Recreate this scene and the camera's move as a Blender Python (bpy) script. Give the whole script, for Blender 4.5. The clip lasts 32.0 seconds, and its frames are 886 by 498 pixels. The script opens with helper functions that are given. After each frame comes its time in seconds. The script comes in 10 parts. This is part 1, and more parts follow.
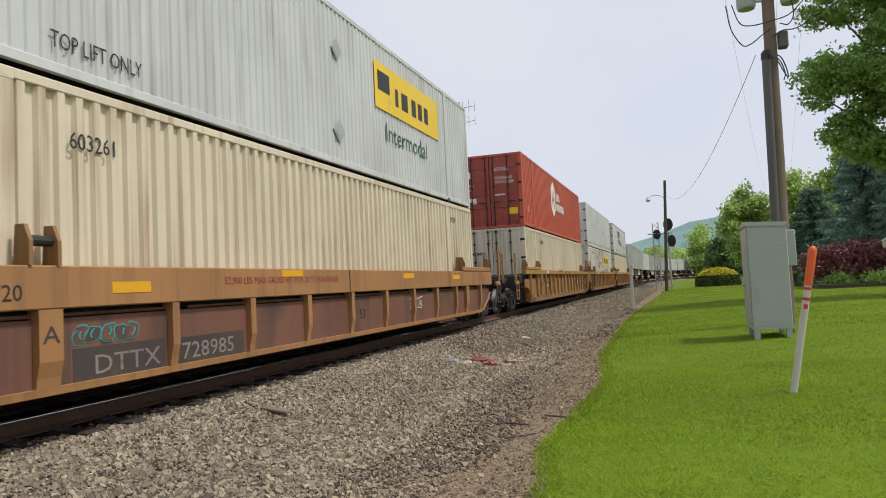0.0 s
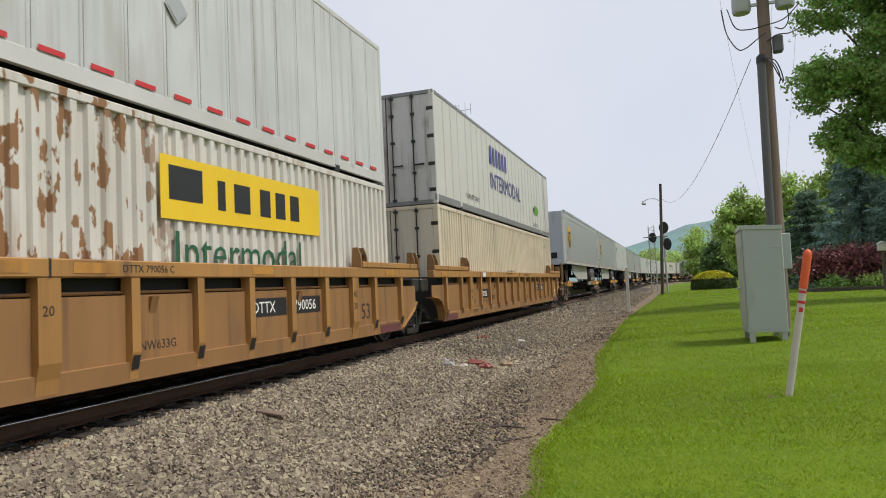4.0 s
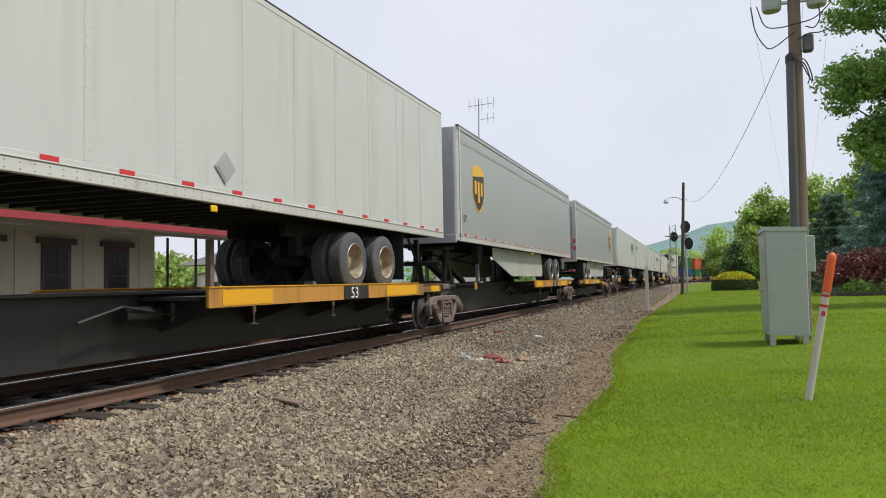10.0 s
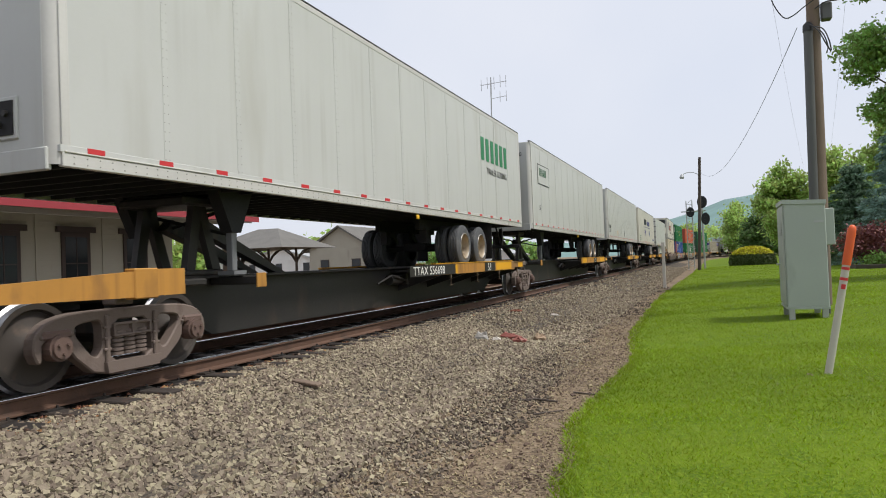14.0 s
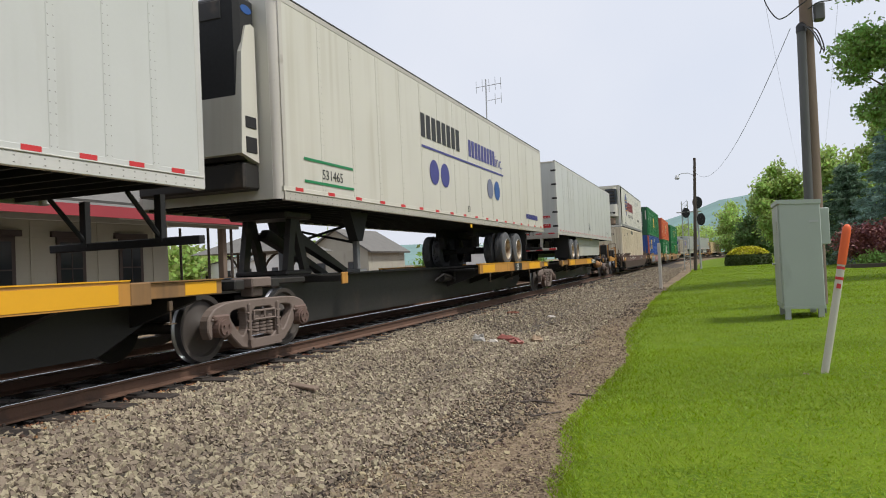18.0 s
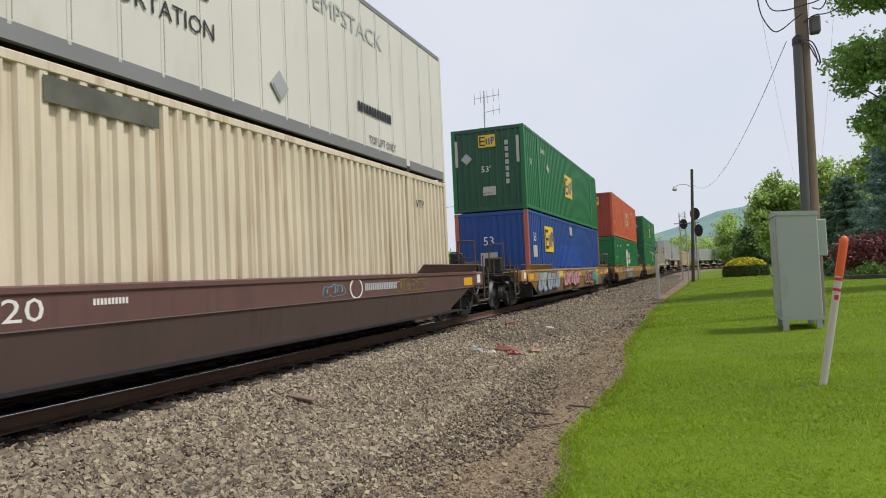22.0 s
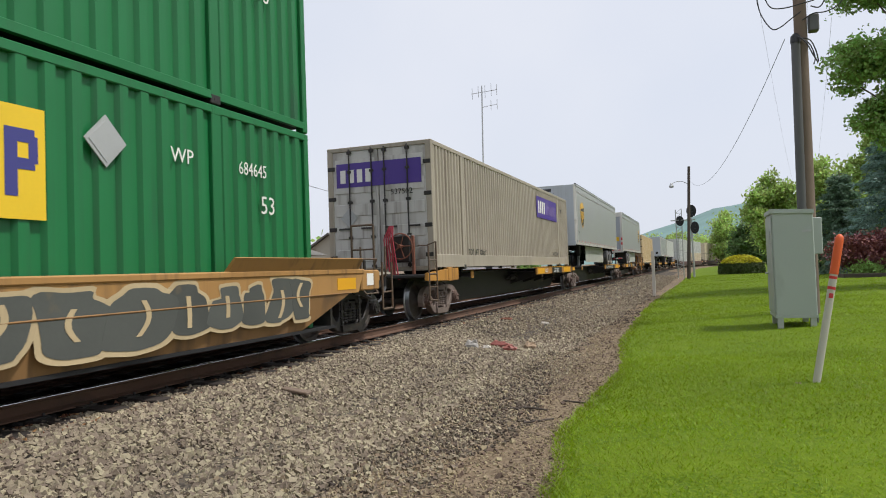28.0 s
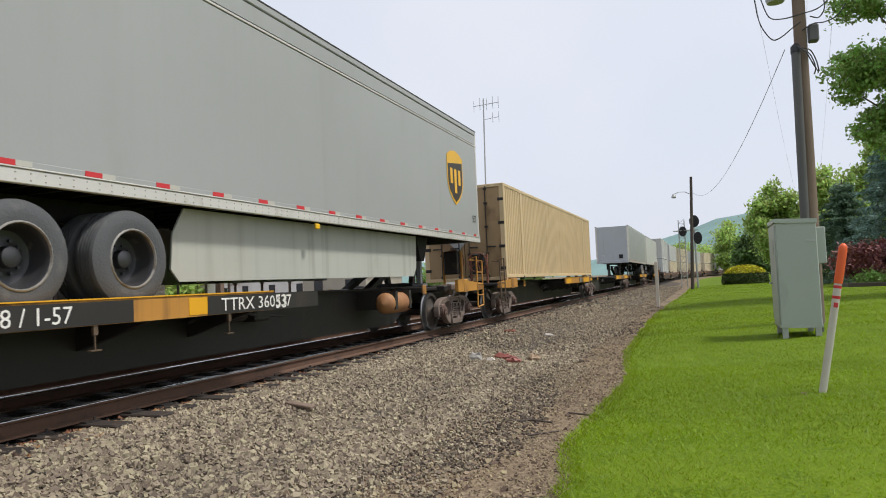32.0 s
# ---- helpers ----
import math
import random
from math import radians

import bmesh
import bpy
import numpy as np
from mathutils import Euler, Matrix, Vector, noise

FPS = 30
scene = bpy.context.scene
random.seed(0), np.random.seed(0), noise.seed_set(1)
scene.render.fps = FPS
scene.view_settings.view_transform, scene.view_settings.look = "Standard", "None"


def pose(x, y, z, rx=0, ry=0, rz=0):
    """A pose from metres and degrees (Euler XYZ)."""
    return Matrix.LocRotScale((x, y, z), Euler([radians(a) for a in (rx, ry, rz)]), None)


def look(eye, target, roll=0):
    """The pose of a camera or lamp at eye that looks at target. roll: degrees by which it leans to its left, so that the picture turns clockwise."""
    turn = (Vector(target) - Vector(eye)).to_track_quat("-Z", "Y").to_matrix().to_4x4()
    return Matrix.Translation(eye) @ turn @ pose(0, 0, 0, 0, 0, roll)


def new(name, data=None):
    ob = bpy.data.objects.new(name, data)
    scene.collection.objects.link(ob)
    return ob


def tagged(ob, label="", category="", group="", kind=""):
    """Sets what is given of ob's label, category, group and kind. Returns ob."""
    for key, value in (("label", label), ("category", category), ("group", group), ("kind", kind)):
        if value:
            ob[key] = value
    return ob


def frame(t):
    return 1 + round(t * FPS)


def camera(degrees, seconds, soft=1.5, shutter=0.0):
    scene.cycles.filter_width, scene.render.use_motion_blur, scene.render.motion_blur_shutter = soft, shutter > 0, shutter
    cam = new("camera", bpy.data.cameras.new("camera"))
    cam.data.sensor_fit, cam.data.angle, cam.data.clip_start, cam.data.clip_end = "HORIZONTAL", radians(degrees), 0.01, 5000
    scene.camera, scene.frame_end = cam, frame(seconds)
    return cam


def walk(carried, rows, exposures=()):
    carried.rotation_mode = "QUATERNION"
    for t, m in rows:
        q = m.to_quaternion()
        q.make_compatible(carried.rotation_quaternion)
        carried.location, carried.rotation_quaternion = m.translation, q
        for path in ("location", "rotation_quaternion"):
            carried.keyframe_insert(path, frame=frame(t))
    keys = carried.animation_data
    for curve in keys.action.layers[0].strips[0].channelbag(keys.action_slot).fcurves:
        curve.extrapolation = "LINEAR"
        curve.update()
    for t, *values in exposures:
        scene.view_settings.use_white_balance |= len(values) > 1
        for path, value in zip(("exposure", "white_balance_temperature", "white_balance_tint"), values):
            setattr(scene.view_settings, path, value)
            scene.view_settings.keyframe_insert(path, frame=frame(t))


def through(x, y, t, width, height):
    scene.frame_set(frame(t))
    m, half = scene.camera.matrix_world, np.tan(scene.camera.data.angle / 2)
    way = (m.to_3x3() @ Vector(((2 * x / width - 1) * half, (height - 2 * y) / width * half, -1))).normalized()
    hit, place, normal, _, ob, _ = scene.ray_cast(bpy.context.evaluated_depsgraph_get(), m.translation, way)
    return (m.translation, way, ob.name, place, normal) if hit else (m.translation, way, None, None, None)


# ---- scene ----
# ---- camera: it stands beside the track and is turned a little ----
cam = camera(65.09, 32.0, soft=1.0, shutter=0.03)
EYE = Vector((6.711, 0.0, 1.066))
# seconds, yaw to the left of the track, pitch up, roll
TURNS = [
    (0, 18.545, 2.977, -2.705),
    (0.5, 18.510, 3.022, -2.605),
    (1, 18.491, 3.052, -2.540),
    (1.5, 18.439, 3.110, -2.549),
    (2, 18.416, 3.121, -2.512),
    (2.5, 18.365, 3.172, -2.537),
    (3, 18.317, 3.172, -2.508),
    (3.5, 18.277, 3.175, -2.601),
    (5.5, 18.118, 3.333, -2.645),
    (6, 18.145, 3.208, -2.518),
    (6.5, 18.151, 2.930, -2.514),
    (7, 18.021, 2.788, -2.625),
    (7.5, 17.890, 2.667, -2.428),
    (8, 17.127, 2.760, -1.991),
    (8.5, 17.075, 3.453, -2.107),
    (9, 18.836, 3.082, -0.975),
    (9.5, 19.744, 3.099, -0.848),
    (10, 19.802, 2.711, -1.084),
    (10.5, 19.386, 2.153, -1.439),
    (11, 18.588, 1.649, -1.628),
    (11.5, 19.151, 1.307, -1.584),
    (12, 19.723, 1.212, -1.702),
    (12.5, 20.560, 1.265, -2.058),
    (13, 20.764, 1.417, -2.134),
    (13.5, 21.002, 1.485, -2.099),
    (14, 21.087, 1.143, -2.213),
    (14.5, 20.989, 1.146, -2.395),
    (16.5, 20.966, 1.263, -2.397),
    (17, 20.919, 1.312, -2.462),
    (17.5, 20.897, 1.336, -2.631),
    (18, 20.771, 1.330, -2.654),
    (18.5, 20.694, 1.480, -2.552),
    (19, 20.692, 1.546, -2.539),
    (19.5, 20.589, 1.684, -2.525),
    (20, 20.531, 1.830, -2.718),
    (20.5, 20.523, 1.920, -2.614),
    (21, 20.550, 2.036, -2.772),
    (21.5, 20.527, 2.116, -2.766),
    (22, 20.564, 2.210, -2.571),
    (22.5, 20.555, 2.301, -2.566),
    (23, 20.618, 2.387, -2.702),
    (23.5, 20.456, 2.468, -2.911),
    (24, 20.434, 2.474, -2.837),
    (24.5, 20.362, 2.499, -2.595),
    (25, 20.183, 2.523, -2.498),
    (25.5, 20.280, 2.602, -2.420),
    (27.5, 20.353, 1.728, -2.087),
    (28, 20.286, 1.762, -2.040),
    (28.5, 20.249, 1.957, -2.154),
    (29, 20.337, 2.246, -2.151),
    (29.5, 20.350, 2.391, -2.185),
    (30, 20.372, 2.474, -2.290),
    (30.5, 20.474, 2.512, -2.344),
    (31, 20.446, 2.617, -2.595),
    (31.5, 20.482, 2.712, -2.463),
    (32, 20.484, 2.790, -2.485),
]


def aim(yaw, pitch, roll):
    y, p = radians(yaw), radians(pitch)
    ahead = Vector((-math.sin(y) * math.cos(p), math.cos(y) * math.cos(p), math.sin(p)))
    return look(EYE, EYE + 2 * ahead, roll)


walk(cam, [(t, aim(y, p, r)) for t, y, p, r in TURNS],
     [(0.0, -0.16), (6.0, -0.16), (8.0, -0.06), (20.0, -0.06), (22.0, -0.14), (26.0, -0.14), (28.5, -0.06), (32.0, -0.06)])

# ---- world and sun: a bright overcast sky ----
SUN_UP, SUN_ROUND = 60.0, 82.0  # elevation; degrees clockwise from +y
world = bpy.data.worlds.new("world")
scene.world = world
world.use_nodes = True
wn, wl = world.node_tree.nodes, world.node_tree.links
wn.clear()
sky = wn.new("ShaderNodeTexSky")
sky.sky_type, sky.sun_disc = "NISHITA", False
sky.sun_elevation, sky.sun_rotation = radians(SUN_UP), radians(SUN_ROUND)
sky.dust_density, sky.air_density, sky.ozone_density = 4.0, 1.0, 1.5
over = wn.new("ShaderNodeMix")
over.data_type = "RGBA"
over.inputs[0].default_value = 0.86
wl.new(sky.outputs["Color"], over.inputs[6])
cloud = wn.new("ShaderNodeTexNoise")
cloud.inputs["Scale"].default_value, cloud.inputs["Detail"].default_value = 2.2, 4.0
veil = wn.new("ShaderNodeMix")
veil.data_type = "RGBA"
veil.inputs[6].default_value = (7.5, 8.2, 9.7, 1)  # the cloud veil, thinner and thicker
veil.inputs[7].default_value = (10.1, 10.2, 10.8, 1)
wl.new(cloud.outputs["Fac"], veil.inputs[0])
wl.new(veil.outputs[2], over.inputs[7])
back = wn.new("ShaderNodeBackground")
back.inputs["Strength"].default_value = 0.1
wl.new(over.outputs[2], back.inputs["Color"])
wl.new(back.outputs[0], wn.new("ShaderNodeOutputWorld").inputs["Surface"])

sun = new("sun", bpy.data.lights.new("sun", "SUN"))
sun.data.energy, sun.data.angle, sun.data.color = 3.55, radians(6), (1.0, 0.96, 0.9)
up, rnd = radians(SUN_UP), radians(SUN_ROUND)
toward = Vector((math.sin(rnd) * math.cos(up), math.cos(rnd) * math.cos(up), math.sin(up)))
sun.matrix_world = look(toward * 50, (0, 0, 0))

# ---- materials ----
MATS = {}


def mat(name, col, rough=0.6, metal=0.0, var=0.12, scale=2.0, dirt=None, dirt_amt=0.0, dirt_scale=1.5, streak=1.0,
        bump=0.0, bump_scale=40.0, spread=0.0, island=0.0, coat=0.0, band=None, runs=None):
    """A painted or raw surface: base colour varied at two scales, dirt in patches or streaks, fine relief."""
    if name in MATS:
        return MATS[name]
    m = bpy.data.materials.new(name)
    m.use_nodes = True
    n, l = m.node_tree.nodes, m.node_tree.links
    b = n["Principled BSDF"]
    b.inputs["Roughness"].default_value, b.inputs["Metallic"].default_value = rough, metal
    if coat:
        b.inputs["Coat Weight"].default_value = coat
    tc = n.new("ShaderNodeTexCoord")
    info = n.new("ShaderNodeObjectInfo")
    add = n.new("ShaderNodeVectorMath")
    add.operation = "MULTIPLY_ADD"
    l.new(info.outputs["Random"], add.inputs[0])
    add.inputs[1].default_value = (17, 23, 31)
    l.new(tc.outputs["Object"], add.inputs[2])

    def noise_tex(s, det, stretch=(1, 1, 1)):
        mp = n.new("ShaderNodeMapping")
        mp.inputs["Scale"].default_value = stretch
        l.new(add.outputs[0], mp.inputs["Vector"])
        t = n.new("ShaderNodeTexNoise")
        t.inputs["Scale"].default_value, t.inputs["Detail"].default_value = s, det
        l.new(mp.outputs[0], t.inputs["Vector"])
        return t.outputs["Fac"]

    def mixc(fac, a, c2):
        x = n.new("ShaderNodeMix")
        x.data_type = "RGBA"
        if isinstance(fac, float):
            x.inputs[0].default_value = fac
        else:
            l.new(fac, x.inputs[0])
        for i, v in ((6, a), (7, c2)):
            if isinstance(v, tuple):
                x.inputs[i].default_value = (*v, 1)
            else:
                l.new(v, x.inputs[i])
        return x.outputs[2]

    lo, hi = tuple(c * (1 - var) for c in col), tuple(min(1, c * (1 + var)) for c in col)
    big = noise_tex(scale * 0.35, 3.0)
    fine = noise_tex(scale * 14, 5.0)
    both = n.new("ShaderNodeMath")
    both.operation = "MULTIPLY_ADD"
    l.new(fine, both.inputs[0])
    both.inputs[1].default_value = 0.45
    half = n.new("ShaderNodeMath")
    half.operation = "MULTIPLY_ADD"
    l.new(big, half.inputs[0])
    half.inputs[1].default_value, half.inputs[2].default_value = 1.6, -0.52
    l.new(half.outputs[0], both.inputs[2])
    colour = mixc(both.outputs[0], lo, hi)
    if island:
        geo = n.new("ShaderNodeNewGeometry")
        hsv = n.new("ShaderNodeHueSaturation")
        mr = n.new("ShaderNodeMapRange")
        mr.inputs[3].default_value, mr.inputs[4].default_value = 1 - island, 1 + island
        l.new(geo.outputs["Random Per Island"], mr.inputs[0])
        l.new(mr.outputs[0], hsv.inputs["Value"])
        mr2 = n.new("ShaderNodeMapRange")
        mr2.inputs[3].default_value, mr2.inputs[4].default_value = 0.5 - 0.06 * island, 0.5 + 0.06 * island
        l.new(geo.outputs["Random Per Island"], mr2.inputs[0])
        l.new(mr2.outputs[0], hsv.inputs["Hue"])
        l.new(colour, hsv.inputs["Color"])
        colour = hsv.outputs[0]
    if spread:
        hsv = n.new("ShaderNodeHueSaturation")
        mr = n.new("ShaderNodeMapRange")
        mr.inputs[3].default_value, mr.inputs[4].default_value = 1 - spread, 1 + spread
        l.new(info.outputs["Random"], mr.inputs[0])
        l.new(mr.outputs[0], hsv.inputs["Value"])
        l.new(colour, hsv.inputs["Color"])
        colour = hsv.outputs[0]
    if dirt:
        d = noise_tex(dirt_scale, 6.0, (1, 1, 1 / streak))
        r = n.new("ShaderNodeMapRange")
        r.inputs[1].default_value, r.inputs[2].default_value = 0.72 - 0.35 * dirt_amt, 0.9 - 0.25 * dirt_amt
        l.new(d, r.inputs[0])
        amount = r.outputs[0]
        if band:  # stains gathered about one stretch of the box
            r.inputs[2].default_value = r.inputs[1].default_value + 0.03
            sep, w, k = n.new("ShaderNodeSeparateXYZ"), n.new("ShaderNodeMapRange"), n.new("ShaderNodeMath")
            l.new(tc.outputs["Object"], sep.inputs[0])
            dist = n.new("ShaderNodeMath")
            dist.operation = "SUBTRACT"
            l.new(sep.outputs[1], dist.inputs[0])
            dist.inputs[1].default_value = band[0]
            ab = n.new("ShaderNodeMath")
            ab.operation = "ABSOLUTE"
            l.new(dist.outputs[0], ab.inputs[0])
            w.inputs[1].default_value, w.inputs[2].default_value = band[1], band[1] + 1.0
            w.inputs[3].default_value, w.inputs[4].default_value = 1.0, 0.04
            l.new(ab.outputs[0], w.inputs[0])
            k.operation = "MULTIPLY"
            l.new(w.outputs[0], k.inputs[0])
            l.new(amount, k.inputs[1])
            amount = k.outputs[0]
        colour = mixc(amount, colour, dirt)
    if runs:  # fine stains that run down from above, here and there
        line, place = noise_tex(runs[2], 3.0, (1, 1, 0.035)), noise_tex(0.9, 2.0, (1, 1, 0.5))
        k1, k2, k3 = n.new("ShaderNodeMapRange"), n.new("ShaderNodeMapRange"), n.new("ShaderNodeMath")
        k1.inputs[1].default_value, k1.inputs[2].default_value = 0.50, 0.70
        k2.inputs[1].default_value, k2.inputs[2].default_value, k2.inputs[4].default_value = 0.36, 0.66, runs[1]
        l.new(line, k1.inputs[0])
        l.new(place, k2.inputs[0])
        k3.operation = "MULTIPLY"
        l.new(k1.outputs[0], k3.inputs[0])
        l.new(k2.outputs[0], k3.inputs[1])
        colour = mixc(k3.outputs[0], colour, runs[0])
    l.new(colour, b.inputs["Base Color"])
    rr = n.new("ShaderNodeMapRange")
    rr.inputs[3].default_value, rr.inputs[4].default_value = max(0.05, rough - 0.1), min(1, rough + 0.1)
    l.new(fine, rr.inputs[0])
    l.new(rr.outputs[0], b.inputs["Roughness"])
    if bump:
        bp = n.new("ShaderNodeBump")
        bp.inputs["Strength"].default_value, bp.inputs["Distance"].default_value = bump, 0.02
        l.new(noise_tex(bump_scale, 4.0), bp.inputs["Height"])
        l.new(bp.outputs[0], b.inputs["Normal"])
    MATS[name] = m
    return m


def leaf_mat(name, col, var=0.3, scale=0.5, island=0.4, through=0.35):
    """Foliage: varied leaf by leaf, and some light passes through."""
    m = mat(name, col, 0.55, var=var, scale=scale, island=island)
    n, l = m.node_tree.nodes, m.node_tree.links
    b = n["Principled BSDF"]
    tr = n.new("ShaderNodeBsdfTranslucent")
    l.new(b.inputs["Base Color"].links[0].from_socket, tr.inputs["Color"])
    mx = n.new("ShaderNodeMixShader")
    mx.inputs[0].default_value = through
    l.new(b.outputs[0], mx.inputs[1])
    l.new(tr.outputs[0], mx.inputs[2])
    l.new(mx.outputs[0], n["Material Output"].inputs["Surface"])
    return m


RUST = (0.16, 0.07, 0.035)
GRIME = (0.09, 0.075, 0.06)
cream = mat("cream paint", (0.63, 0.55, 0.41), 0.5, dirt=(0.38, 0.27, 0.15), dirt_amt=0.34, dirt_scale=2.4, streak=6, runs=((0.27, 0.15, 0.06), 0.75, 9.0))
cream_dirty = mat("cream paint weathered", (0.60, 0.55, 0.43), 0.55, dirt=(0.22, 0.13, 0.07), dirt_amt=0.35, dirt_scale=1.6, streak=3, runs=((0.16, 0.09, 0.045), 0.8, 9.0))
offwhite = mat("off-white paint", (0.54, 0.55, 0.54), 0.5, dirt=(0.36, 0.345, 0.30), dirt_amt=0.34, dirt_scale=2.2, streak=7, runs=((0.25, 0.22, 0.17), 0.6, 8.0))
rusty_white = mat("white paint with rust", (0.60, 0.58, 0.52), 0.55, dirt=(0.25, 0.125, 0.05), dirt_amt=0.52, dirt_scale=6.0, streak=2.0, band=(-1.3, 2.6), runs=((0.26, 0.15, 0.075), 0.6, 9.0))
tan_paint = mat("tan paint", (0.60, 0.46, 0.27), 0.5, dirt=(0.32, 0.22, 0.12), dirt_amt=0.2, dirt_scale=2, streak=4, runs=((0.30, 0.19, 0.09), 0.5, 9.0))
fed_white = mat("greyed cream paint", (0.355, 0.315, 0.25), 0.55, dirt=(0.28, 0.24, 0.2), dirt_amt=0.25, dirt_scale=2, streak=5, runs=((0.17, 0.13, 0.10), 0.55, 9.0))
# door colours lifted to make up for light the end faces miss
door_white = mat("grimed white door paint", (0.66, 0.66, 0.64), 0.55, dirt=(0.33, 0.29, 0.23), dirt_amt=0.42, dirt_scale=1.8, streak=3, runs=((0.15, 0.11, 0.08), 0.6, 7.0))
door_grey = mat("grimy grey door paint", (0.54, 0.53, 0.50), 0.6, dirt=(0.12, 0.09, 0.07), dirt_amt=0.5, dirt_scale=2.0, streak=2, runs=((0.12, 0.08, 0.055), 0.8, 8.0))
red_box = mat("red-orange container paint", (0.48, 0.085, 0.04), 0.5, dirt=(0.24, 0.06, 0.035), dirt_amt=0.3, dirt_scale=2, streak=5, runs=((0.22, 0.05, 0.03), 0.5, 8.0))
orange_box = mat("orange container paint", (0.58, 0.12, 0.045), 0.5, dirt=(0.30, 0.07, 0.035), dirt_amt=0.25, dirt_scale=2, streak=5, runs=((0.28, 0.07, 0.035), 0.5, 8.0))
# darker copy of the red side paint: the end's shade is in the colour
red_end_shaded = mat("red container paint with end shade", (0.33, 0.055, 0.032), 0.55, dirt=(0.10, 0.03, 0.02), dirt_amt=0.35, dirt_scale=1.5, streak=3, runs=((0.09, 0.035, 0.025), 0.7, 8.0))
green_box = mat("green container paint", (0.008, 0.155, 0.045), 0.45, dirt=(0.02, 0.10, 0.05), dirt_amt=0.25, dirt_scale=2, streak=5, runs=((0.02, 0.085, 0.035), 0.55, 8.0))
# green side paint again, darkened to carry the shade of the ends
green_end_shaded = mat("green container paint with end shade", (0.014, 0.085, 0.04), 0.5, dirt=(0.02, 0.05, 0.03), dirt_amt=0.3, dirt_scale=2, streak=4, runs=((0.03, 0.05, 0.03), 0.5, 8.0))
blue_box = mat("blue container paint", (0.014, 0.065, 0.27), 0.5, dirt=(0.04, 0.07, 0.18), dirt_amt=0.3, dirt_scale=2, streak=5, runs=((0.025, 0.05, 0.14), 0.5, 8.0))
blue_patch = mat("bright blue patch paint", (0.008, 0.06, 0.36), 0.45, var=0.05)
coral = mat("coral red post paint", (0.50, 0.13, 0.08), 0.5)
trailer_grey = mat("grey trailer paint", (0.335, 0.345, 0.342), 0.35, var=0.04, dirt=(0.30, 0.305, 0.29), dirt_amt=0.34, dirt_scale=0.9, streak=4, runs=((0.27, 0.27, 0.255), 0.22, 5.0))
trailer_white = mat("white trailer skin", (0.53, 0.535, 0.515), 0.38, var=0.05, dirt=(0.42, 0.41, 0.365), dirt_amt=0.36, dirt_scale=1.1, streak=6, runs=((0.34, 0.33, 0.29), 0.4, 5.0))
trailer_cream = mat("warm white trailer skin", (0.58, 0.555, 0.49), 0.4, var=0.05, dirt=(0.5, 0.46, 0.38), dirt_amt=0.25, dirt_scale=0.9, streak=4, runs=((0.42, 0.38, 0.30), 0.55, 5.0))
# front colour raised in place of light that this end doesn't catch
front_grey = mat("blue-grey trailer front", (0.43, 0.465, 0.50), 0.5, var=0.06, dirt=(0.26, 0.26, 0.26), dirt_amt=0.3, dirt_scale=1.2, streak=3, runs=((0.26, 0.26, 0.26), 0.28, 6.0))
alu = mat("aluminium rail", (0.60, 0.585, 0.55), 0.42, 0.2, dirt=(0.35, 0.32, 0.27), dirt_amt=0.3, dirt_scale=3)
alu_warm = mat("dull aluminium rail", (0.56, 0.52, 0.46), 0.45, 0.4, dirt=(0.3, 0.25, 0.19), dirt_amt=0.35, dirt_scale=3)
skirt_mat = mat("pale skirt panel", (0.43, 0.44, 0.40), 0.45, var=0.06, dirt=(0.3, 0.29, 0.26), dirt_amt=0.3, dirt_scale=1.2, runs=((0.25, 0.24, 0.21), 0.6, 5.0))
roll_grey = mat("roll door slat", (0.36, 0.39, 0.44), 0.45, dirt=(0.26, 0.25, 0.24), dirt_amt=0.3, runs=((0.2, 0.19, 0.18), 0.6, 6.0))
tape_red = mat("red reflective tape", (0.55, 0.03, 0.035), 0.4, var=0.05)
tape_white = mat("white reflective tape", (0.47, 0.46, 0.41), 0.4, var=0.05)
under = mat("black underbody", (0.012, 0.012, 0.013), 0.75, dirt=(0.04, 0.034, 0.028), dirt_amt=0.3)
rubber = mat("tyre rubber", (0.075, 0.078, 0.083), 0.8, dirt=(0.13, 0.128, 0.125), dirt_amt=0.4, dirt_scale=4, bump=0.3)
rim_white = mat("dusty white steel rim", (0.38, 0.31, 0.22), 0.5, 0.2, dirt=(0.16, 0.085, 0.035), dirt_amt=0.7, dirt_scale=6)
rim_black = mat("dark steel rim", (0.07, 0.07, 0.075), 0.4, 0.6, dirt=(0.2, 0.18, 0.15), dirt_amt=0.3, dirt_scale=6)
yellow_car = mat("weathered freight yellow", (0.36, 0.185, 0.052), 0.6, var=0.2, dirt=(0.22, 0.11, 0.045), dirt_amt=0.32, dirt_scale=1.6, streak=3, runs=((0.12, 0.06, 0.028), 0.8, 7.0))
orange_car = mat("faded orange freight paint", (0.34, 0.168, 0.062), 0.65, var=0.16, dirt=(0.24, 0.10, 0.055), dirt_amt=0.4, dirt_scale=1.4, streak=3, runs=((0.14, 0.065, 0.035), 0.75, 7.0))
mauve_car = mat("purple-brown faded sheet paint", (0.165, 0.072, 0.044), 0.7, var=0.25, dirt=(0.06, 0.04, 0.032), dirt_amt=0.55, dirt_scale=1.1, streak=1.5, runs=((0.05, 0.035, 0.03), 0.7, 6.0))
faded_panel = mat("faded black stencil panel", (0.055, 0.042, 0.036), 0.7, var=0.3, dirt=(0.12, 0.07, 0.05), dirt_amt=0.45, dirt_scale=3)
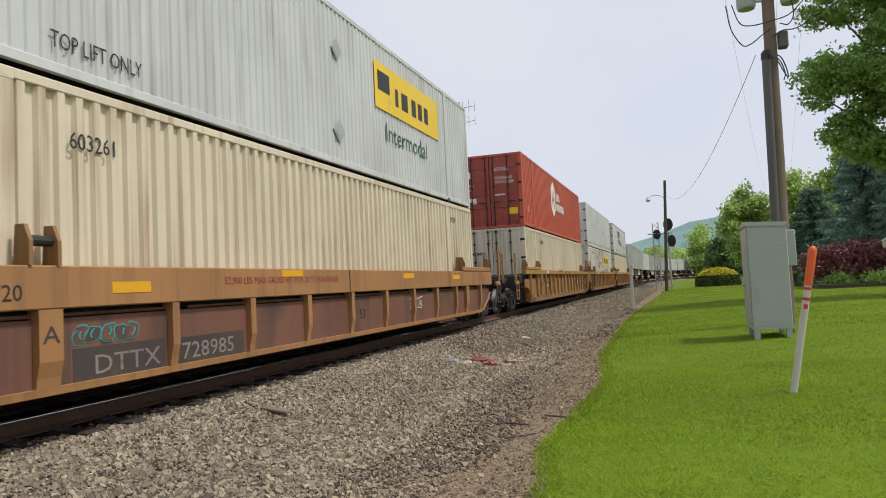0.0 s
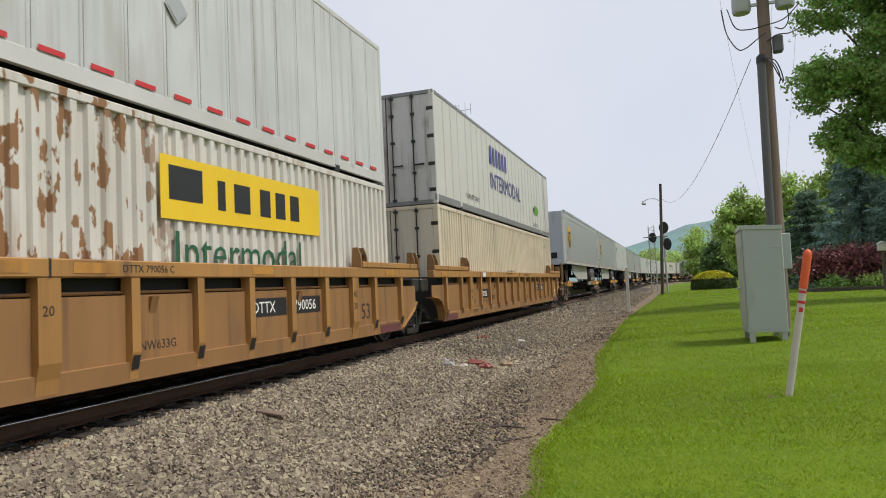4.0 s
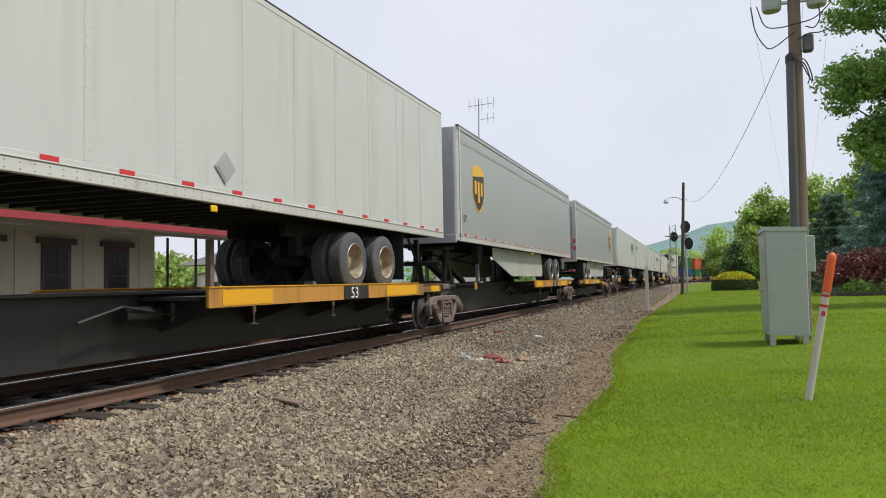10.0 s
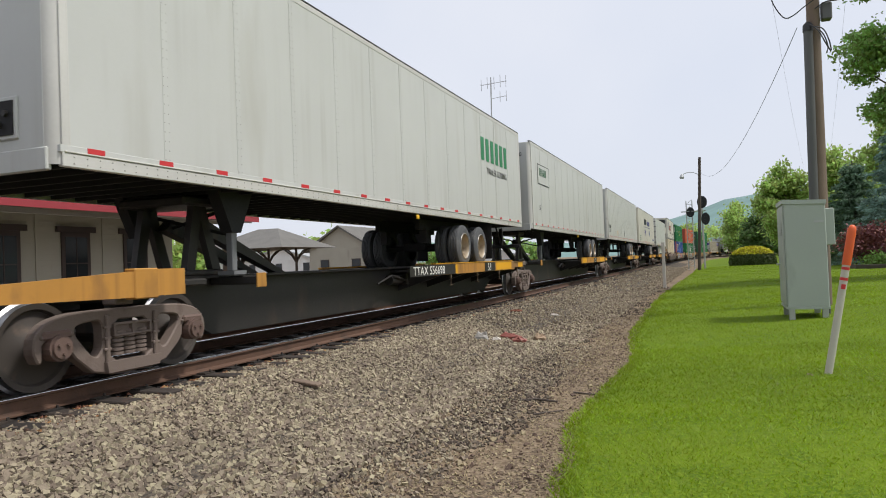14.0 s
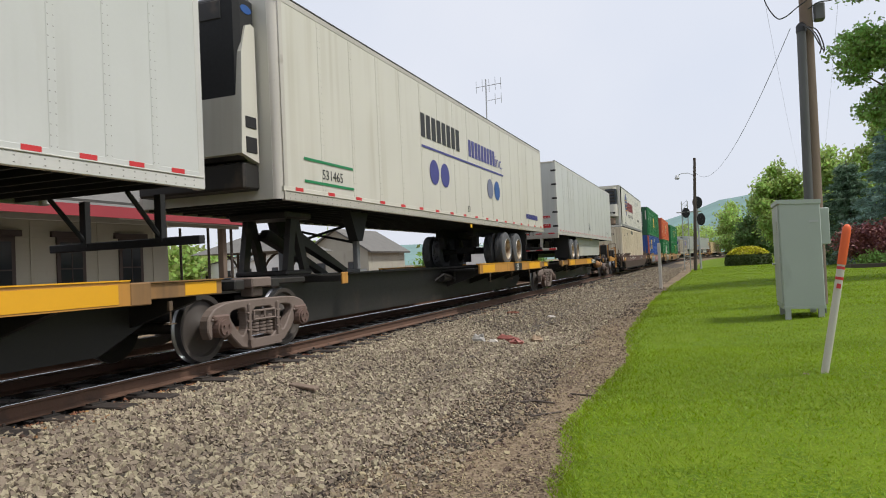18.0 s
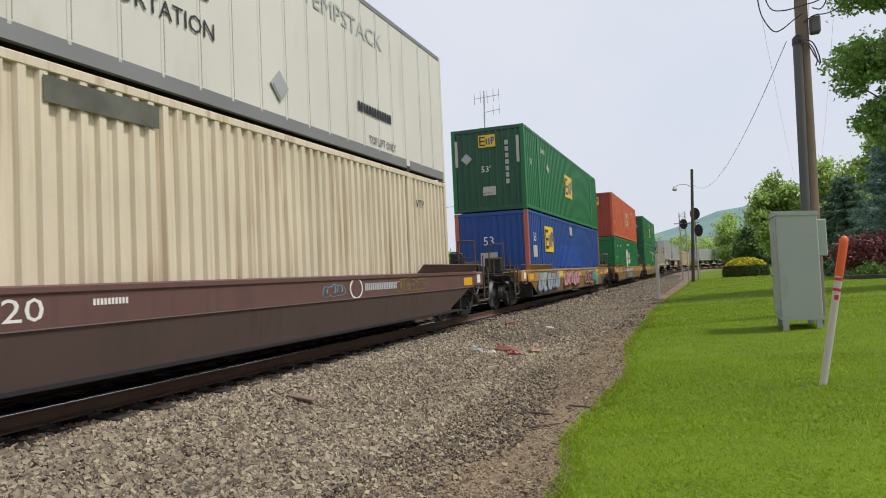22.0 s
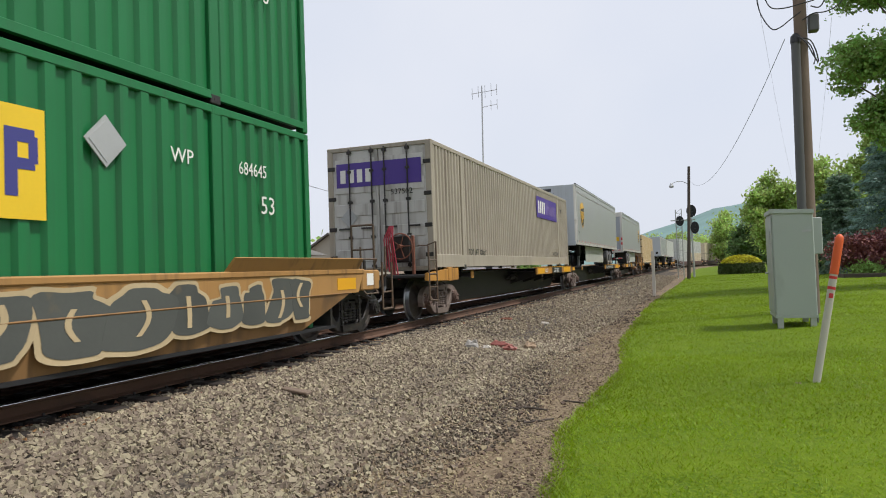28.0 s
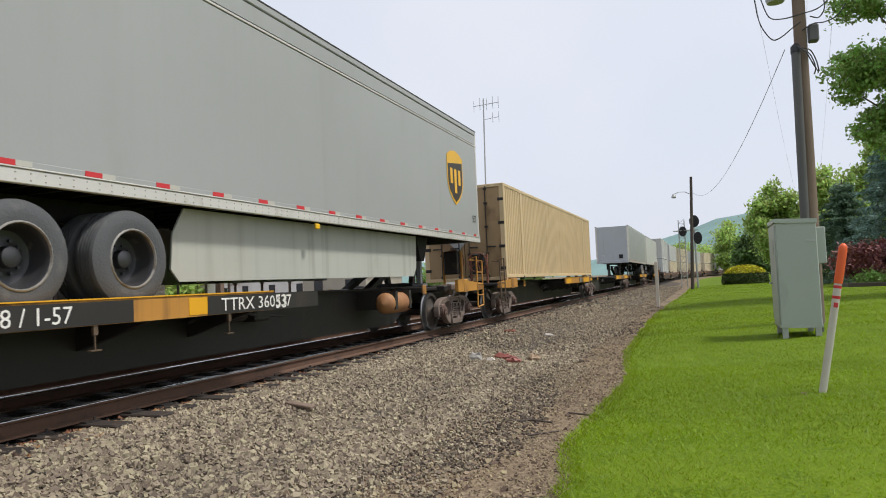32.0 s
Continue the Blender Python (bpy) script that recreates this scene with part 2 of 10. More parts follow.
faded_let = mat("worn grey lettering", (0.23, 0.19, 0.165), 0.6, var=0.25, dirt=(0.08, 0.06, 0.05), dirt_amt=0.4, dirt_scale=7)
deck_yellow = mat("deck yellow", (0.46, 0.22, 0.04), 0.6, dirt=(0.15, 0.07, 0.03), dirt_amt=0.5, dirt_scale=2.2, streak=2, runs=((0.12, 0.055, 0.025), 0.85, 7.0))
bright_yellow = mat("fresh yellow patch", (0.72, 0.36, 0.01), 0.55, var=0.08)
maroon_car = mat("brown freight paint", (0.082, 0.052, 0.045), 0.6, dirt=(0.05, 0.037, 0.033), dirt_amt=0.3, streak=3, runs=((0.045, 0.032, 0.028), 0.7, 7.0))
maroon_top = mat("red-brown freight paint", (0.12, 0.058, 0.05), 0.6, dirt=(0.06, 0.04, 0.035), dirt_amt=0.35, streak=3, runs=((0.06, 0.035, 0.03), 0.7, 7.0))
tan_car = mat("dirty tan freight paint", (0.37, 0.20, 0.062), 0.65, var=0.15, dirt=(0.10, 0.065, 0.04), dirt_amt=0.4, streak=3, runs=((0.09, 0.055, 0.03), 0.8, 7.0))
brown_low = mat("brown road grime", (0.25, 0.135, 0.048), 0.7, var=0.15, dirt=(0.06, 0.042, 0.03), dirt_amt=0.4, streak=3, runs=((0.06, 0.04, 0.025), 0.75, 7.0))
ribbed_low = mat("well sheet paint", (0.27, 0.138, 0.048), 0.65, var=0.15, dirt=(0.16, 0.085, 0.045), dirt_amt=0.38, dirt_scale=1.2, streak=2, runs=((0.09, 0.05, 0.028), 0.8, 7.0))
black_car = mat("black freight paint", (0.022, 0.02, 0.018), 0.55, dirt=(0.06, 0.042, 0.03), dirt_amt=0.4, dirt_scale=1.6, streak=2)
steel_dark = mat("dark greasy steel", (0.035, 0.032, 0.03), 0.5, 0.3, dirt=(0.10, 0.075, 0.055), dirt_amt=0.4, dirt_scale=3)
cast = mat("cast steel side frame", (0.16, 0.122, 0.102), 0.7, 0.0, dirt=(0.09, 0.06, 0.045), dirt_amt=0.42, dirt_scale=4, bump=0.2)
wheel_mat = mat("worn wheel steel", (0.055, 0.045, 0.038), 0.7, 0.0, dirt=(0.13, 0.09, 0.065), dirt_amt=0.3, dirt_scale=5)
tread = mat("polished wheel tread", (0.32, 0.32, 0.33), 0.35, 0.9)
ladder_mat = mat("ladder iron", (0.10, 0.068, 0.042), 0.6, dirt=RUST, dirt_amt=0.4, dirt_scale=5)
rust_mat = mat("rusty iron", (0.20, 0.075, 0.045), 0.75, dirt=(0.10, 0.05, 0.035), dirt_amt=0.5, dirt_scale=5, bump=0.3)
red_hose = mat("red strap", (0.35, 0.03, 0.05), 0.6)
white_let = mat("white lettering", (0.75, 0.74, 0.70), 0.5, var=0.08, dirt=(0.4, 0.38, 0.34), dirt_amt=0.2, dirt_scale=6)
black_let = mat("black lettering", (0.02, 0.02, 0.022), 0.5, var=0.08)
grey_let = mat("faded grey lettering", (0.40, 0.42, 0.42), 0.5, var=0.08)
navy_let = mat("navy lettering", (0.05, 0.05, 0.22), 0.45, var=0.05)
brown_let = mat("dark brown lettering", (0.05, 0.03, 0.024), 0.55, var=0.2)
maroon_patch = mat("dull maroon stencil paint", (0.13, 0.042, 0.042), 0.6, var=0.15)
maroon_let = mat("maroon lettering", (0.23, 0.02, 0.03), 0.45, var=0.05)
green_let = mat("green lettering", (0.015, 0.20, 0.075), 0.45, var=0.05)
dkgreen_let = mat("dark green lettering", (0.02, 0.10, 0.05), 0.45, var=0.05)
emblem_gold = mat("gold emblem", (0.72, 0.40, 0.02), 0.4, var=0.06)
emblem_brown = mat("dark brown emblem", (0.028, 0.016, 0.012), 0.4, var=0.06)
emblem_yellow = mat("yellow emblem", (0.78, 0.52, 0.02), 0.45, var=0.08, dirt=(0.5, 0.35, 0.05), dirt_amt=0.2)
purple = mat("purple panel", (0.07, 0.035, 0.26), 0.5, var=0.12, dirt=(0.16, 0.12, 0.28), dirt_amt=0.35)
blue_dot = mat("blue disc", (0.025, 0.09, 0.30), 0.45)
grey_dot = mat("grey-blue disc", (0.16, 0.17, 0.25), 0.45)
plac_mat = mat("placard plate", (0.40, 0.41, 0.41), 0.45, 0.2)
rivet_mat = mat("dull rivet heads", (0.22, 0.21, 0.19), 0.6, var=0.2)
caution = mat("yellow caution sticker", (0.78, 0.45, 0.01), 0.5, var=0.05)


# ---- mesh helpers ----
class Shape:
    """Gathers corners and faces of one part."""

    def __init__(self):
        self.v, self.f, self.m, self.slot = [], [], [], 0

    def add(self, verts, faces):
        o = len(self.v)
        self.v += [tuple(p) for p in verts]
        self.f += [tuple(i + o for i in q) for q in faces]
        self.m += [self.slot] * len(faces)
        return self

    def box(self, x0, x1, y0, y1, z0, z1, b=0.0):
        if b <= 0:
            v = [(x, y, z) for x in (x0, x1) for y in (y0, y1) for z in (z0, z1)]
            return self.add(v, [(0, 1, 3, 2), (4, 6, 7, 5), (0, 4, 5, 1), (2, 3, 7, 6), (0, 2, 6, 4), (1, 5, 7, 3)])
        b = min(b, (x1 - x0) * 0.45, (y1 - y0) * 0.45, (z1 - z0) * 0.45)
        v, idx = [], {}
        for sx in (0, 1):
            for sy in (0, 1):
                for sz in (0, 1):
                    for ax in range(3):
                        p = [(x0, x1)[sx], (y0, y1)[sy], (z0, z1)[sz]]
                        for a, s in enumerate((sx, sy, sz)):
                            if a != ax:
                                p[a] += b if s == 0 else -b
                        idx[sx, sy, sz, ax] = len(v)
                        v.append(p)
        f = []
        for ax in range(3):
            o1, o2 = [a for a in range(3) if a != ax]
            for s in (0, 1):
                q = []
                for s1, s2 in ((0, 0), (1, 0), (1, 1), (0, 1)):
                    k = [0, 0, 0]
                    k[ax], k[o1], k[o2] = s, s1, s2
                    q.append(idx[(*k, ax)])
                f.append(tuple(q))
            for s1 in (0, 1):
                for s2 in (0, 1):
                    k0, k1 = [0, 0, 0], [0, 0, 0]
                    k0[ax], k1[ax] = 0, 1
                    k0[o1] = k1[o1] = s1
                    k0[o2] = k1[o2] = s2
                    f.append((idx[(*k0, o1)], idx[(*k0, o2)], idx[(*k1, o2)], idx[(*k1, o1)]))
        for sx in (0, 1):
            for sy in (0, 1):
                for sz in (0, 1):
                    f.append(tuple(idx[sx, sy, sz, a] for a in range(3)))
        return self.add(v, f)

    def cyl(self, p0, p1, r0, r1=None, n=10, caps=True):
        r1 = r0 if r1 is None else r1
        p0, p1 = Vector(p0), Vector(p1)
        q = (p1 - p0).to_track_quat("Z", "Y")
        ring = [Vector((math.cos(2 * math.pi * i / n), math.sin(2 * math.pi * i / n), 0)) for i in range(n)]
        v = [p0 + q @ (c * r0) for c in ring] + [p1 + q @ (c * r1) for c in ring]
        f = [(i, (i + 1) % n, n + (i + 1) % n, n + i) for i in range(n)]
        if caps:
            f += [tuple(range(n))[::-1], tuple(range(n, 2 * n))]
        return self.add(v, f)

    def tube(self, pts, r, n=6):
        for a, b in zip(pts, pts[1:]):
            self.cyl(a, b, r, n=n)
        return self

    def lathe(self, profile, centre, n=24, axis=0):
        """A profile of (along, radius) turned round the axis through centre."""
        v, f, k = [], [], len(profile)
        for i in range(n):
            a = 2 * math.pi * i / n
            for s, r in profile:
                p = [0, 0, 0]
                p[axis] = s
                p[(axis + 1) % 3], p[(axis + 2) % 3] = r * math.cos(a), r * math.sin(a)
                v.append([p[j] + centre[j] for j in range(3)])
        for i in range(n):
            for j in range(k - 1):
                a, b = i * k + j, ((i + 1) % n) * k + j
                f.append((a, a + 1, b + 1, b))
        return self.add(v, f)

    def prism(self, outline, axis, a, b):
        """An outline in the plane across axis, pushed from a to b."""
        def place(u, w, s):
            p = [0, 0, 0]
            p[axis] = s
            o = [i for i in range(3) if i != axis]
            p[o[0]], p[o[1]] = u, w
            return p
        k = len(outline)
        v = [place(u, w, a) for u, w in outline] + [place(u, w, b) for u, w in outline]
        f = [(i, (i + 1) % k, k + (i + 1) % k, k + i) for i in range(k)] + [tuple(range(k))[::-1], tuple(range(k, 2 * k))]
        return self.add(v, f)

    def mesh(self, name, *mats, smooth=False):
        me = bpy.data.meshes.new(name)
        me.from_pydata(self.v, [], self.f)
        for mm in mats:
            me.materials.append(mm)
        if len(mats) > 1:
            me.polygons.foreach_set("material_index", self.m)
        if smooth:
            me.polygons.foreach_set("use_smooth", [True] * len(me.polygons))
        bm = bmesh.new()
        bm.from_mesh(me)
        bmesh.ops.recalc_face_normals(bm, faces=bm.faces)
        bm.to_mesh(me)
        bm.free()
        me.update()
        if smooth:
            me.set_sharp_from_angle(angle=radians(40))
        return me


def part(name, shape, material, parent=None, label="", at=None, smooth=False):
    """Links a shape (or a ready mesh) as one mesh object under a thing or a part."""
    if isinstance(shape, Shape):
        ms = material if isinstance(material, tuple) else (material,)
        shape = shape.mesh(name, *ms, smooth=smooth)
    ob = new(name, shape)
    ob.parent = parent
    if at is not None:
        ob.matrix_basis = at
    if label:
        tagged(ob, label)
    return ob


def thing(name, label, category, group="", at=None):
    ob = new(name)
    ob.empty_display_size = 0.3
    tagged(ob, label, category, group)
    if at is not None:
        ob.matrix_basis = at
    return ob


SIDE = Matrix(((0, 0, 1, 0), (1, 0, 0, 0), (0, 1, 0, 0), (0, 0, 0, 1)))  # reads along +y, faces +x
END = Matrix(((1, 0, 0, 0), (0, 0, -1, 0), (0, 1, 0, 0), (0, 0, 0, 1)))  # reads along +x, faces -y
LETTERS = {}


def lettering(words, size, place, face, material, parent, stretch=1.0, name="lettering", shear=0.0):
    key = (words, size, stretch, shear, material.name)
    if key not in LETTERS:
        cu = bpy.data.curves.new("lettering", "FONT")
        cu.body, cu.size, cu.resolution_u, cu.shear = words, size, 2, shear
        cu.align_x, cu.align_y, cu.extrude = "LEFT", "BOTTOM_BASELINE", 0.0008
        tmp = bpy.data.objects.new("lettering", cu)
        scene.collection.objects.link(tmp)
        me = bpy.data.meshes.new_from_object(tmp.evaluated_get(bpy.context.evaluated_depsgraph_get()))
        bpy.data.objects.remove(tmp)
        me.transform(Matrix.Diagonal((stretch, 1, 1, 1)))
        me.materials.clear()
        me.materials.append(material)
        LETTERS[key] = me
    return part(name, LETTERS[key], None, parent, at=Matrix.Translation(place) @ face)


def plate(y0, y1, z0, z1, x, material, parent, name="panel", label="", th=0.003):
    return part(name, Shape().box(x, x + th, y0, y1, z0, z1), material, parent, label)


def end_plate(x0, x1, z0, z1, y, material, parent, name="panel", label="", th=0.003):
    return part(name, Shape().box(x0, x1, y - th, y, z0, z1), material, parent, label)


def flat(outline, x, material, parent, name, label="", th=0.003):
    return part(name, Shape().prism(outline, 0, x, x + th), material, parent, label)


def ellipse(cy, cz, ry, rz, n=24, a0=0.0):
    return [(cy + ry * math.cos(a0 + 2 * math.pi * i / n), cz + rz * math.sin(a0 + 2 * math.pi * i / n)) for i in range(n)]


def scrawl(parent, x, y0, y1, z0, z1, m1, m2, seed, n=5, m3=None):
    """Sprayed scrawl: fat rounded letter-like strokes that lean and swell, each with an outline and an inner mark."""
    rng = random.Random(seed)
    for i in range(n):
        cy = y0 + (y1 - y0) * (i + 0.5) / n + rng.uniform(-0.04, 0.04)
        w = (y1 - y0) / n * rng.uniform(0.5, 0.66)
        lean = rng.uniform(-0.1, 0.35) * (z1 - z0)
        top, low = z1 - rng.uniform(0, 0.12) * (z1 - z0), z0 + rng.uniform(0, 0.12) * (z1 - z0)
        pts = []
        notch, p1, p2, p3 = (rng.uniform(0, 6.28) for _ in range(4))
        for k in range(36):
            a = 2 * math.pi * k / 36
            e = abs(math.sin(a)) ** 0.5 * (1 if math.sin(a) > 0 else -1)
            c = abs(math.cos(a)) ** 0.6 * (1 if math.cos(a) > 0 else -1)
            zz = (top + low) / 2 + (top - low) / 2 * e
            wob = 1 + 0.16 * math.sin(2 * a + p1) + 0.15 * math.sin(3 * a + p2) + 0.08 * math.sin(5 * a + p3)
            dent = wob - 0.45 * math.exp(-((math.cos(a - notch) - 1) / 0.12) ** 2)
            pts.append((cy + w * c * dent + lean * ((zz - low) / (top - low) - 0.5), min(z1 + 0.01, low + (zz - low) * (0.78 + 0.22 * min(1.15, dent)))))
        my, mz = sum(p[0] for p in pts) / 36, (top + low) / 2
        small = [(my + (u - my) * 0.84, mz + (q - mz) * 0.86) for u, q in pts]
        lift = 0.0012 * (i % 3)
        st = part("painted_stroke", Shape().prism(pts, 0, x + lift, x + lift + 0.001), m1, parent)
        part("stroke_fill", Shape().prism(small, 0, x + lift + 0.005, x + lift + 0.006), m2, st)
        if rng.random() < 0.85:
            hz = mz + rng.uniform(-0.1, 0.1) * (top - low)
            ln, th, cv = (top - low) * rng.uniform(0.14, 0.3), min(0.035, w * 0.13), rng.uniform(-0.3, 0.3) * w
            side_a = [(my + cv * math.cos(math.pi * q / 12 - math.pi / 2) + lean * (q / 6 - 1) * 0.25, hz + ln * (q / 6 - 1)) for q in range(13)]
            hole = [(u - th, q) for u, q in side_a] + [(u + th, q) for u, q in reversed(side_a)]
            part("stroke_mark", Shape().prism(hole, 0, x + lift + 0.010, x + lift + 0.011), m3 or m1, st)


# ---- boxes: shipping containers ----
HALF, WIDE, HIGH = 8.2, 1.295, 2.88


def corrugated(x, y0, y1, z0, z1, deep, period=0.282, face=1):
    """A folded sheet that faces +x (face=1) or -x."""
    s = Shape()
    n = max(1, round((y1 - y0) / period))
    p = (y1 - y0) / n
    ys, xs = [], []
    for i in range(n):
        for u, dd in ((0.0, 1), (0.12, 0), (0.5, 0), (0.62, 1)):
            ys.append(y0 + (i + u) * p)
            xs.append(x - face * deep * dd)
    ys.append(y1)
    xs.append(x - face * deep)
    v = [(a, b, c) for a, b in zip(xs, ys) for c in (z0, z1)]
    f = [(2 * i, 2 * i + 2, 2 * i + 3, 2 * i + 1) for i in range(len(ys) - 1)]
    return s.add(v, f)


def end_sheet(y, x0, x1, z0, z1, deep, period=0.23):
    s = Shape()
    n = round((x1 - x0) / period)
    p = (x1 - x0) / n
    v, k = [], 0
    for i in range(n):
        for u, dd in ((0.0, 1), (0.2, 0), (0.5, 0), (0.7, 1)):
            v += [(x0 + (i + u) * p, y + deep * dd, z0), (x0 + (i + u) * p, y + deep * dd, z1)]
            k += 1
    v += [(x1, y + deep, z0), (x1, y + deep, z1)]
    return s.add(v, [(2 * i, 2 * i + 2, 2 * i + 3, 2 * i + 1) for i in range(k)])


SHEETS = {}


def shared(key, make):
    if key not in SHEETS:
        SHEETS[key] = make()
    return SHEETS[key]


def retint(me, material):
    key = (me.name, material.name)
    if key not in SHEETS:
        c = me.copy()
        c.materials.clear()
        c.materials.append(material)
        SHEETS[key] = c
    return SHEETS[key]


def container(label, skin, near="front", style="folded", near_skin=None, post=None, lift=6.1, rails=None, pitch=0.214, deep=0.046, foot=0.15, ribbed_doors=False):
    """A 53-foot box on its floor at z=0, long axis along y, its near end at -HALF."""
    box = thing("shipping_container", label, "container", "boxes on the train")
    near_skin, post, rails = near_skin or skin, post or skin, rails or skin
    W, L, H = WIDE, HALF, HIGH
    nothing = mat("plain", (0.5, 0.5, 0.5))
    for side in (1, -1):
        spans = [(-L + 0.1 if near != "none" else -7.32, -lift - 0.09), (-lift + 0.09, lift - 0.09), (lift + 0.09, L - 0.1)]
        for a, b in spans:
            if style == "folded":
                key = ("fold", round(a, 3), round(b, 3), side, pitch, deep, foot)
                me = shared(key, lambda: corrugated(side * (W - 0.012), a, b, foot, H - 0.07, deep, pitch, side).mesh("side_panel", nothing))
            else:
                def sheet():
                    n = max(1, round((b - a) / 0.61))
                    ys, xs = [a], [W - 0.014]
                    for i in range(1, n):
                        y = a + (b - a) * i / n
                        ys += [y - 0.026, y - 0.02, y + 0.02, y + 0.026]
                        xs += [W - 0.014, W - 0.006, W - 0.006, W - 0.014]
                    ys, xs = ys + [b], xs + [W - 0.014]
                    v = [(side * p, q, r) for p, q in zip(xs, ys) for r in (0.2, H - 0.1)]
                    return Shape().add(v, [(2 * i, 2 * i + 2, 2 * i + 3, 2 * i + 1) for i in range(len(ys) - 1)]).mesh("side_panel", nothing)
                me = shared(("flat", round(a, 3), round(b, 3), side), sheet)
            part("side_panel", retint(me, skin), None, box)
            if style == "flat" and side > 0:
                n = max(1, round((b - a) / 0.61))
                sm = Shape()
                for i in range(1, n):
                    y = a + (b - a) * i / n
                    sm.box(W - 0.012, W - 0.004, y + 0.021, y + 0.029, 0.25, H - 0.1)
                part("panel_seam", sm, rivet_mat, box)
        for y in (-lift, lift):
            me = shared(("lift", side, y), lambda: Shape().box(*sorted((side * (W - 0.09), side * (W - 0.004))), y - 0.085, y + 0.085, 0.0, H, 0.01).mesh("lift_post", nothing))
            part("lift_post", retint(me, skin), None, box)
            for z in (0.06, H - 0.06):
                me = shared(("cast", side, y, z), lambda: Shape().box(*sorted((side * (W - 0.12), side * W)), y - 0.09, y + 0.09, z - 0.06, z + 0.06, 0.012).box(*sorted((side * (W - 0.02), side * (W + 0.002))), y - 0.035, y + 0.035, z - 0.03, z + 0.03).mesh("corner_casting", nothing))
                part("corner_casting", retint(me, steel_dark if z < 1 else rails), None, box)
        lo = foot + 0.01 if style == "folded" else 0.24
        me = shared(("rails", side, style, lo), lambda: Shape().box(*sorted((side * (W - 0.07), side * (W - 0.006))), -L, L, 0.075, lo, 0.008).box(*sorted((side * (W - 0.07), side * (W - 0.001))), -L + 0.12, L - 0.12, 0.06, 0.088).mesh("bottom_rail", nothing))
        part("bottom_rail", retint(me, rails), None, box)
        me = shared(("railt", side, style), lambda: Shape().box(*sorted((side * (W - 0.07), side * (W - 0.004))), -L, L, H - 0.1, H, 0.01).mesh("top_rail", nothing))
        part("top_rail", retint(me, rails), None, box)
        for end in (-1, 1):
            me = shared(("cpost", side, end), lambda: Shape().box(*sorted((side * (W - 0.15), side * (W - 0.002))), *sorted((end * (L - 0.11), end * L)), 0, H, 0.015).mesh("corner_post", nothing))
            part("corner_post", retint(me, post), None, box)
    y_roof = -L + 0.05 if near != "none" else -7.32
    part("roof", retint(shared(("roof", y_roof), lambda: Shape().box(-W + 0.05, W - 0.05, y_roof, L - 0.05, H - 0.05, H - 0.012).mesh("roof", nothing)), skin), None, box)
    part("floor", retint(shared("cfloor", lambda: Shape().box(-W + 0.06, W - 0.06, -L + 0.05, L - 0.05, 0.08, 0.14).mesh("floor", nothing)), under), None, box)
    part("end_wall", retint(shared("cend", lambda: Shape().box(-W + 0.14, W - 0.14, L - 0.06, L - 0.02, 0.1, H - 0.05).mesh("end_wall", nothing)), skin), None, box)
    if near == "front":
        part("front_wall", retint(shared("cfront", lambda: end_sheet(-L + 0.015, -W + 0.14, W - 0.14, 0.12, H - 0.1, 0.035).mesh("front_wall", nothing)), near_skin), None, box)
        part("front_beam", retint(shared("cbeam", lambda: Shape().box(-W + 0.1, W - 0.1, -L + 0.005, -L + 0.08, 0.02, 0.16, 0.008).mesh("front_beam", nothing)), near_skin), None, box)
        part("front_beam", retint(shared("cbeamt", lambda: Shape().box(-W + 0.1, W - 0.1, -L + 0.005, -L + 0.08, H - 0.13, H - 0.005, 0.008).mesh("front_beam", nothing)), near_skin), None, box)
    elif near == "ribbed":
        def ribs():
            prof = [(0.1, 0.05)]
            for i in range(6):
                z = 0.42 + i * 0.21
                prof += [(z, 0.05), (z + 0.03, 0.015), (z + 0.1, 0.015), (z + 0.13, 0.05)]
            prof.append((H - 0.1, 0.05))
            v = [(x, -L + d, z) for z, d in prof for x in (-W + 0.14, W - 0.14)]
            return Shape().add(v, [(2 * i, 2 * i + 1, 2 * i + 3, 2 * i + 2) for i in range(len(prof) - 1)]).mesh("front_wall", nothing)
        part("front_wall", retint(shared("cribs", ribs), near_skin), None, box)
        part("front_beam", retint(shared("cbeam2", lambda: Shape().box(-W + 0.1, W - 0.1, -L + 0.005, -L + 0.08, 0.02, 0.2, 0.008).mesh("front_beam", nothing)), near_skin), None, box)
        part("front_beam", retint(shared("cbeam2t", lambda: Shape().box(-W + 0.1, W - 0.1, -L + 0.005, -L + 0.08, H - 0.25, H - 0.005, 0.008).mesh("front_beam", nothing)), near_skin), None, box)
    elif near == "doors":
        for side in (-1, 1):
            door = part("door", retint(shared(("cdoor", side), lambda: Shape().box(*sorted((side * 0.012, side * (W - 0.13))), -L + 0.02, -L + 0.07, 0.1, H - 0.1, 0.01).mesh("door", nothing)), near_skin), None, box)
            if ribbed_doors:
                part("door_rib", retint(shared(("cdr", side), lambda: (lambda s: [s.box(*sorted((side * 0.08, side * (W - 0.2))), -L + 0.002, -L + 0.022, 0.25 + k * 0.52, 0.52 + k * 0.52, 0.012) for k in range(5)] and s)(Shape()).mesh("door_rib", nothing)), near_skin), None, door)
            for x in (0.16, 0.72):
                def bar():
                    s = Shape().cyl((side * x, -L - 0.02, 0.08), (side * x, -L - 0.02, H - 0.06), 0.018, n=6)
                    for z in (0.14, 0.8, 1.6, 2.3, H - 0.14):
                        s.box(side * x - 0.05, side * x + 0.05, -L - 0.03, -L + 0.02, z - 0.03, z + 0.03)
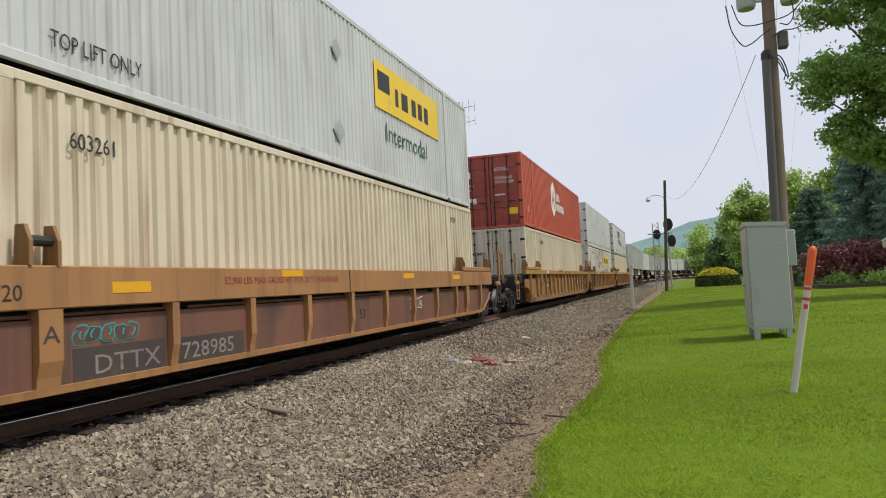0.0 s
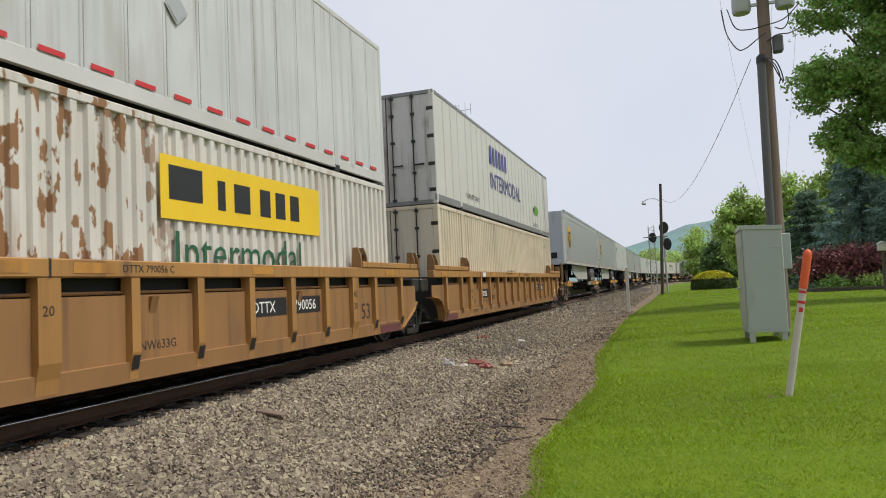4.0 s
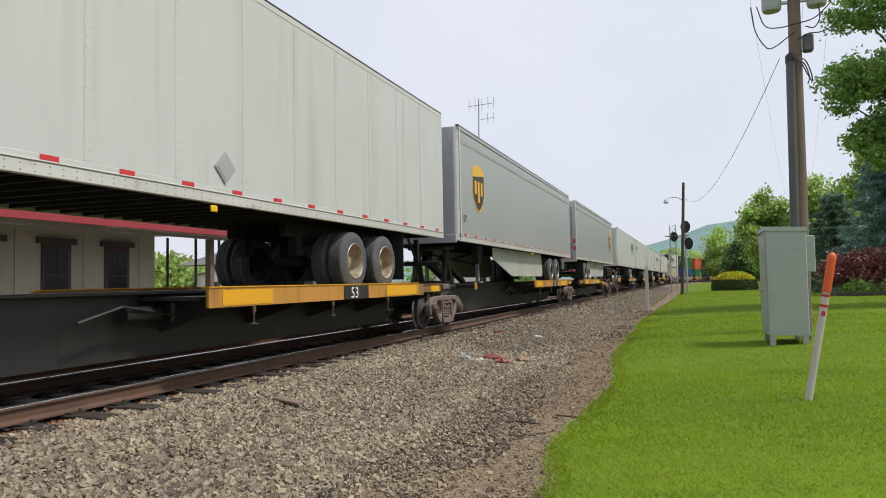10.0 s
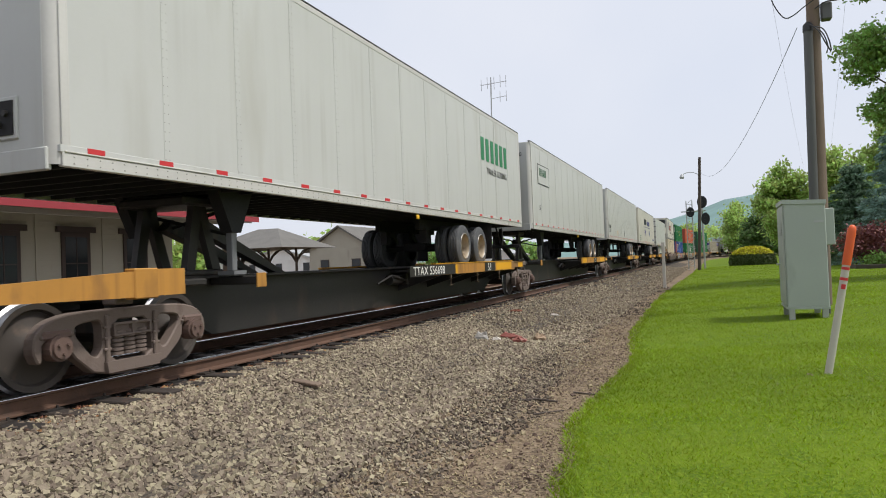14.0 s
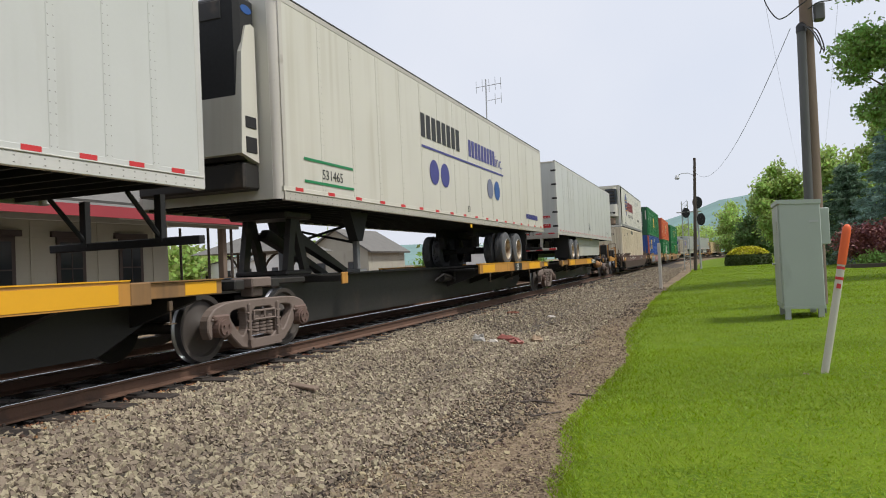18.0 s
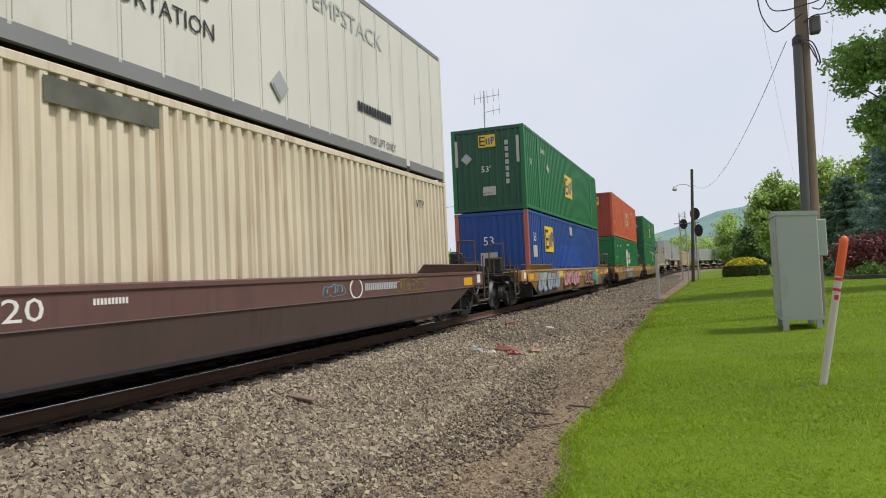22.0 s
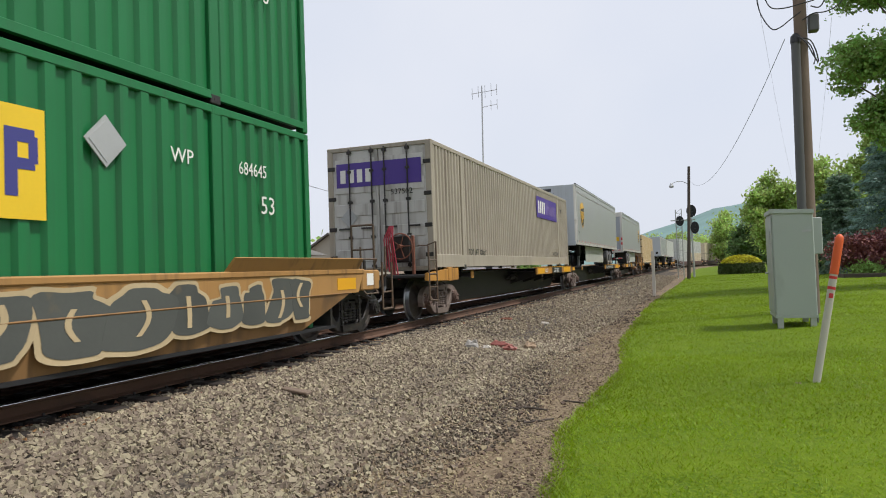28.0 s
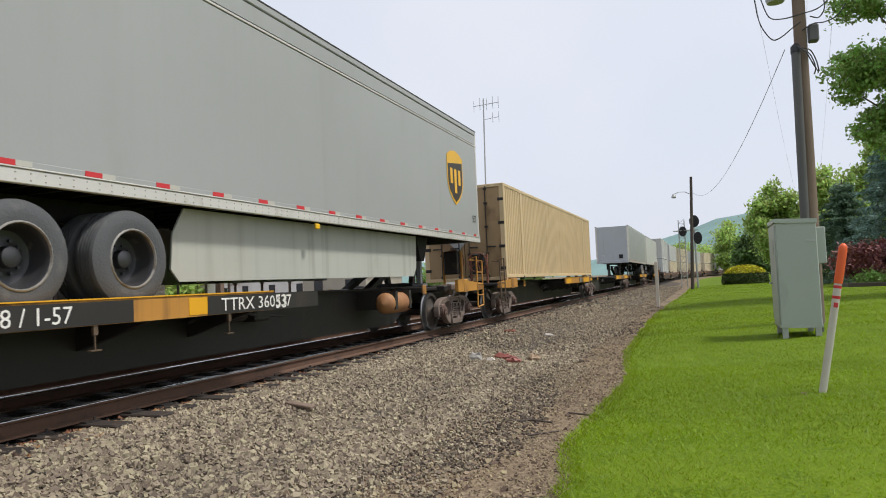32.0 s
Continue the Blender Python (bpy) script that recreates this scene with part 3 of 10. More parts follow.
                    return s.box(*sorted((side * x, side * (x + 0.28))), -L - 0.045, -L - 0.025, 0.98, 1.02).mesh("lock_rod", nothing)
                part("lock_rod", retint(shared(("crod", side, x), bar), steel_dark), None, door)
            for z in (0.35, 1.0, 1.7, 2.4):
                part("hinge", retint(shared(("chinge", side, z), lambda: Shape().box(*sorted((side * (W - 0.2), side * (W - 0.02))), -L - 0.012, -L + 0.03, z - 0.045, z + 0.045, 0.008).mesh("hinge", nothing)), steel_dark), None, door)
        part("door_sill", retint(shared("csill", lambda: Shape().box(-W + 0.1, W - 0.1, -L + 0.0, -L + 0.08, 0.0, 0.1, 0.008).mesh("door_sill", nothing)), rails), None, box)
        part("door_sill", retint(shared("csillt", lambda: Shape().box(-W + 0.1, W - 0.1, -L, -L + 0.08, H - 0.1, H - 0.004, 0.008).mesh("door_sill", nothing)), rails), None, box)
    return box


def diamond(box, y, z, r, x, name="placard_holder"):
    s = Shape().prism([(y - r, z), (y, z - r), (y + r, z), (y, z + r)], 0, x, x + 0.012)
    s.prism([(y - r * 0.8, z), (y, z - r * 0.8), (y + r * 0.8, z), (y, z + r * 0.8)], 0, x + 0.012, x + 0.018)
    return part(name, s, plac_mat, box)


def end_diamond(box, x, z, r, y, name="placard_holder"):
    s = Shape().prism([(x - r, z), (x, z - r), (x + r, z), (x, z + r)], 1, y - 0.012, y)
    return part(name, s, plac_mat, box)


def square_emblem(box, y, z, w, h, x, ends=False):
    """A yellow square mark with dark and blue bars, as plain shapes."""
    em = None
    def put(y0, y1, z0, z1, lift, slot):
        s = Shape()
        if ends:
            s.box(y + y0 * w, y + y1 * w, x - 0.003 - lift, x - lift, z + z0 * h, z + z1 * h)
        else:
            s.box(x + lift, x + lift + 0.003, y + y0 * w, y + y1 * w, z + z0 * h, z + z1 * h)
        if slot == 0:
            return part("emblem", s, emblem_yellow, box, "yellow square emblem with dark and blue bars")
        return part("emblem_bar", s, black_let if slot == 1 else navy_let, em)
    em = put(0, 1, 0, 1, 0.0, 0)
    put(0.06, 0.14, 0.12, 0.88, 0.004, 1)
    for k in (0.12, 0.44, 0.76):
        put(0.14, 0.40, k, k + 0.11, 0.004, 1)
    put(0.44, 0.52, 0.2, 0.7, 0.004, 2)
    put(0.60, 0.68, 0.2, 0.7, 0.004, 2)
    put(0.74, 0.82, 0.2, 0.8, 0.004, 2)
    put(0.82, 0.93, 0.68, 0.8, 0.004, 2)
    put(0.82, 0.93, 0.44, 0.54, 0.004, 2)
    put(0.89, 0.95, 0.5, 0.74, 0.004, 2)
    return em


def shield(box, y, z, w, h, x):
    """A shield mark, gold edge and brown field, with three gold strokes."""
    def line(k):
        u, c = w / 2 * k, h / 2 * k
        p = [(-u, c * 0.78), (-u * 0.5, c * 0.95), (0, c), (u * 0.5, c * 0.95), (u, c * 0.78), (u, -c * 0.2), (u * 0.8, -c * 0.55), (u * 0.4, -c * 0.83), (0, -c), (-u * 0.4, -c * 0.83), (-u * 0.8, -c * 0.55), (-u, -c * 0.2)]
        return [(y + a, z + b) for a, b in p]
    s = Shape().prism(line(1), 0, x, x + 0.002)
    s.slot = 1
    s.prism([(a, min(b, z + h * 0.27 + (a - y) * 0.12)) for a, b in line(0.9)], 0, x + 0.003, x + 0.005)
    s.slot = 0
    for k, (lo, hi) in zip((-0.25, 0.0, 0.25), ((-0.12, 0.16), (-0.28, 0.16), (-0.12, 0.16))):
        s.prism([(y + (k - 0.075) * w, z + lo * h), (y + (k + 0.075) * w, z + lo * h), (y + (k + 0.075) * w, z + hi * h), (y + (k - 0.075) * w, z + hi * h)], 0, x + 0.006, x + 0.008)
    return part("emblem", s, (emblem_gold, emblem_brown), box, "gold and brown shield emblem")


def bars(box, y, z, size, count, x, material, name="lettering", ends=False, gap=0.45):
    """Unread lettering as a row of plain bars."""
    s = Shape()
    for i in range(count):
        a = i * size * (0.55 + gap * 0.35)
        w = size * 0.45
        if ends:
            s.box(y + a, y + a + w, x - 0.003, x, z, z + size)
        else:
            s.box(x, x + 0.003, y + a, y + a + w, z, z + size)
    return part(name, s, material, box)


# ---- road trailers ----
conduit_grey = mat("dull grey leg paint", (0.16, 0.165, 0.17), 0.55, var=0.2, dirt=(0.08, 0.07, 0.06), dirt_amt=0.4)

def trailer(label, skin, near="front", skirt=True, top_band=False, rail=alu, rim=rim_black, front=None, ribs=1.22, tape="dash", reefer=False, door="swing", curved=True, slide=0.0, taper=False):
    """A 53-foot van trailer, its tyres' tread at z=0, near end at -HALF. near: which end comes first, front or rear."""
    t = thing("semi_trailer", label, "trailer", "trailers on the train")
    W, L, z0, z1 = WIDE, HALF, 1.12, 4.03
    k = -1 if near == "front" else 1  # the y sign of the trailer's own front
    front = front or skin
    for side in (1, -1):
        s = Shape().box(*sorted((side * (W - 0.04), side * (W - 0.006))), -L + 0.1, L - 0.1, z0 + 0.16, z1 - (0.42 if top_band else 0.09))
        part("side_wall", s, skin, t)
        s = Shape()
        n = round((2 * L - 0.3) / ribs)
        for i in range(1, n):
            y = -L + 0.15 + (2 * L - 0.3) * i / n
            s.box(*sorted((side * (W - 0.007), side * (W - 0.002))), y - 0.045, y + 0.045, z0 + 0.17, z1 - (0.43 if top_band else 0.1))
        if not top_band:
            part("panel_seam", s, skin, t)
            if side > 0:
                def dots():
                    r = Shape()
                    for i in range(1, n):
                        y = -L + 0.15 + (2 * L - 0.3) * i / n
                        for j in range(26):
                            z = z0 + 0.22 + j * 0.1
                            for u in (-0.03, 0.03):
                                r.add([(W - 0.002, y + u - 0.005, z - 0.005), (W - 0.002, y + u + 0.005, z - 0.005), (W - 0.002, y + u + 0.005, z + 0.005), (W - 0.002, y + u - 0.005, z + 0.005), (W + 0.001, y + u, z)], [(0, 1, 4), (1, 2, 4), (2, 3, 4), (3, 0, 4)])
                    return r.mesh("rivets", rivet_mat)
                part("rivets", shared(("seam rivets", n), dots), None, t)
        s = Shape().box(*sorted((side * (W - 0.06), side * W)), -L + 0.08, L - 0.02, z0, z0 + 0.13, 0.008)
        part("bottom_rail", s, rail, t)
        part("rail_bead", Shape().box(*sorted((side * (W - 0.01), side * (W + 0.01))), -L + 0.1, L - 0.04, z0 + 0.132, z0 + 0.146, 0.003), rail, t)
        s = Shape().box(*sorted((side * (W - 0.05), side * (W - 0.002))), -L + 0.06, L - 0.02, z0 + 0.13, z0 + 0.2, 0.004)
        part("scuff_band", s, skin, t)
        s = Shape()
        for i in range(0, 110):
            y = -L + 0.2 + i * (2 * L - 0.4) / 109
            for z in (z0 + 0.035, z0 + 0.095):
                s.box(*sorted((side * W, side * (W + 0.003))), y - 0.006, y + 0.006, z - 0.006, z + 0.006)
        if side > 0:
            part("rivets", tagged_mesh("rivets", s, rivet_mat), None, t)
        s = Shape().box(*sorted((side * (W - 0.06), side * (W - 0.001))), -L + 0.05, L - 0.03, z1 - 0.1, z1, 0.012)
        part("top_rail", s, rail if not top_band else skin, t)
        if top_band:
            s = Shape().box(*sorted((side * (W - 0.04), side * (W - 0.004))), -L + 0.08, L - 0.06, z1 - 0.354, z1 - 0.126)
            # black strip behind the band paints the shade of its grooves
            part("joint_backing", Shape().box(*sorted((side * (W - 0.06), side * (W - 0.045))), -L + 0.08, L - 0.06, z1 - 0.44, z1 - 0.1), under, t)
            part("band_bead", Shape().box(*sorted((side * (W - 0.04), side * (W + 0.002))), -L + 0.08, L - 0.06, z1 - 0.404, z1 - 0.372, 0.004), rail, t)
            part("top_band", s, skin, t, "grooved upper band")
        for e in (-1, 1):
            if e == k and curved:
                s = Shape()
                arc = [(W - 0.16 + 0.158 * math.cos(a), L - 0.16 + 0.158 * math.sin(a)) for a in [math.pi / 2 * i / 6 for i in range(7)]]
                v = [(side * a, e * b, z) for a, b in arc for z in (z0 + 0.02, z1 - 0.02)]
                s.add(v, [(2 * i, 2 * i + 2, 2 * i + 3, 2 * i + 1) for i in range(6)])
                s.box(*sorted((side * (W - 0.05), side * (W - 0.003))), *sorted((e * (L - 0.17), e * (L - 0.08))), z0 + 0.02, z1 - 0.02)
                part("corner_post", s, rail, t, smooth=True)
            else:
                part("corner_post", Shape().box(*sorted((side * (W - 0.12), side * (W - 0.001))), *sorted((e * (L - 0.12), e * L)), z0, z1, 0.015), rail, t)
    part("roof", Shape().box(-W + 0.04, W - 0.04, -L + 0.04, L - 0.04, z1 - 0.06, z1 - 0.015), alu, t)
    for side in (-1, 1):
        part("roof_edge", Shape().box(*sorted((side * (W - 0.09), side * (W - 0.002))), -L + 0.02, L - 0.02, z1 - 0.004, z1 + 0.026, 0.006), steel_dark, t)
    s = Shape().box(-W + 0.05, W - 0.05, -L + 0.05, L - 0.05, z0 + 0.1, z0 + 0.14)
    fl = part("floor", s, under, t)
    beam = shared("crossmember", lambda: Shape().box(-W + 0.06, W - 0.06, 0, 0.05, z0 + 0.01, z0 + 0.1).mesh("crossmember", under))
    for i in range(44):
        part("crossmember", beam, None, fl, at=Matrix.Translation((0, -L + 0.2 + i * 0.366, 0)))
    # front wall with its service box
    yf = k * (L - 0.03)
    part("front_wall", Shape().box(-W + 0.13, W - 0.13, *sorted((yf, k * (L - 0.002))), z0 + 0.02, z1 - 0.02, 0.01), front, t)
    if near == "front" and not reefer:
        part("front_sill", Shape().box(-W + 0.1, W - 0.1, -L - 0.012, -L + 0.05, z0 - 0.03, z0 + 0.18, 0.01), front, t)
        s = Shape().box(0.45, 0.85, -L - 0.02, -L + 0.05, z0 + 0.28, z0 + 0.68, 0.012)
        s.slot = 1
        s.box(0.49, 0.81, -L - 0.03, -L - 0.019, z0 + 0.32, z0 + 0.64)
        s.slot = 2
        for a, b in ((0.56, 0.5), (0.65, 0.42), (0.73, 0.52)):
            s.cyl((a, -L - 0.06, z0 + b), (a, -L - 0.03, z0 + b), 0.03, n=8)
        part("service_panel", s, (front, under, steel_dark), t, "dark recessed hose panel")
        s = Shape().box(-0.85, -0.6, -L - 0.012, -L + 0.03, z0 + 0.25, z0 + 0.62, 0.02)
        part("document_box", s, alu, t)
        part("box_lid", Shape().box(-0.82, -0.63, -L - 0.018, -L - 0.011, z0 + 0.29, z0 + 0.58, 0.01), front, t)
    if reefer:
        part("cooling_unit", Shape().box(-0.96, 0.96, -L - 0.4, -L + 0.02, z0 + 0.55, z1 - 0.08, 0.07), under, t, "black cooling unit on the front wall")
        shell = [(-L - 0.44, z0 + 0.62), (-L - 0.06, z0 + 0.52), (-L - 0.06, z1 - 0.5), (-L - 0.14, z1 - 0.47), (-L - 0.26, z1 - 0.52), (-L - 0.37, z1 - 0.9)]
        part("unit_cover", Shape().prism(shell, 0, -0.99, 0.99), skin, t, "white moulded cover of the cooling unit")
        for zz, hh in ((z0 + 0.64, 0.22), (z0 + 0.98, 0.16)):
            part("vent_grille", Shape().box(0.985, 1.0, -L - 0.34, -L - 0.1, zz, zz + hh, 0.01), under, t)
        part("unit_badge", Shape().prism([(-L - 0.2 + 0.12 * math.cos(q), z1 - 0.28 + 0.06 * math.sin(q)) for q in [math.pi * i / 8 for i in range(16)]], 0, 0.96, 0.966), blue_dot, t)
        part("grille", Shape().box(-0.7, 0.7, -L - 0.412, -L - 0.39, z1 - 0.42, z1 - 0.16, 0.02), steel_dark, t)
        part("unit_base", Shape().box(-0.9, 0.95, -L - 0.35, -L, z0 + 0.15, z0 + 0.52, 0.03), steel_dark, t)
    # rear
    yr = -k * L
    if near == "rear":
        if door == "roll":
            rd = part("roll_door", Shape().box(-W + 0.16, W - 0.16, yr + 0.06, yr + 0.075, z0 + 0.1, z1 - 0.3), roll_grey, t, "blue-grey roll-up door")
            for i in range(7):
                z = z0 + 0.12 + i * 0.37
                part("slat", Shape().box(-W + 0.16, W - 0.16, yr + 0.03, yr + 0.06, z + 0.004, z + 0.366, 0.006), roll_grey, rd)
            part("rear_frame", Shape().box(-W - 0.003, -W + 0.16, yr - 0.01, yr + 0.1, z0 + 0.11, z1 - 0.32, 0.01).box(W - 0.16, W + 0.003, yr - 0.01, yr + 0.1, z0 + 0.11, z1 - 0.32, 0.01).box(-W - 0.003, W + 0.003, yr - 0.012, yr + 0.1, z1 - 0.32, z1 + 0.003, 0.01).box(-W - 0.003, W + 0.003, yr - 0.02, yr + 0.1, z0 - 0.12, z0 + 0.11, 0.01), alu, t)
            part("caution_sticker", Shape().box(0.62, 1.02, yr + 0.024, yr + 0.03, z0 + 0.75, z0 + 1.05), caution, t, "yellow caution sticker")
            for x in (W - 0.08, -W + 0.08):
                for z in (z0 + 0.45, z0 + 0.8):
                    part("marker_lamp", Shape().box(x - 0.05, x + 0.05, yr - 0.04, yr - 0.01, z, z + 0.2, 0.02), tape_red, t)
        else:
            for side in (-1, 1):
                d = part("door", Shape().box(*sorted((side * 0.012, side * (W - 0.05))), yr + 0.0, yr + 0.05, z0 + 0.08, z1 - 0.06, 0.01), skin, t)
                for x in (0.13, 0.28):
                    part("lock_rod", Shape().cyl((side * x, yr - 0.025, z0), (side * x, yr - 0.025, z1 - 0.06), 0.016, n=6), steel_dark, d)
                for i in range(5):
                    z = z0 + 0.3 + i * 0.55
                    part("hinge", Shape().box(*sorted((side * (W - 0.2), side * (W + 0.004))), yr - 0.015, yr + 0.03, z, z + 0.07), steel_dark, d)
            part("rear_frame", Shape().box(-W, W, yr - 0.012, yr + 0.1, z1 - 0.06, z1, 0.01).box(-W, W, yr - 0.03, yr + 0.1, z0 - 0.14, z0 + 0.08, 0.01), alu_warm, t)
        for i in range(9):
            part("rear_tape", Shape().box(-1.15 + i * 0.256, -1.15 + i * 0.256 + 0.25, yr - 0.026 if door == "roll" else yr - 0.036, yr - 0.02 if door == "roll" else yr - 0.03, z0 + 0.03, z0 + 0.075), (tape_red, tape_white)[i % 2], t)
    s = Shape().box(-1.2, 1.2, yr - 0.02 * k - 0.05, yr - 0.02 * k + 0.05, 0.5, 0.6, 0.01)
    for x in (-0.6, 0.6):
        s.box(x - 0.05, x + 0.05, yr - 0.04, yr + 0.04, 0.55, z0)
        s.cyl((x, yr, 0.6), (x, yr + k * 0.5, z0), 0.03, n=6)
    part("bumper", s, alu_warm if near == "rear" else under, t)
    if near == "rear":
        s = Shape()
        for i in range(9):
            s.slot = i % 2
            s.box(-1.18 + i * 0.262, -1.18 + i * 0.262 + 0.255, yr - 0.078, yr - 0.072, 0.51, 0.59)
        part("bumper_tape", s, (tape_red, tape_white), t)
    # tape along the near side
    n = 27 if tape == "pair" else 18
    red_me = shared("tape_r", lambda: Shape().box(W, W + 0.003, 0, 0.2, z0 + 0.15, z0 + 0.2).mesh("tape_strip", tape_red))
    white_me = shared("tape_w", lambda: Shape().box(W, W + 0.003, 0.2, 0.36, z0 + 0.15, z0 + 0.2).mesh("tape_strip", tape_white))
    for i in range(n):
        y = -L + 0.35 + i * (2 * L - 0.9) / (n - 1)
        part("tape_strip", red_me, None, t, at=Matrix.Translation((0, y, 0)))
        if top_band:
            part("tape_strip", white_me, None, t, at=Matrix.Translation((0, y, 0)))
    # running gear at the rear
    for j, y in enumerate((-k * (L - 4.85 + slide), -k * (L - 3.6 + slide))):
        ax = part("axle", Shape().cyl((-1.15, y, 0.5), (1.15, y, 0.5), 0.065, n=8).box(-0.3, 0.3, y - 0.1, y + 0.1, 0.42, 0.62, 0.03), under, t)
        for side in (-1, 1):
            for d, (a, b) in enumerate(((0.98, 1.27), (0.66, 0.95))):
                w = shared(("tyre", side, d), lambda: tyre_mesh(side, a, b))
                ty = part("tyre", retint(w, rubber), None, ax, at=Matrix.Translation((0, y, 0.5)), smooth=False)
                if d == 0:
                    part("rim", retint(shared(("rim", side), lambda: rim_mesh(side)), rim), None, ax, at=Matrix.Translation((0, y, 0.5)))
                    part("rim_lip", shared(("lip", side), lambda: lip_mesh(side)), None, ax, at=Matrix.Translation((0, y, 0.5)))
    s = Shape()
    y0 = -k * (L - 4.2 + slide)
    for x in (-0.5, 0.5):
        s.box(x - 0.06, x + 0.06, y0 - 1.7, y0 + 1.7, z0 - 0.22, z0 + 0.02)
        for yy in (-1.3, 0, 1.3):
            s.box(x - 0.08, x + 0.08, y0 + yy - 0.1, y0 + yy + 0.1, 0.6, z0 - 0.1)
    part("slider_frame", s, under, t)
    for side in (-1, 1):
        yy = -k * (L - 2.6 + min(slide, 0.3))
        part("mud_flap", Shape().box(*sorted((side * 0.62, side * 1.25)), yy - 0.01, yy + 0.01, 0.18, z0), under, t)
    # landing gear
    yl = k * (L - 3.05)
    for side in (-1, 1):
        part("leg_bracket", Shape().prism([(yl - 0.36, z0 + 0.05), (yl + 0.36, z0 + 0.05), (yl + 0.09, 0.62), (yl - 0.09, 0.62)], 0, *sorted((side * 0.70, side * 0.88))), under, t)
        s = Shape().box(*sorted((side * 0.74, side * 0.84)), yl - 0.05, yl + 0.05, 0.12, 0.64, 0.01)
        s.box(*sorted((side * 0.66, side * 0.92)), yl - 0.13, yl + 0.13, 0.07, 0.12)
        part("landing_leg", s, conduit_grey, t)
    part("leg_brace", Shape().cyl((-0.75, yl, 0.6), (0.75, yl, 0.95), 0.025, n=6).cyl((-0.75, yl, 0.95), (0.75, yl, 0.6), 0.025, n=6), under, t)
    if skirt:
        for side in (-1, 1):
            a, b = sorted((k * (L - 3.8), -k * (L - 5.62 + slide)))
            y_in = a if k < 0 else b
            d = 1 if k < 0 else -1
            o = [(y_in, z0), *([(y_in + d * 0.05, z0 - 0.34), (y_in + d * 2.35, z0 - 0.86)] if taper else [(y_in + d * 0.03, z0 - 0.66), (y_in + d * 0.18, z0 - 0.84)]), (-k * (L - 5.75 + slide), z0 - 0.86), (-k * (L - 5.62 + slide), z0 - 0.72), (-k * (L - 5.66 + slide), z0 - 0.3), (-k * (L - 5.85 + slide), z0)]
            part("side_skirt", Shape().prism(o, 0, *sorted((side * (W - 0.27), side * (W - 0.245)))), skirt_mat, t, "pale aerodynamic side skirt")
    part("marker_light", Shape().box(W - 0.02, W + 0.012, -0.06, 0.06, z0 - 0.11, z0 - 0.03, 0.01), caution, t, "orange side marker lamp")
    return t


def tagged_mesh(name, s, material):
    return s.mesh(name, material)


def tyre_mesh(side, a, b):
    r = 0.5
    prof = [(a, 0.30), (a - 0.005, 0.36), (a, r - 0.07), (a + 0.03, r - 0.012), (a + 0.06, r)]
    for i in range(4):
        u = a + 0.06 + (b - a - 0.12) * (i + 0.7) / 4.4
        prof += [(u, r), (u + 0.004, r - 0.014), (u + 0.014, r - 0.014), (u + 0.018, r)]
    prof += [(b - 0.06, r), (b - 0.03, r - 0.012), (b, r - 0.07), (b + 0.005, 0.36), (b, 0.30)]
    return Shape().lathe([(side * u, q) for u, q in prof], (0, 0, 0), 36, 0).mesh("tyre", rubber, smooth=True)


def rim_mesh(side):
    prof = [(1.272, 0.31), (1.278, 0.295), (1.262, 0.283), (1.2, 0.272), (1.1, 0.262), (1.06, 0.24), (1.045, 0.19), (1.06, 0.13), (1.07, 0.1), (1.15, 0.09), (1.165, 0.06), (1.165, 0.001)]
    s = Shape().lathe([(side * u, q) for u, q in prof], (0, 0, 0), 28, 0)
    for i in range(10):
        a = 2 * math.pi * i / 10
        s.cyl((side * 1.05, 0.15 * math.cos(a), 0.15 * math.sin(a)), (side * 1.085, 0.15 * math.cos(a), 0.15 * math.sin(a)), 0.016, n=6)
    return s.mesh("rim", rim_black, smooth=True)


lip_mat = mat("worn steel rim edge", (0.30, 0.285, 0.26), 0.45, 0.4, var=0.25, dirt=(0.10, 0.07, 0.045), dirt_amt=0.55, dirt_scale=5)


def lip_mesh(side):
    return Shape().lathe([(side * u, q) for u, q in ((1.268, 0.312), (1.281, 0.303), (1.283, 0.293), (1.266, 0.284))], (0, 0, 0), 28, 0).mesh("rim_lip", lip_mat, smooth=True)


# ---- railway trucks ----
RAIL_R = 0.42


def wheelset_mesh():
    s = Shape()
    s.cyl((-0.98, 0, 0), (0.98, 0, 0), 0.075, n=12)
    for e in (-1, 1):
        s.slot = 0
        s.lathe([(e * 0.79, 0.001), (e * 0.86, 0.10), (e * 0.82, 0.14), (e * 0.75, 0.22), (e * 0.745, 0.34), (e * 0.79, 0.36), (e * 0.80, RAIL_R - 0.004)], (0, 0, 0), 36, 0)
        s.slot = 1
        s.lathe([(e * 0.80, RAIL_R - 0.004), (e * 0.715, RAIL_R), (e * 0.695, RAIL_R + 0.028), (e * 0.675, RAIL_R + 0.02)], (0, 0, 0), 36, 0)
        s.slot = 0
        s.lathe([(e * 0.675, RAIL_R + 0.02), (e * 0.675, 0.36), (e * 0.72, 0.3), (e * 0.70, 0.1)], (0, 0, 0), 36, 0)
        for i in range(3):
            a = 2 * math.pi * i / 3
            s.cyl((e * 0.99, 0.045 * math.cos(a), 0.045 * math.sin(a)), (e * 1.01, 0.045 * math.cos(a), 0.045 * math.sin(a)), 0.014, n=5)
    return s.mesh("wheelset", wheel_mat, tread, smooth=True)


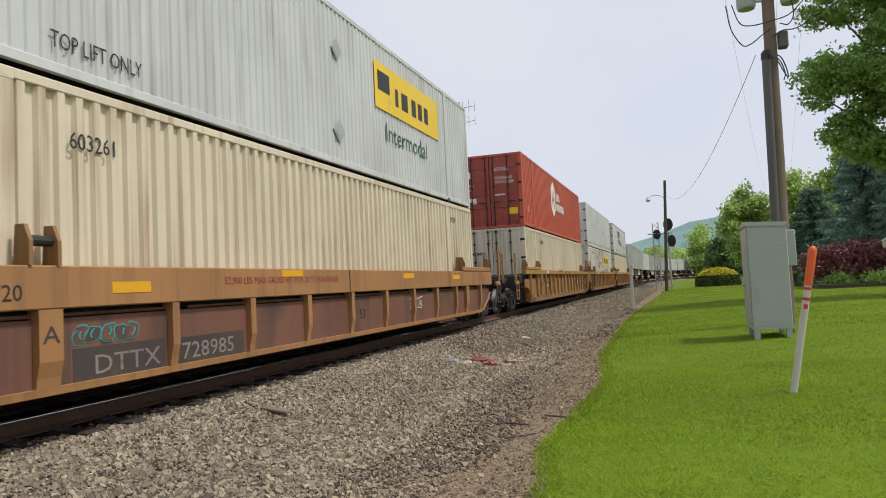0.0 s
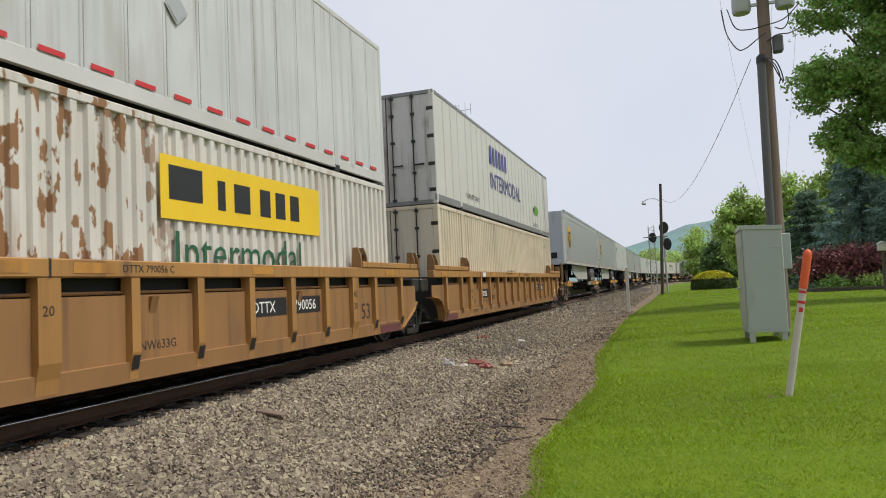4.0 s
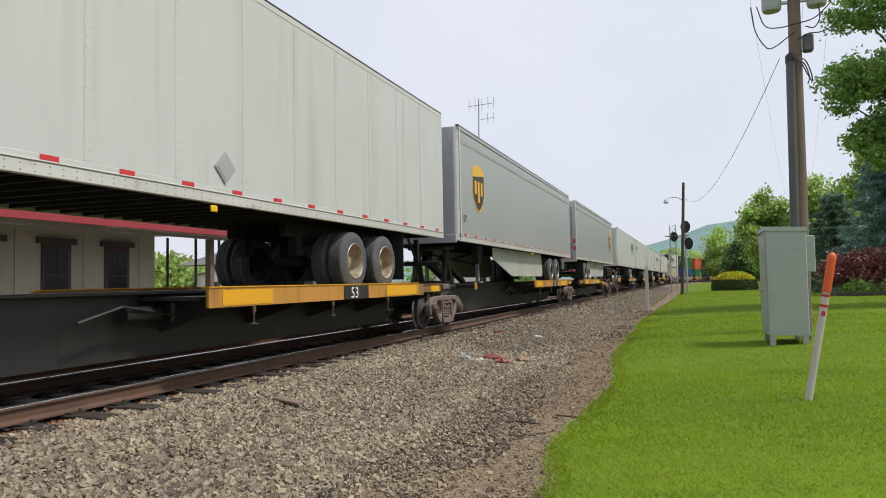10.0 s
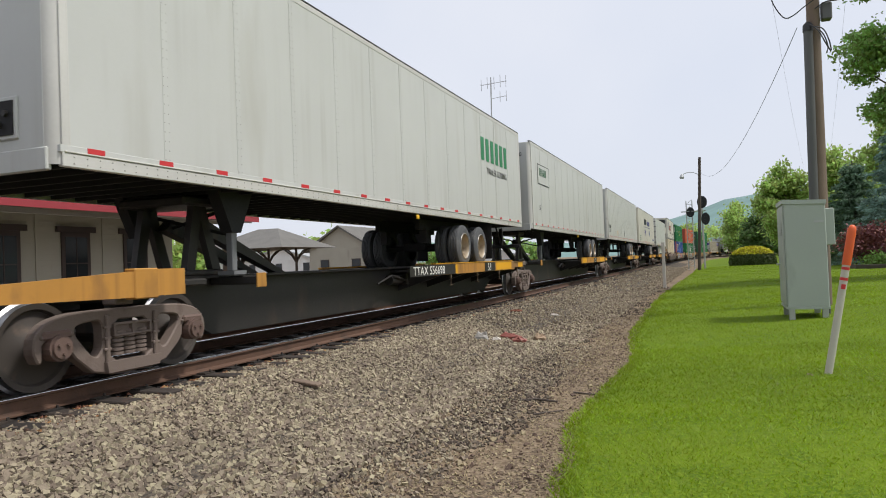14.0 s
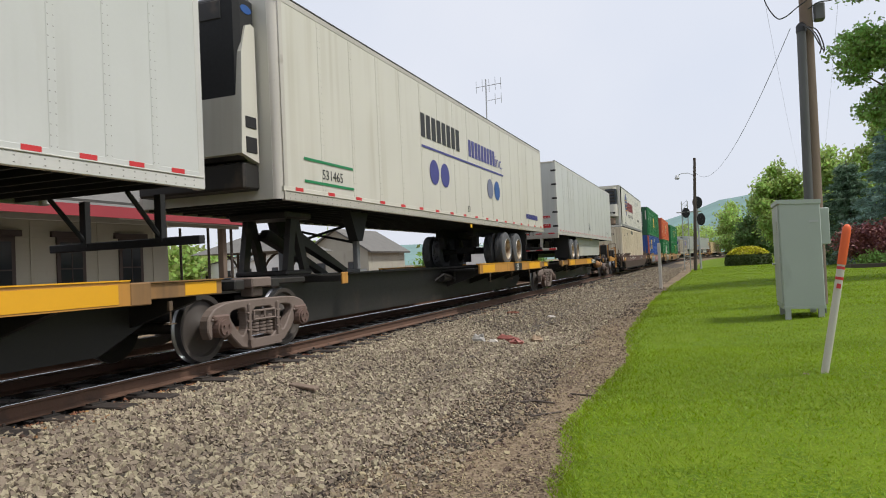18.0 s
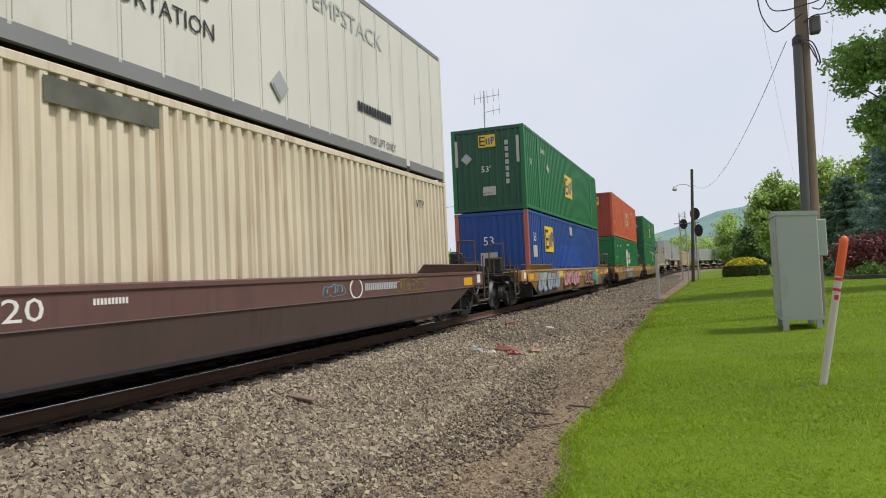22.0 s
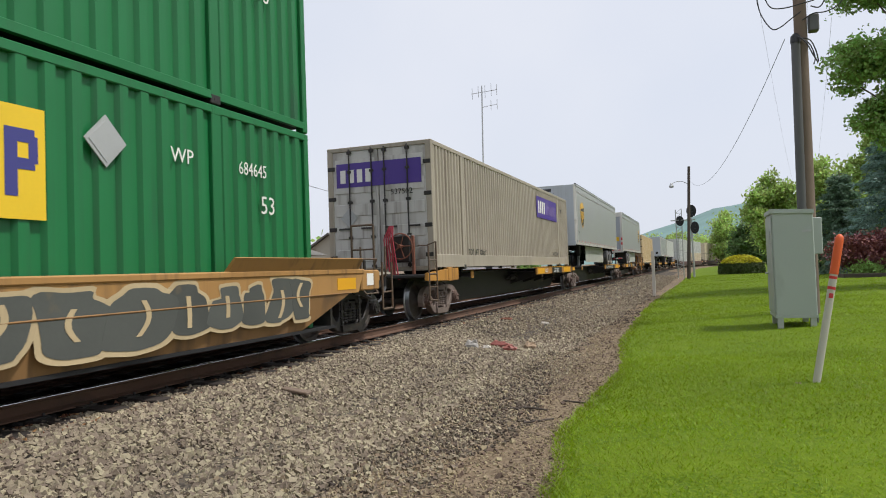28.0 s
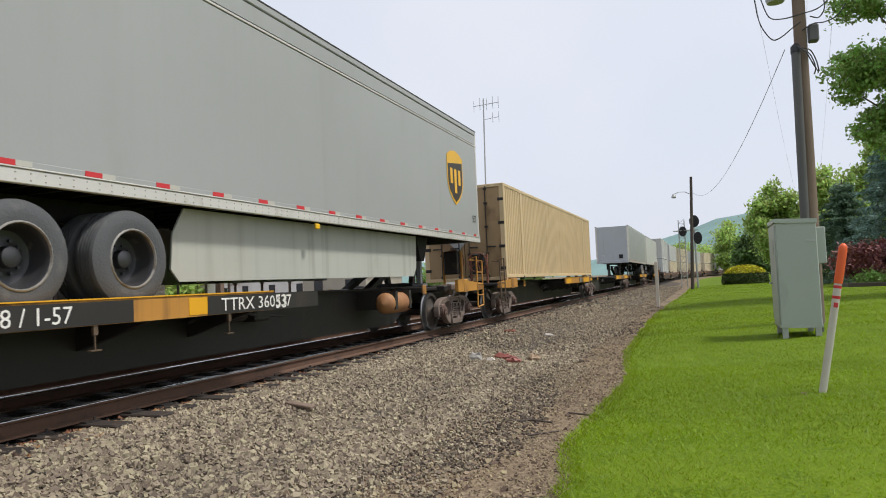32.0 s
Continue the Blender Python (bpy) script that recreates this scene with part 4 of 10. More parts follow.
def soften(loop, rounds=2):
    """Cuts the corners of a closed outline."""
    for _ in range(rounds):
        q = []
        for (a, b), (c, d) in zip(loop, loop[1:] + loop[:1]):
            q += [(0.8 * a + 0.2 * c, 0.8 * b + 0.2 * d), (0.2 * a + 0.8 * c, 0.2 * b + 0.8 * d)]
        loop = q
    return loop


def frame_mesh(side):
    """A cast side frame: one thick plate with pedestal jaws over the axle boxes, two rounded windows and the spring opening."""
    half = [(0.30, 0.735), (0.74, 0.725), (0.98, 0.665), (1.11, 0.55), (1.13, 0.40), (1.08, 0.29), (1.035, 0.29), (1.03, 0.50), (0.75, 0.51), (0.745, 0.34), (0.42, 0.075)]
    outer = soften(half + [(-y, z) for y, z in reversed(half)], 1)
    window = [(0.665, 0.61), (0.41, 0.635), (0.365, 0.58), (0.365, 0.36), (0.43, 0.27), (0.50, 0.29), (0.70, 0.53)]
    holes = [soften(window), soften([(-y, z) for y, z in window]), soften([(-0.275, 0.62), (0.275, 0.62), (0.285, 0.19), (-0.285, 0.19)], 1)]
    bm = bmesh.new()
    edges = []
    for loop in [outer] + holes:
        vs = [bm.verts.new((side * 0.93, y, z)) for y, z in loop]
        edges += [bm.edges.new((p, q)) for p, q in zip(vs, vs[1:] + vs[:1])]
    fill = bmesh.ops.triangle_fill(bm, use_beauty=True, use_dissolve=False, edges=edges)
    faces = [g for g in fill["geom"] if isinstance(g, bmesh.types.BMFace)]
    ext = bmesh.ops.extrude_face_region(bm, geom=faces)
    moved = [g for g in ext["geom"] if isinstance(g, bmesh.types.BMVert)]
    bmesh.ops.translate(bm, verts=moved, vec=(side * 0.125, 0, 0))
    bm.normal_update()
    rim = [g for g in ext["geom"] if isinstance(g, bmesh.types.BMEdge) and sum(abs(f.normal.x) < 0.5 for f in g.link_faces) == 1]
    bmesh.ops.bevel(bm, geom=rim, offset=0.014, segments=1, affect="EDGES", clamp_overlap=True)
    bmesh.ops.recalc_face_normals(bm, faces=bm.faces)
    me = bpy.data.meshes.new("side_frame")
    bm.to_mesh(me)
    bm.free()
    s = Shape()
    x0, x1 = sorted((side * 1.05, side * 1.085))
    s.prism([(-0.36, 0.21), (0.36, 0.21), (0.34, 0.10), (-0.34, 0.10)], 0, *sorted((side * 0.90, side * 1.10)))  # spring seat
    for d in (-1, 1):
        s.box(x0, x1, *sorted((d * 0.29, d * 0.345)), 0.2, 0.68, 0.012)  # column rib
        s.box(*sorted((side * 1.03, side * 1.075)), *sorted((d * 0.72, d * 1.06)), 0.505, 0.545, 0.012)  # jaw roof lip
        for z in (0.32, 0.43, 0.54):
            s.box(x0, x1, *sorted((d * 0.275, d * 0.37)), z, z + 0.03, 0.008)
    extra = s.mesh("side_frame", cast)
    bm = bmesh.new()
    bm.from_mesh(me)
    bm.from_mesh(extra)
    bm.to_mesh(me)
    bm.free()
    me.materials.append(cast)
    return me


def box_mesh(side, d):
    s = Shape().cyl((side * 0.98, 0, 0), (side * 1.12, 0, 0), 0.125, n=16)
    s.cyl((side * 1.12, 0, 0), (side * 1.15, 0, 0), 0.1, n=14).box(*sorted((side * 0.94, side * 1.09)), -0.15, 0.15, 0.08, 0.16, 0.02)
    for i in range(3):
        a = math.pi / 6 + 2.094 * i
        s.cyl((side * 1.15, 0.055 * math.cos(a), 0.055 * math.sin(a)), (side * 1.17, 0.055 * math.cos(a), 0.055 * math.sin(a)), 0.018, n=6)
    return s.mesh("bearing_cap", rust_cap)


rust_cap = mat("rust-red bearing cap", (0.125, 0.08, 0.065), 0.65, dirt=(0.10, 0.06, 0.045), dirt_amt=0.4, dirt_scale=6)


def spring_mesh(side):
    prof = []
    for i in range(6):
        z = 0.255 + i * 0.044
        prof += [(z, 0.058), (z + 0.006, 0.074), (z + 0.03, 0.074), (z + 0.037, 0.052)]
    return Shape().lathe(prof, (side * 1.0, 0, 0), 12, 2).mesh("spring", cast, smooth=True)


TRUCK = {}
ROLLING = []


def truck(car, y, finish=None):
    if not TRUCK:
        TRUCK["w"] = wheelset_mesh()
        for e in (-1, 1):
            TRUCK["f", e], TRUCK["s", e], TRUCK["c", e] = frame_mesh(e), spring_mesh(e), box_mesh(e, 1)
            TRUCK["e", e] = Shape().box(*sorted((e * 0.8, e * 1.04)), -0.25, 0.25, 0.455, 0.58, 0.02).box(*sorted((e * 1.03, e * 1.085)), -0.25, 0.25, 0.56, 0.59, 0.008).box(*sorted((e * 1.03, e * 1.085)), -0.25, 0.25, 0.45, 0.475, 0.008).box(*sorted((e * 1.03, e * 1.085)), -0.25, -0.225, 0.47, 0.57).box(*sorted((e * 1.03, e * 1.085)), 0.225, 0.25, 0.47, 0.57).box(*sorted((e * 1.03, e * 1.085)), -0.015, 0.015, 0.47, 0.57).mesh("bolster_end", cast)
        b = Shape().box(-0.95, 0.95, -0.16, 0.16, 0.44, 0.68, 0.04).cyl((0, 0, 0.66), (0, 0, 0.8), 0.2, n=14)
        for d in (-1, 1):
            b.box(-0.72, 0.72, d * 0.42 - 0.05, d * 0.42 + 0.05, 0.32, 0.42, 0.02)
            for e in (-1, 1):
                b.box(e * 0.75 - 0.05, e * 0.75 + 0.05, *sorted((d * 0.45, d * 0.5)), 0.28, 0.55, 0.01)
        TRUCK["b"] = b.mesh("truck", steel_dark)
    fin = finish or steel_dark
    tr = part("truck", TRUCK["b"], None, car, "two-axle railway truck", at=Matrix.Translation((0, y, 0)))
    for e in (-1, 1):
        part("side_frame", retint(TRUCK["f", e], fin), None, tr)
        for u in (-0.155, 0.0, 0.155):
            part("spring", retint(TRUCK["s", e], fin), None, tr, at=Matrix.Translation((0, u, 0)))
        part("bolster_end", retint(TRUCK["e", e], fin), None, tr)
        for d in (-1, 1):
            part("bearing_cap", retint(TRUCK["c", e], rust_cap if finish else steel_dark), None, tr, at=Matrix.Translation((0, d * 0.89, RAIL_R)))
    for d in (-1, 1):
        w = part("wheelset", TRUCK["w"], None, tr, at=Matrix.Translation((0, d * 0.89, RAIL_R)))
        ROLLING.append((w, car, y + d * 0.89, d * 0.89))
    return tr


def coupler(car, y, d):
    s = Shape().box(-0.09, 0.09, *sorted((y, y + d * 0.75)), 0.72, 0.9, 0.02)
    s.box(-0.16, 0.16, *sorted((y + d * 0.62, y + d * 0.98)), 0.68, 0.96, 0.05)
    part("coupler", s, steel_dark, car)
    h = [Vector((0.35, y + d * 0.1, 0.75)), Vector((0.36, y + d * 0.35, 0.5)), Vector((0.32, y + d * 0.7, 0.38)), Vector((0.2, y + d * 1.0, 0.45))]
    part("brake_hose", Shape().tube(h, 0.028), rubber, car)


def ladder(car, x, y, z0, z1, wide, material=ladder_mat, rungs=4, along=True):
    s = Shape()
    for u in (-wide / 2, wide / 2):
        p = (lambda z: (x, y + u, z)) if along else (lambda z: (x + u, y, z))
        s.cyl(p(z0), p(z1), 0.02, n=6)
    for i in range(rungs):
        z = z0 + 0.06 + (z1 - z0 - 0.12) * i / max(1, rungs - 1)
        if along:
            s.cyl((x, y - wide / 2, z), (x, y + wide / 2, z), 0.014, n=6)
        else:
            s.cyl((x - wide / 2, y, z), (x + wide / 2, y, z), 0.014, n=6)
    return part("ladder", s, material, car)


def brake_wheel(car, x, y, z, material=rust_mat, r=0.28, side=1):
    s = Shape()
    ring = [(x + r * math.cos(2 * math.pi * i / 16), y, z + r * math.sin(2 * math.pi * i / 16)) for i in range(17)]
    s.tube(ring, 0.016, 5)
    for i in range(5):
        a = 2 * math.pi * i / 5
        s.cyl((x, y, z), (x + r * math.cos(a), y, z + r * math.sin(a)), 0.012, n=5)
    s.cyl((x, y - 0.08, z), (x, y + 0.1, z), 0.04, n=8)
    hb = part("hand_brake", s, material, car)
    part("brake_box", Shape().box(x - 0.2, x + 0.2, *sorted((y + side * 0.08, y + side * 0.24)), z - 0.35, z + 0.25, 0.03), steel_dark, hb)


# ---- railway cars; each stands on the rail heads at z=0 with its long axis along y ----
def ribbed_well_car(label, skin, sheet, rib_skin, near_truck, far_truck, near_couple, far_couple, deep_chord=False, arch=(False, False)):
    """A deep well car with upright ribs. Trucks at the given places (None: the next unit carries it)."""
    car = thing("well_car", label, "freight car", "cars of the train")
    X, bot = 1.42, 0.26
    top, low, gap = (1.402, 1.017, 0.93) if deep_chord else (1.49, 1.317, 1.14)  # chord's top and foot, the sheet's upper edge
    if deep_chord:
        ribs = [(0.12 + 1.46 * i, 0.055) for i in range(-3, 5)] + [(-5.86, 0.125), (6.9, 0.125), (8.2, 0.07), (-7.2, 0.06), (-8.2, 0.07)]
    else:
        ribs = [(1.035 * i, 0.12 if i in (0, -6, 6) else 0.06) for i in range(-6, 7)] + [(k * u, 0.06) for k in (-1, 1) for u in (7.08, 8.36)]
    for side in (-1, 1):
        part("top_chord", Shape().box(*sorted((side * (X - 0.08), side * (X + 0.085))), -9.35, 9.35, low, top, 0.012), skin, car)
        part("chord_joint", Shape().box(*sorted((side * (X + 0.08), side * (X + 0.09))), -0.012, 0.012, low + 0.004, top - 0.004), steel_dark, car)
        bow = [(8.45, bot + 0.05), (8.5, 0.5), (8.6, 0.66), (8.76, 0.78), (8.98, 0.85), (9.3, 0.87)]
        slant = [(8.45, bot + 0.05), (9.1, 0.62), (9.3, 0.8)]
        lo_near, lo_far = (bow if arch[0] else slant), (bow if arch[1] else slant)
        o = [(-u, q) for u, q in lo_near] + [(-9.3, gap), (9.3, gap)] + lo_far[::-1]
        for e, run in ((-1, lo_near), (1, lo_far)):
            for (u0, q0), (u1, q1) in zip(run, run[1:]):
                part("arch_flange", Shape().prism([(e * u0, q0), (e * u1, q1), (e * u1, q1 - 0.022), (e * u0, q0 - 0.022)], 0, *sorted((side * (X - 0.16), side * (X + 0.05)))), skin, car)
        part("side_sheet", Shape().prism(o, 0, *sorted((side * (X - 0.02), side * X))), sheet, car)
        # added black strip in place of the shade in the gap under the chord
        part("inner_wall", Shape().box(*sorted((side * 1.305, side * 1.32)), -8.6, 8.5, gap - 0.1, low + 0.03), under, car)
        part("bottom_sill", Shape().prism([(side * (X - 0.04), bot), (side * (X + 0.03), bot), (side * (X + 0.036), 0.46 if not deep_chord else 0.33), (side * (X - 0.04), 0.475 if not deep_chord else 0.335)], 1, -8.5, 8.35), sheet if not deep_chord else skin, car)
        for y, w in ribs:
            o = [(side * (X - 0.06), low), (side * (X + 0.077), low), (side * (X + 0.077), 0.56), (side * (X + 0.045), 0.42), (side * (X + 0.03), bot + 0.02), (side * (X - 0.06), bot + 0.02)]
            me = shared(("rib", side, w, deep_chord), lambda: Shape().prism(o, 1, -w, w).mesh("rib", rib_skin))
            part("rib", retint(me, rib_skin), None, car, at=Matrix.Translation((0, y, 0)))
            if not deep_chord and w < 0.1:
                foot = shared(("ribfoot", side), lambda: Shape().prism([(side * (X + 0.078), 0.56), (side * (X + 0.08), 0.56), (side * (X + 0.048), 0.415), (side * (X + 0.046), 0.415)], 1, -0.05, 0.05).mesh("rib_foot", black_car))
                part("rib_foot", foot, None, car, at=Matrix.Translation((0, y, -0.03)))
        for i in range(4):
            a, b = -8.1 + i * 4.15, -8.1 + i * 4.15 + 3.9
            part("hand_rail", Shape().cyl((side * (X - 0.03), a, gap + 0.03), (side * (X - 0.03), b, gap + 0.03), 0.018, n=6), sheet, car)
        if not deep_chord:
            for y in (-5.4, -3.4, 1.35, 4.4):
                part("rail_bracket", Shape().prism([(side * X, gap - 0.02), (side * (X + 0.055), gap - 0.02), (side * X, gap - 0.2)], 1, y - 0.05, y + 0.05), sheet, car)
        for e in (-1, 1):
            part("end_guide", Shape().box(*sorted((side * (X - 0.1), side * (X + 0.1))), *sorted((e * 6.5, e * 9.25)), top + 0.004, top + 0.11, 0.012), skin, car)
            for u in (6.55, 9.2):
                for k in (-0.12, 0.12):
                    o = [(e * (u + k - 0.02), top + 0.0), (e * (u + k + 0.02), top + 0.0), (e * (u + k + 0.02), top + 0.34), (e * (u + k - 0.02), top + 0.34)]
                    part("guide_lug", Shape().prism([(side * (X - 0.09), top), (side * (X + 0.1), top), (side * (X + 0.1), top + 0.2), (side * (X + 0.04), top + 0.36), (side * (X - 0.06), top + 0.36)], 1, *sorted((e * (u + k - 0.018), e * (u + k + 0.018)))), brown_low, car)
                part("guide_roller", Shape().cyl((side * X, e * (u - 0.1), top + 0.22), (side * X, e * (u + 0.1), top + 0.22), 0.05, n=10), steel_dark, car)
        spots = ((-5.17, -4.65, 1.14, 1.25), (-2.11, -1.54, 1.29, 1.38), (2.4, 3.0, 1.24, 1.34), (5.6, 6.2, 1.2, 1.3)) if deep_chord else tuple((y, y + 0.5, low + 0.04, top - 0.03) for y in (-8.8, -4.05, -0.72, 0.25, 3.1, 7.5))
        for a, b, z0, z1 in spots:
            part("yellow_patch", Shape().box(*sorted((side * (X + 0.086), side * (X + 0.089))), a, b, z0, z1), bright_yellow if deep_chord else deck_yellow, car)
    part("well_floor", Shape().box(-X, X, -8.4, 8.3, bot, bot + 0.04), under, car)
    for e in (-1, 1):
        s = Shape().box(-X + 0.03, X - 0.03, *sorted((e * 8.35, e * 8.45)), bot + 0.1, 1.35)
        s.box(-0.35, 0.35, *sorted((e * 8.4, e * 10.9)), 0.74, 1.06, 0.02)
        s.box(-1.35, 1.35, *sorted((e * 9.3, e * 9.75)), 1.0, 1.3, 0.03)
        s.box(-0.9, 0.9, *sorted((e * 9.75, e * 10.7)), 1.05, 1.2, 0.02)
        part("end_platform", s, black_car, car)
    if near_truck is not None:
        truck(car, near_truck)
    if far_truck is not None:
        truck(car, far_truck)
    for e, on in ((-1, near_couple), (1, far_couple)):
        if on:
            coupler(car, e * 10.8, e)
            iron = skin if not deep_chord else ladder_mat
            for x, y in ((1.4, 10.62), (0.95, 10.62), (-1.0, 10.62), (-1.4, 10.62)):
                part("end_post", Shape().box(x - 0.035, x + 0.035, *sorted((e * y, e * (y + 0.06))), 0.98, 2.05, 0.01), skin, car)
                part("grab_iron", Shape().tube([(x, e * (y + 0.05), 2.02), (x + 0.03, e * (y + 0.2), 2.0), (x + 0.03, e * (y + 0.2), 1.2), (x, e * (y + 0.05), 1.12)], 0.013), iron, car)
            s = Shape().tube([(1.42, e * 10.3, 1.05), (1.42, e * 10.3, 0.46), (1.42, e * 10.66, 0.46), (1.42, e * 10.66, 1.05)], 0.02)
            s.cyl((1.42, e * 10.3, 0.76), (1.42, e * 10.66, 0.76), 0.016, n=6)
            part("corner_step", s, iron, car, "iron stirrup step")
            part("step_plate", Shape().box(1.36, 1.43, *sorted((e * 10.22, e * 10.74)), 0.98, 1.1, 0.012), skin, car)
            brake_wheel(car, -0.55, e * 10.62, 1.75)
            s = Shape().box(-1.4, 1.4, *sorted((e * 10.3, e * 10.75)), 0.98, 1.03)
            part("step_board", s, black_car, car)
    return car


def smooth_well_car(label, upper, lower, guide):
    """A well car with plain folded sides."""
    car = thing("well_car", label, "freight car", "cars of the train")
    X = 1.44
    for side in (-1, 1):
        def sheet(za, zb, xa, xb, ya, yb):
            o = [(side * xa, ya[0], za), (side * xa, ya[1], za), (side * xb, yb[1], zb), (side * xb, yb[0], zb)]
            i = [(p[0] - side * 0.03, p[1], p[2]) for p in o]
            return Shape().add(o + i, [(0, 1, 2, 3), (4, 5, 6, 7), (0, 1, 5, 4), (1, 2, 6, 5), (2, 3, 7, 6), (3, 0, 4, 7)])
        part("upper_side", sheet(0.76, 1.12, X + 0.05, X + 0.05, (-9.3, 9.3), (-9.5, 9.5)), upper, car)
        part("lower_side", sheet(0.25, 0.757, X - 0.04, X + 0.05, (-7.6, 7.6), (-9.0, 9.0)), lower, car)
        part("top_chord", Shape().box(*sorted((side * (X - 0.08), side * (X + 0.07))), -9.5, 9.5, 1.06, 1.14, 0.015), upper, car)
        s = Shape().tube([(side * (X + 0.055), -9.0, 0.765), (side * (X + 0.055), 9.0, 0.765)], 0.012)
        s.tube([(side * (X - 0.03), -7.4, 0.27), (side * (X - 0.03), -3.4, 0.27)], 0.012)
        part("seam", s, lower, car)
        for e in (-1, 1):
            s = Shape()
            v = []
            for xx, zz in ((X - 0.02, 1.14), (X + 0.06, 1.14), (X + 0.16, 1.30), (X + 0.13, 1.31)):
                v += [(side * xx, e * 6.0, zz), (side * xx, e * 9.3, zz)]
            s.add(v, [(0, 1, 3, 2), (2, 3, 5, 4), (4, 5, 7, 6), (6, 7, 1, 0), (0, 2, 4, 6), (1, 3, 5, 7)])
            part("end_guide", s, guide, car)
        for e in (-1, 1):
            part("end_panel", Shape().box(*sorted((side * (X - 0.35), side * (X + 0.04))), *sorted((e * 9.45, e * 10.1)), 0.78, 1.12, 0.02), upper, car)
            part("data_plate", Shape().box(*sorted((side * (X + 0.04), side * (X + 0.048))), *sorted((e * 9.62, e * 9.86)), 0.86, 1.06), white_let, car)
            part("yellow_patch", Shape().box(*sorted((side * (X + 0.05), side * (X + 0.055))), *sorted((e * 8.6, e * 9.2)), 0.82, 1.0), bright_yellow, car)
    part("well_floor", Shape().box(-X, X, -8.6, 8.6, 0.25, 0.29), under, car)
    for e in (-1, 1):
        s = Shape().box(-X + 0.03, X - 0.03, *sorted((e * 8.5, e * 8.56)), 0.29, 1.1)
        s.box(-0.35, 0.35, *sorted((e * 8.5, e * 10.9)), 0.72, 1.0, 0.02)
        s.box(-1.1, 1.1, *sorted((e * 10.1, e * 10.75)), 0.95, 1.08, 0.02)
        s.box(-1.3, 1.3, *sorted((e * 9.3, e * 9.5)), 0.8, 1.12, 0.02)
        s.tube([(1.3, e * 9.9, 1.12), (1.3, e * 9.9, 1.28), (-1.3, e * 9.9, 1.28), (-1.3, e * 9.9, 1.12)], 0.03)
        part("end_platform", s, black_car, car)
        truck(car, e * 9.8)
        coupler(car, e * 10.8, e)
        # sill steps and grab irons at the corners
        s = Shape().tube([(1.42, e * 10.35, 1.25), (1.42, e * 10.35, 0.42), (1.42, e * 10.75, 0.42), (1.42, e * 10.75, 1.25)], 0.022)
        s.tube([(1.42, e * 10.35, 0.72), (1.42, e * 10.75, 0.72)], 0.018).tube([(1.3, e * 10.75, 1.55), (1.3, e * 10.75, 1.0), (0.8, e * 10.75, 1.0), (0.8, e * 10.75, 1.55)], 0.02)
        part("corner_step", s, ladder_mat, car)
        part("end_beam", Shape().box(-1.4, 1.4, *sorted((e * 10.15, e * 10.3)), 0.92, 1.1, 0.02), upper, car)
        part("crossover", Shape().box(-1.3, 1.3, *sorted((e * 10.32, e * 10.72)), 1.1, 1.13), steel_dark, car)
        s = Shape().tube([(1.1, e * 10.7, 1.13), (1.1, e * 10.7, 1.95), (0.65, e * 10.7, 1.95), (0.65, e * 10.7, 1.13)], 0.022)
        s.tube([(1.1, e * 10.7, 1.5), (0.65, e * 10.7, 1.5)], 0.018)
        part("hand_rail", s, ladder_mat, car)
        s = Shape().box(-1.25, -0.2, *sorted((e * 9.6, e * 9.9)), 1.14, 1.22, 0.01).cyl((-0.2, e * 9.75, 1.2), (1.2, e * 9.75, 1.2), 0.03, n=6)
        part("brake_gear", s, steel_dark, car)
        s = Shape().tube([(-1.42, e * 10.35, 1.25), (-1.42, e * 10.35, 0.42), (-1.42, e * 10.75, 0.42), (-1.42, e * 10.75, 1.25)], 0.022)
        part("corner_step", s, ladder_mat, car)
        s = Shape().tube([(0.95, e * 10.7, 0.95), (1.15, e * 10.4, 0.62), (1.2, e * 9.9, 0.72), (1.2, e * 9.5, 0.9)], 0.03)
        part("air_pipe", s, steel_dark, car)
        for side in (-1, 1):
            part("side_plate", Shape().prism([(e * 9.4, 0.92), (e * 9.4, 0.78), (e * 9.62, 0.7), (e * 10.1, 0.7), (e * 10.7, 0.84), (e * 10.7, 0.92)], 0, *sorted((side * 1.24, side * 1.28))), black_car, car)
            s = Shape().tube([(side * 1.405, e * 9.5, 1.16), (side * 1.46, e * 9.5, 1.3), (side * 1.46, e * 10.05, 1.3), (side * 1.405, e * 10.05, 1.16)], 0.016)
            part("grab_iron", s, ladder_mat, car)
            s = Shape().tube([(side * 1.44, e * 9.55, 0.8), (side * 1.5, e * 9.55, 0.72), (side * 1.5, e * 10.0, 0.72), (side * 1.44, e * 10.0, 0.8)], 0.014)
            part("lift_lever", s, ladder_mat, car)
        part("air_reservoir", Shape().cyl((-0.85, e * 10.0, 1.32), (0.1, e * 10.0, 1.32), 0.15, n=14), steel_dark, car)
        part("brake_cylinder", Shape().cyl((0.3, e * 9.75, 1.24), (0.72, e * 9.75, 1.24), 0.11, n=12).cyl((0.72, e * 9.75, 1.24), (1.15, e * 9.75, 1.24), 0.022, n=6), steel_dark, car)
        part("control_valve", Shape().box(-1.2, -0.92, *sorted((e * 9.95, e * 10.2)), 1.13, 1.5, 0.03).box(-1.1, -0.98, *sorted((e * 9.9, e * 10.25)), 1.28, 1.4, 0.02), steel_dark, car)
        s = Shape().tube([(-0.9, e * 10.05, 1.2), (-0.4, e * 10.2, 1.14), (0.5, e * 10.2, 1.14), (0.95, e * 10.05, 1.17), (1.2, e * 9.7, 1.15)], 0.018)
        part("brake_pipe", s, ladder_mat, car)
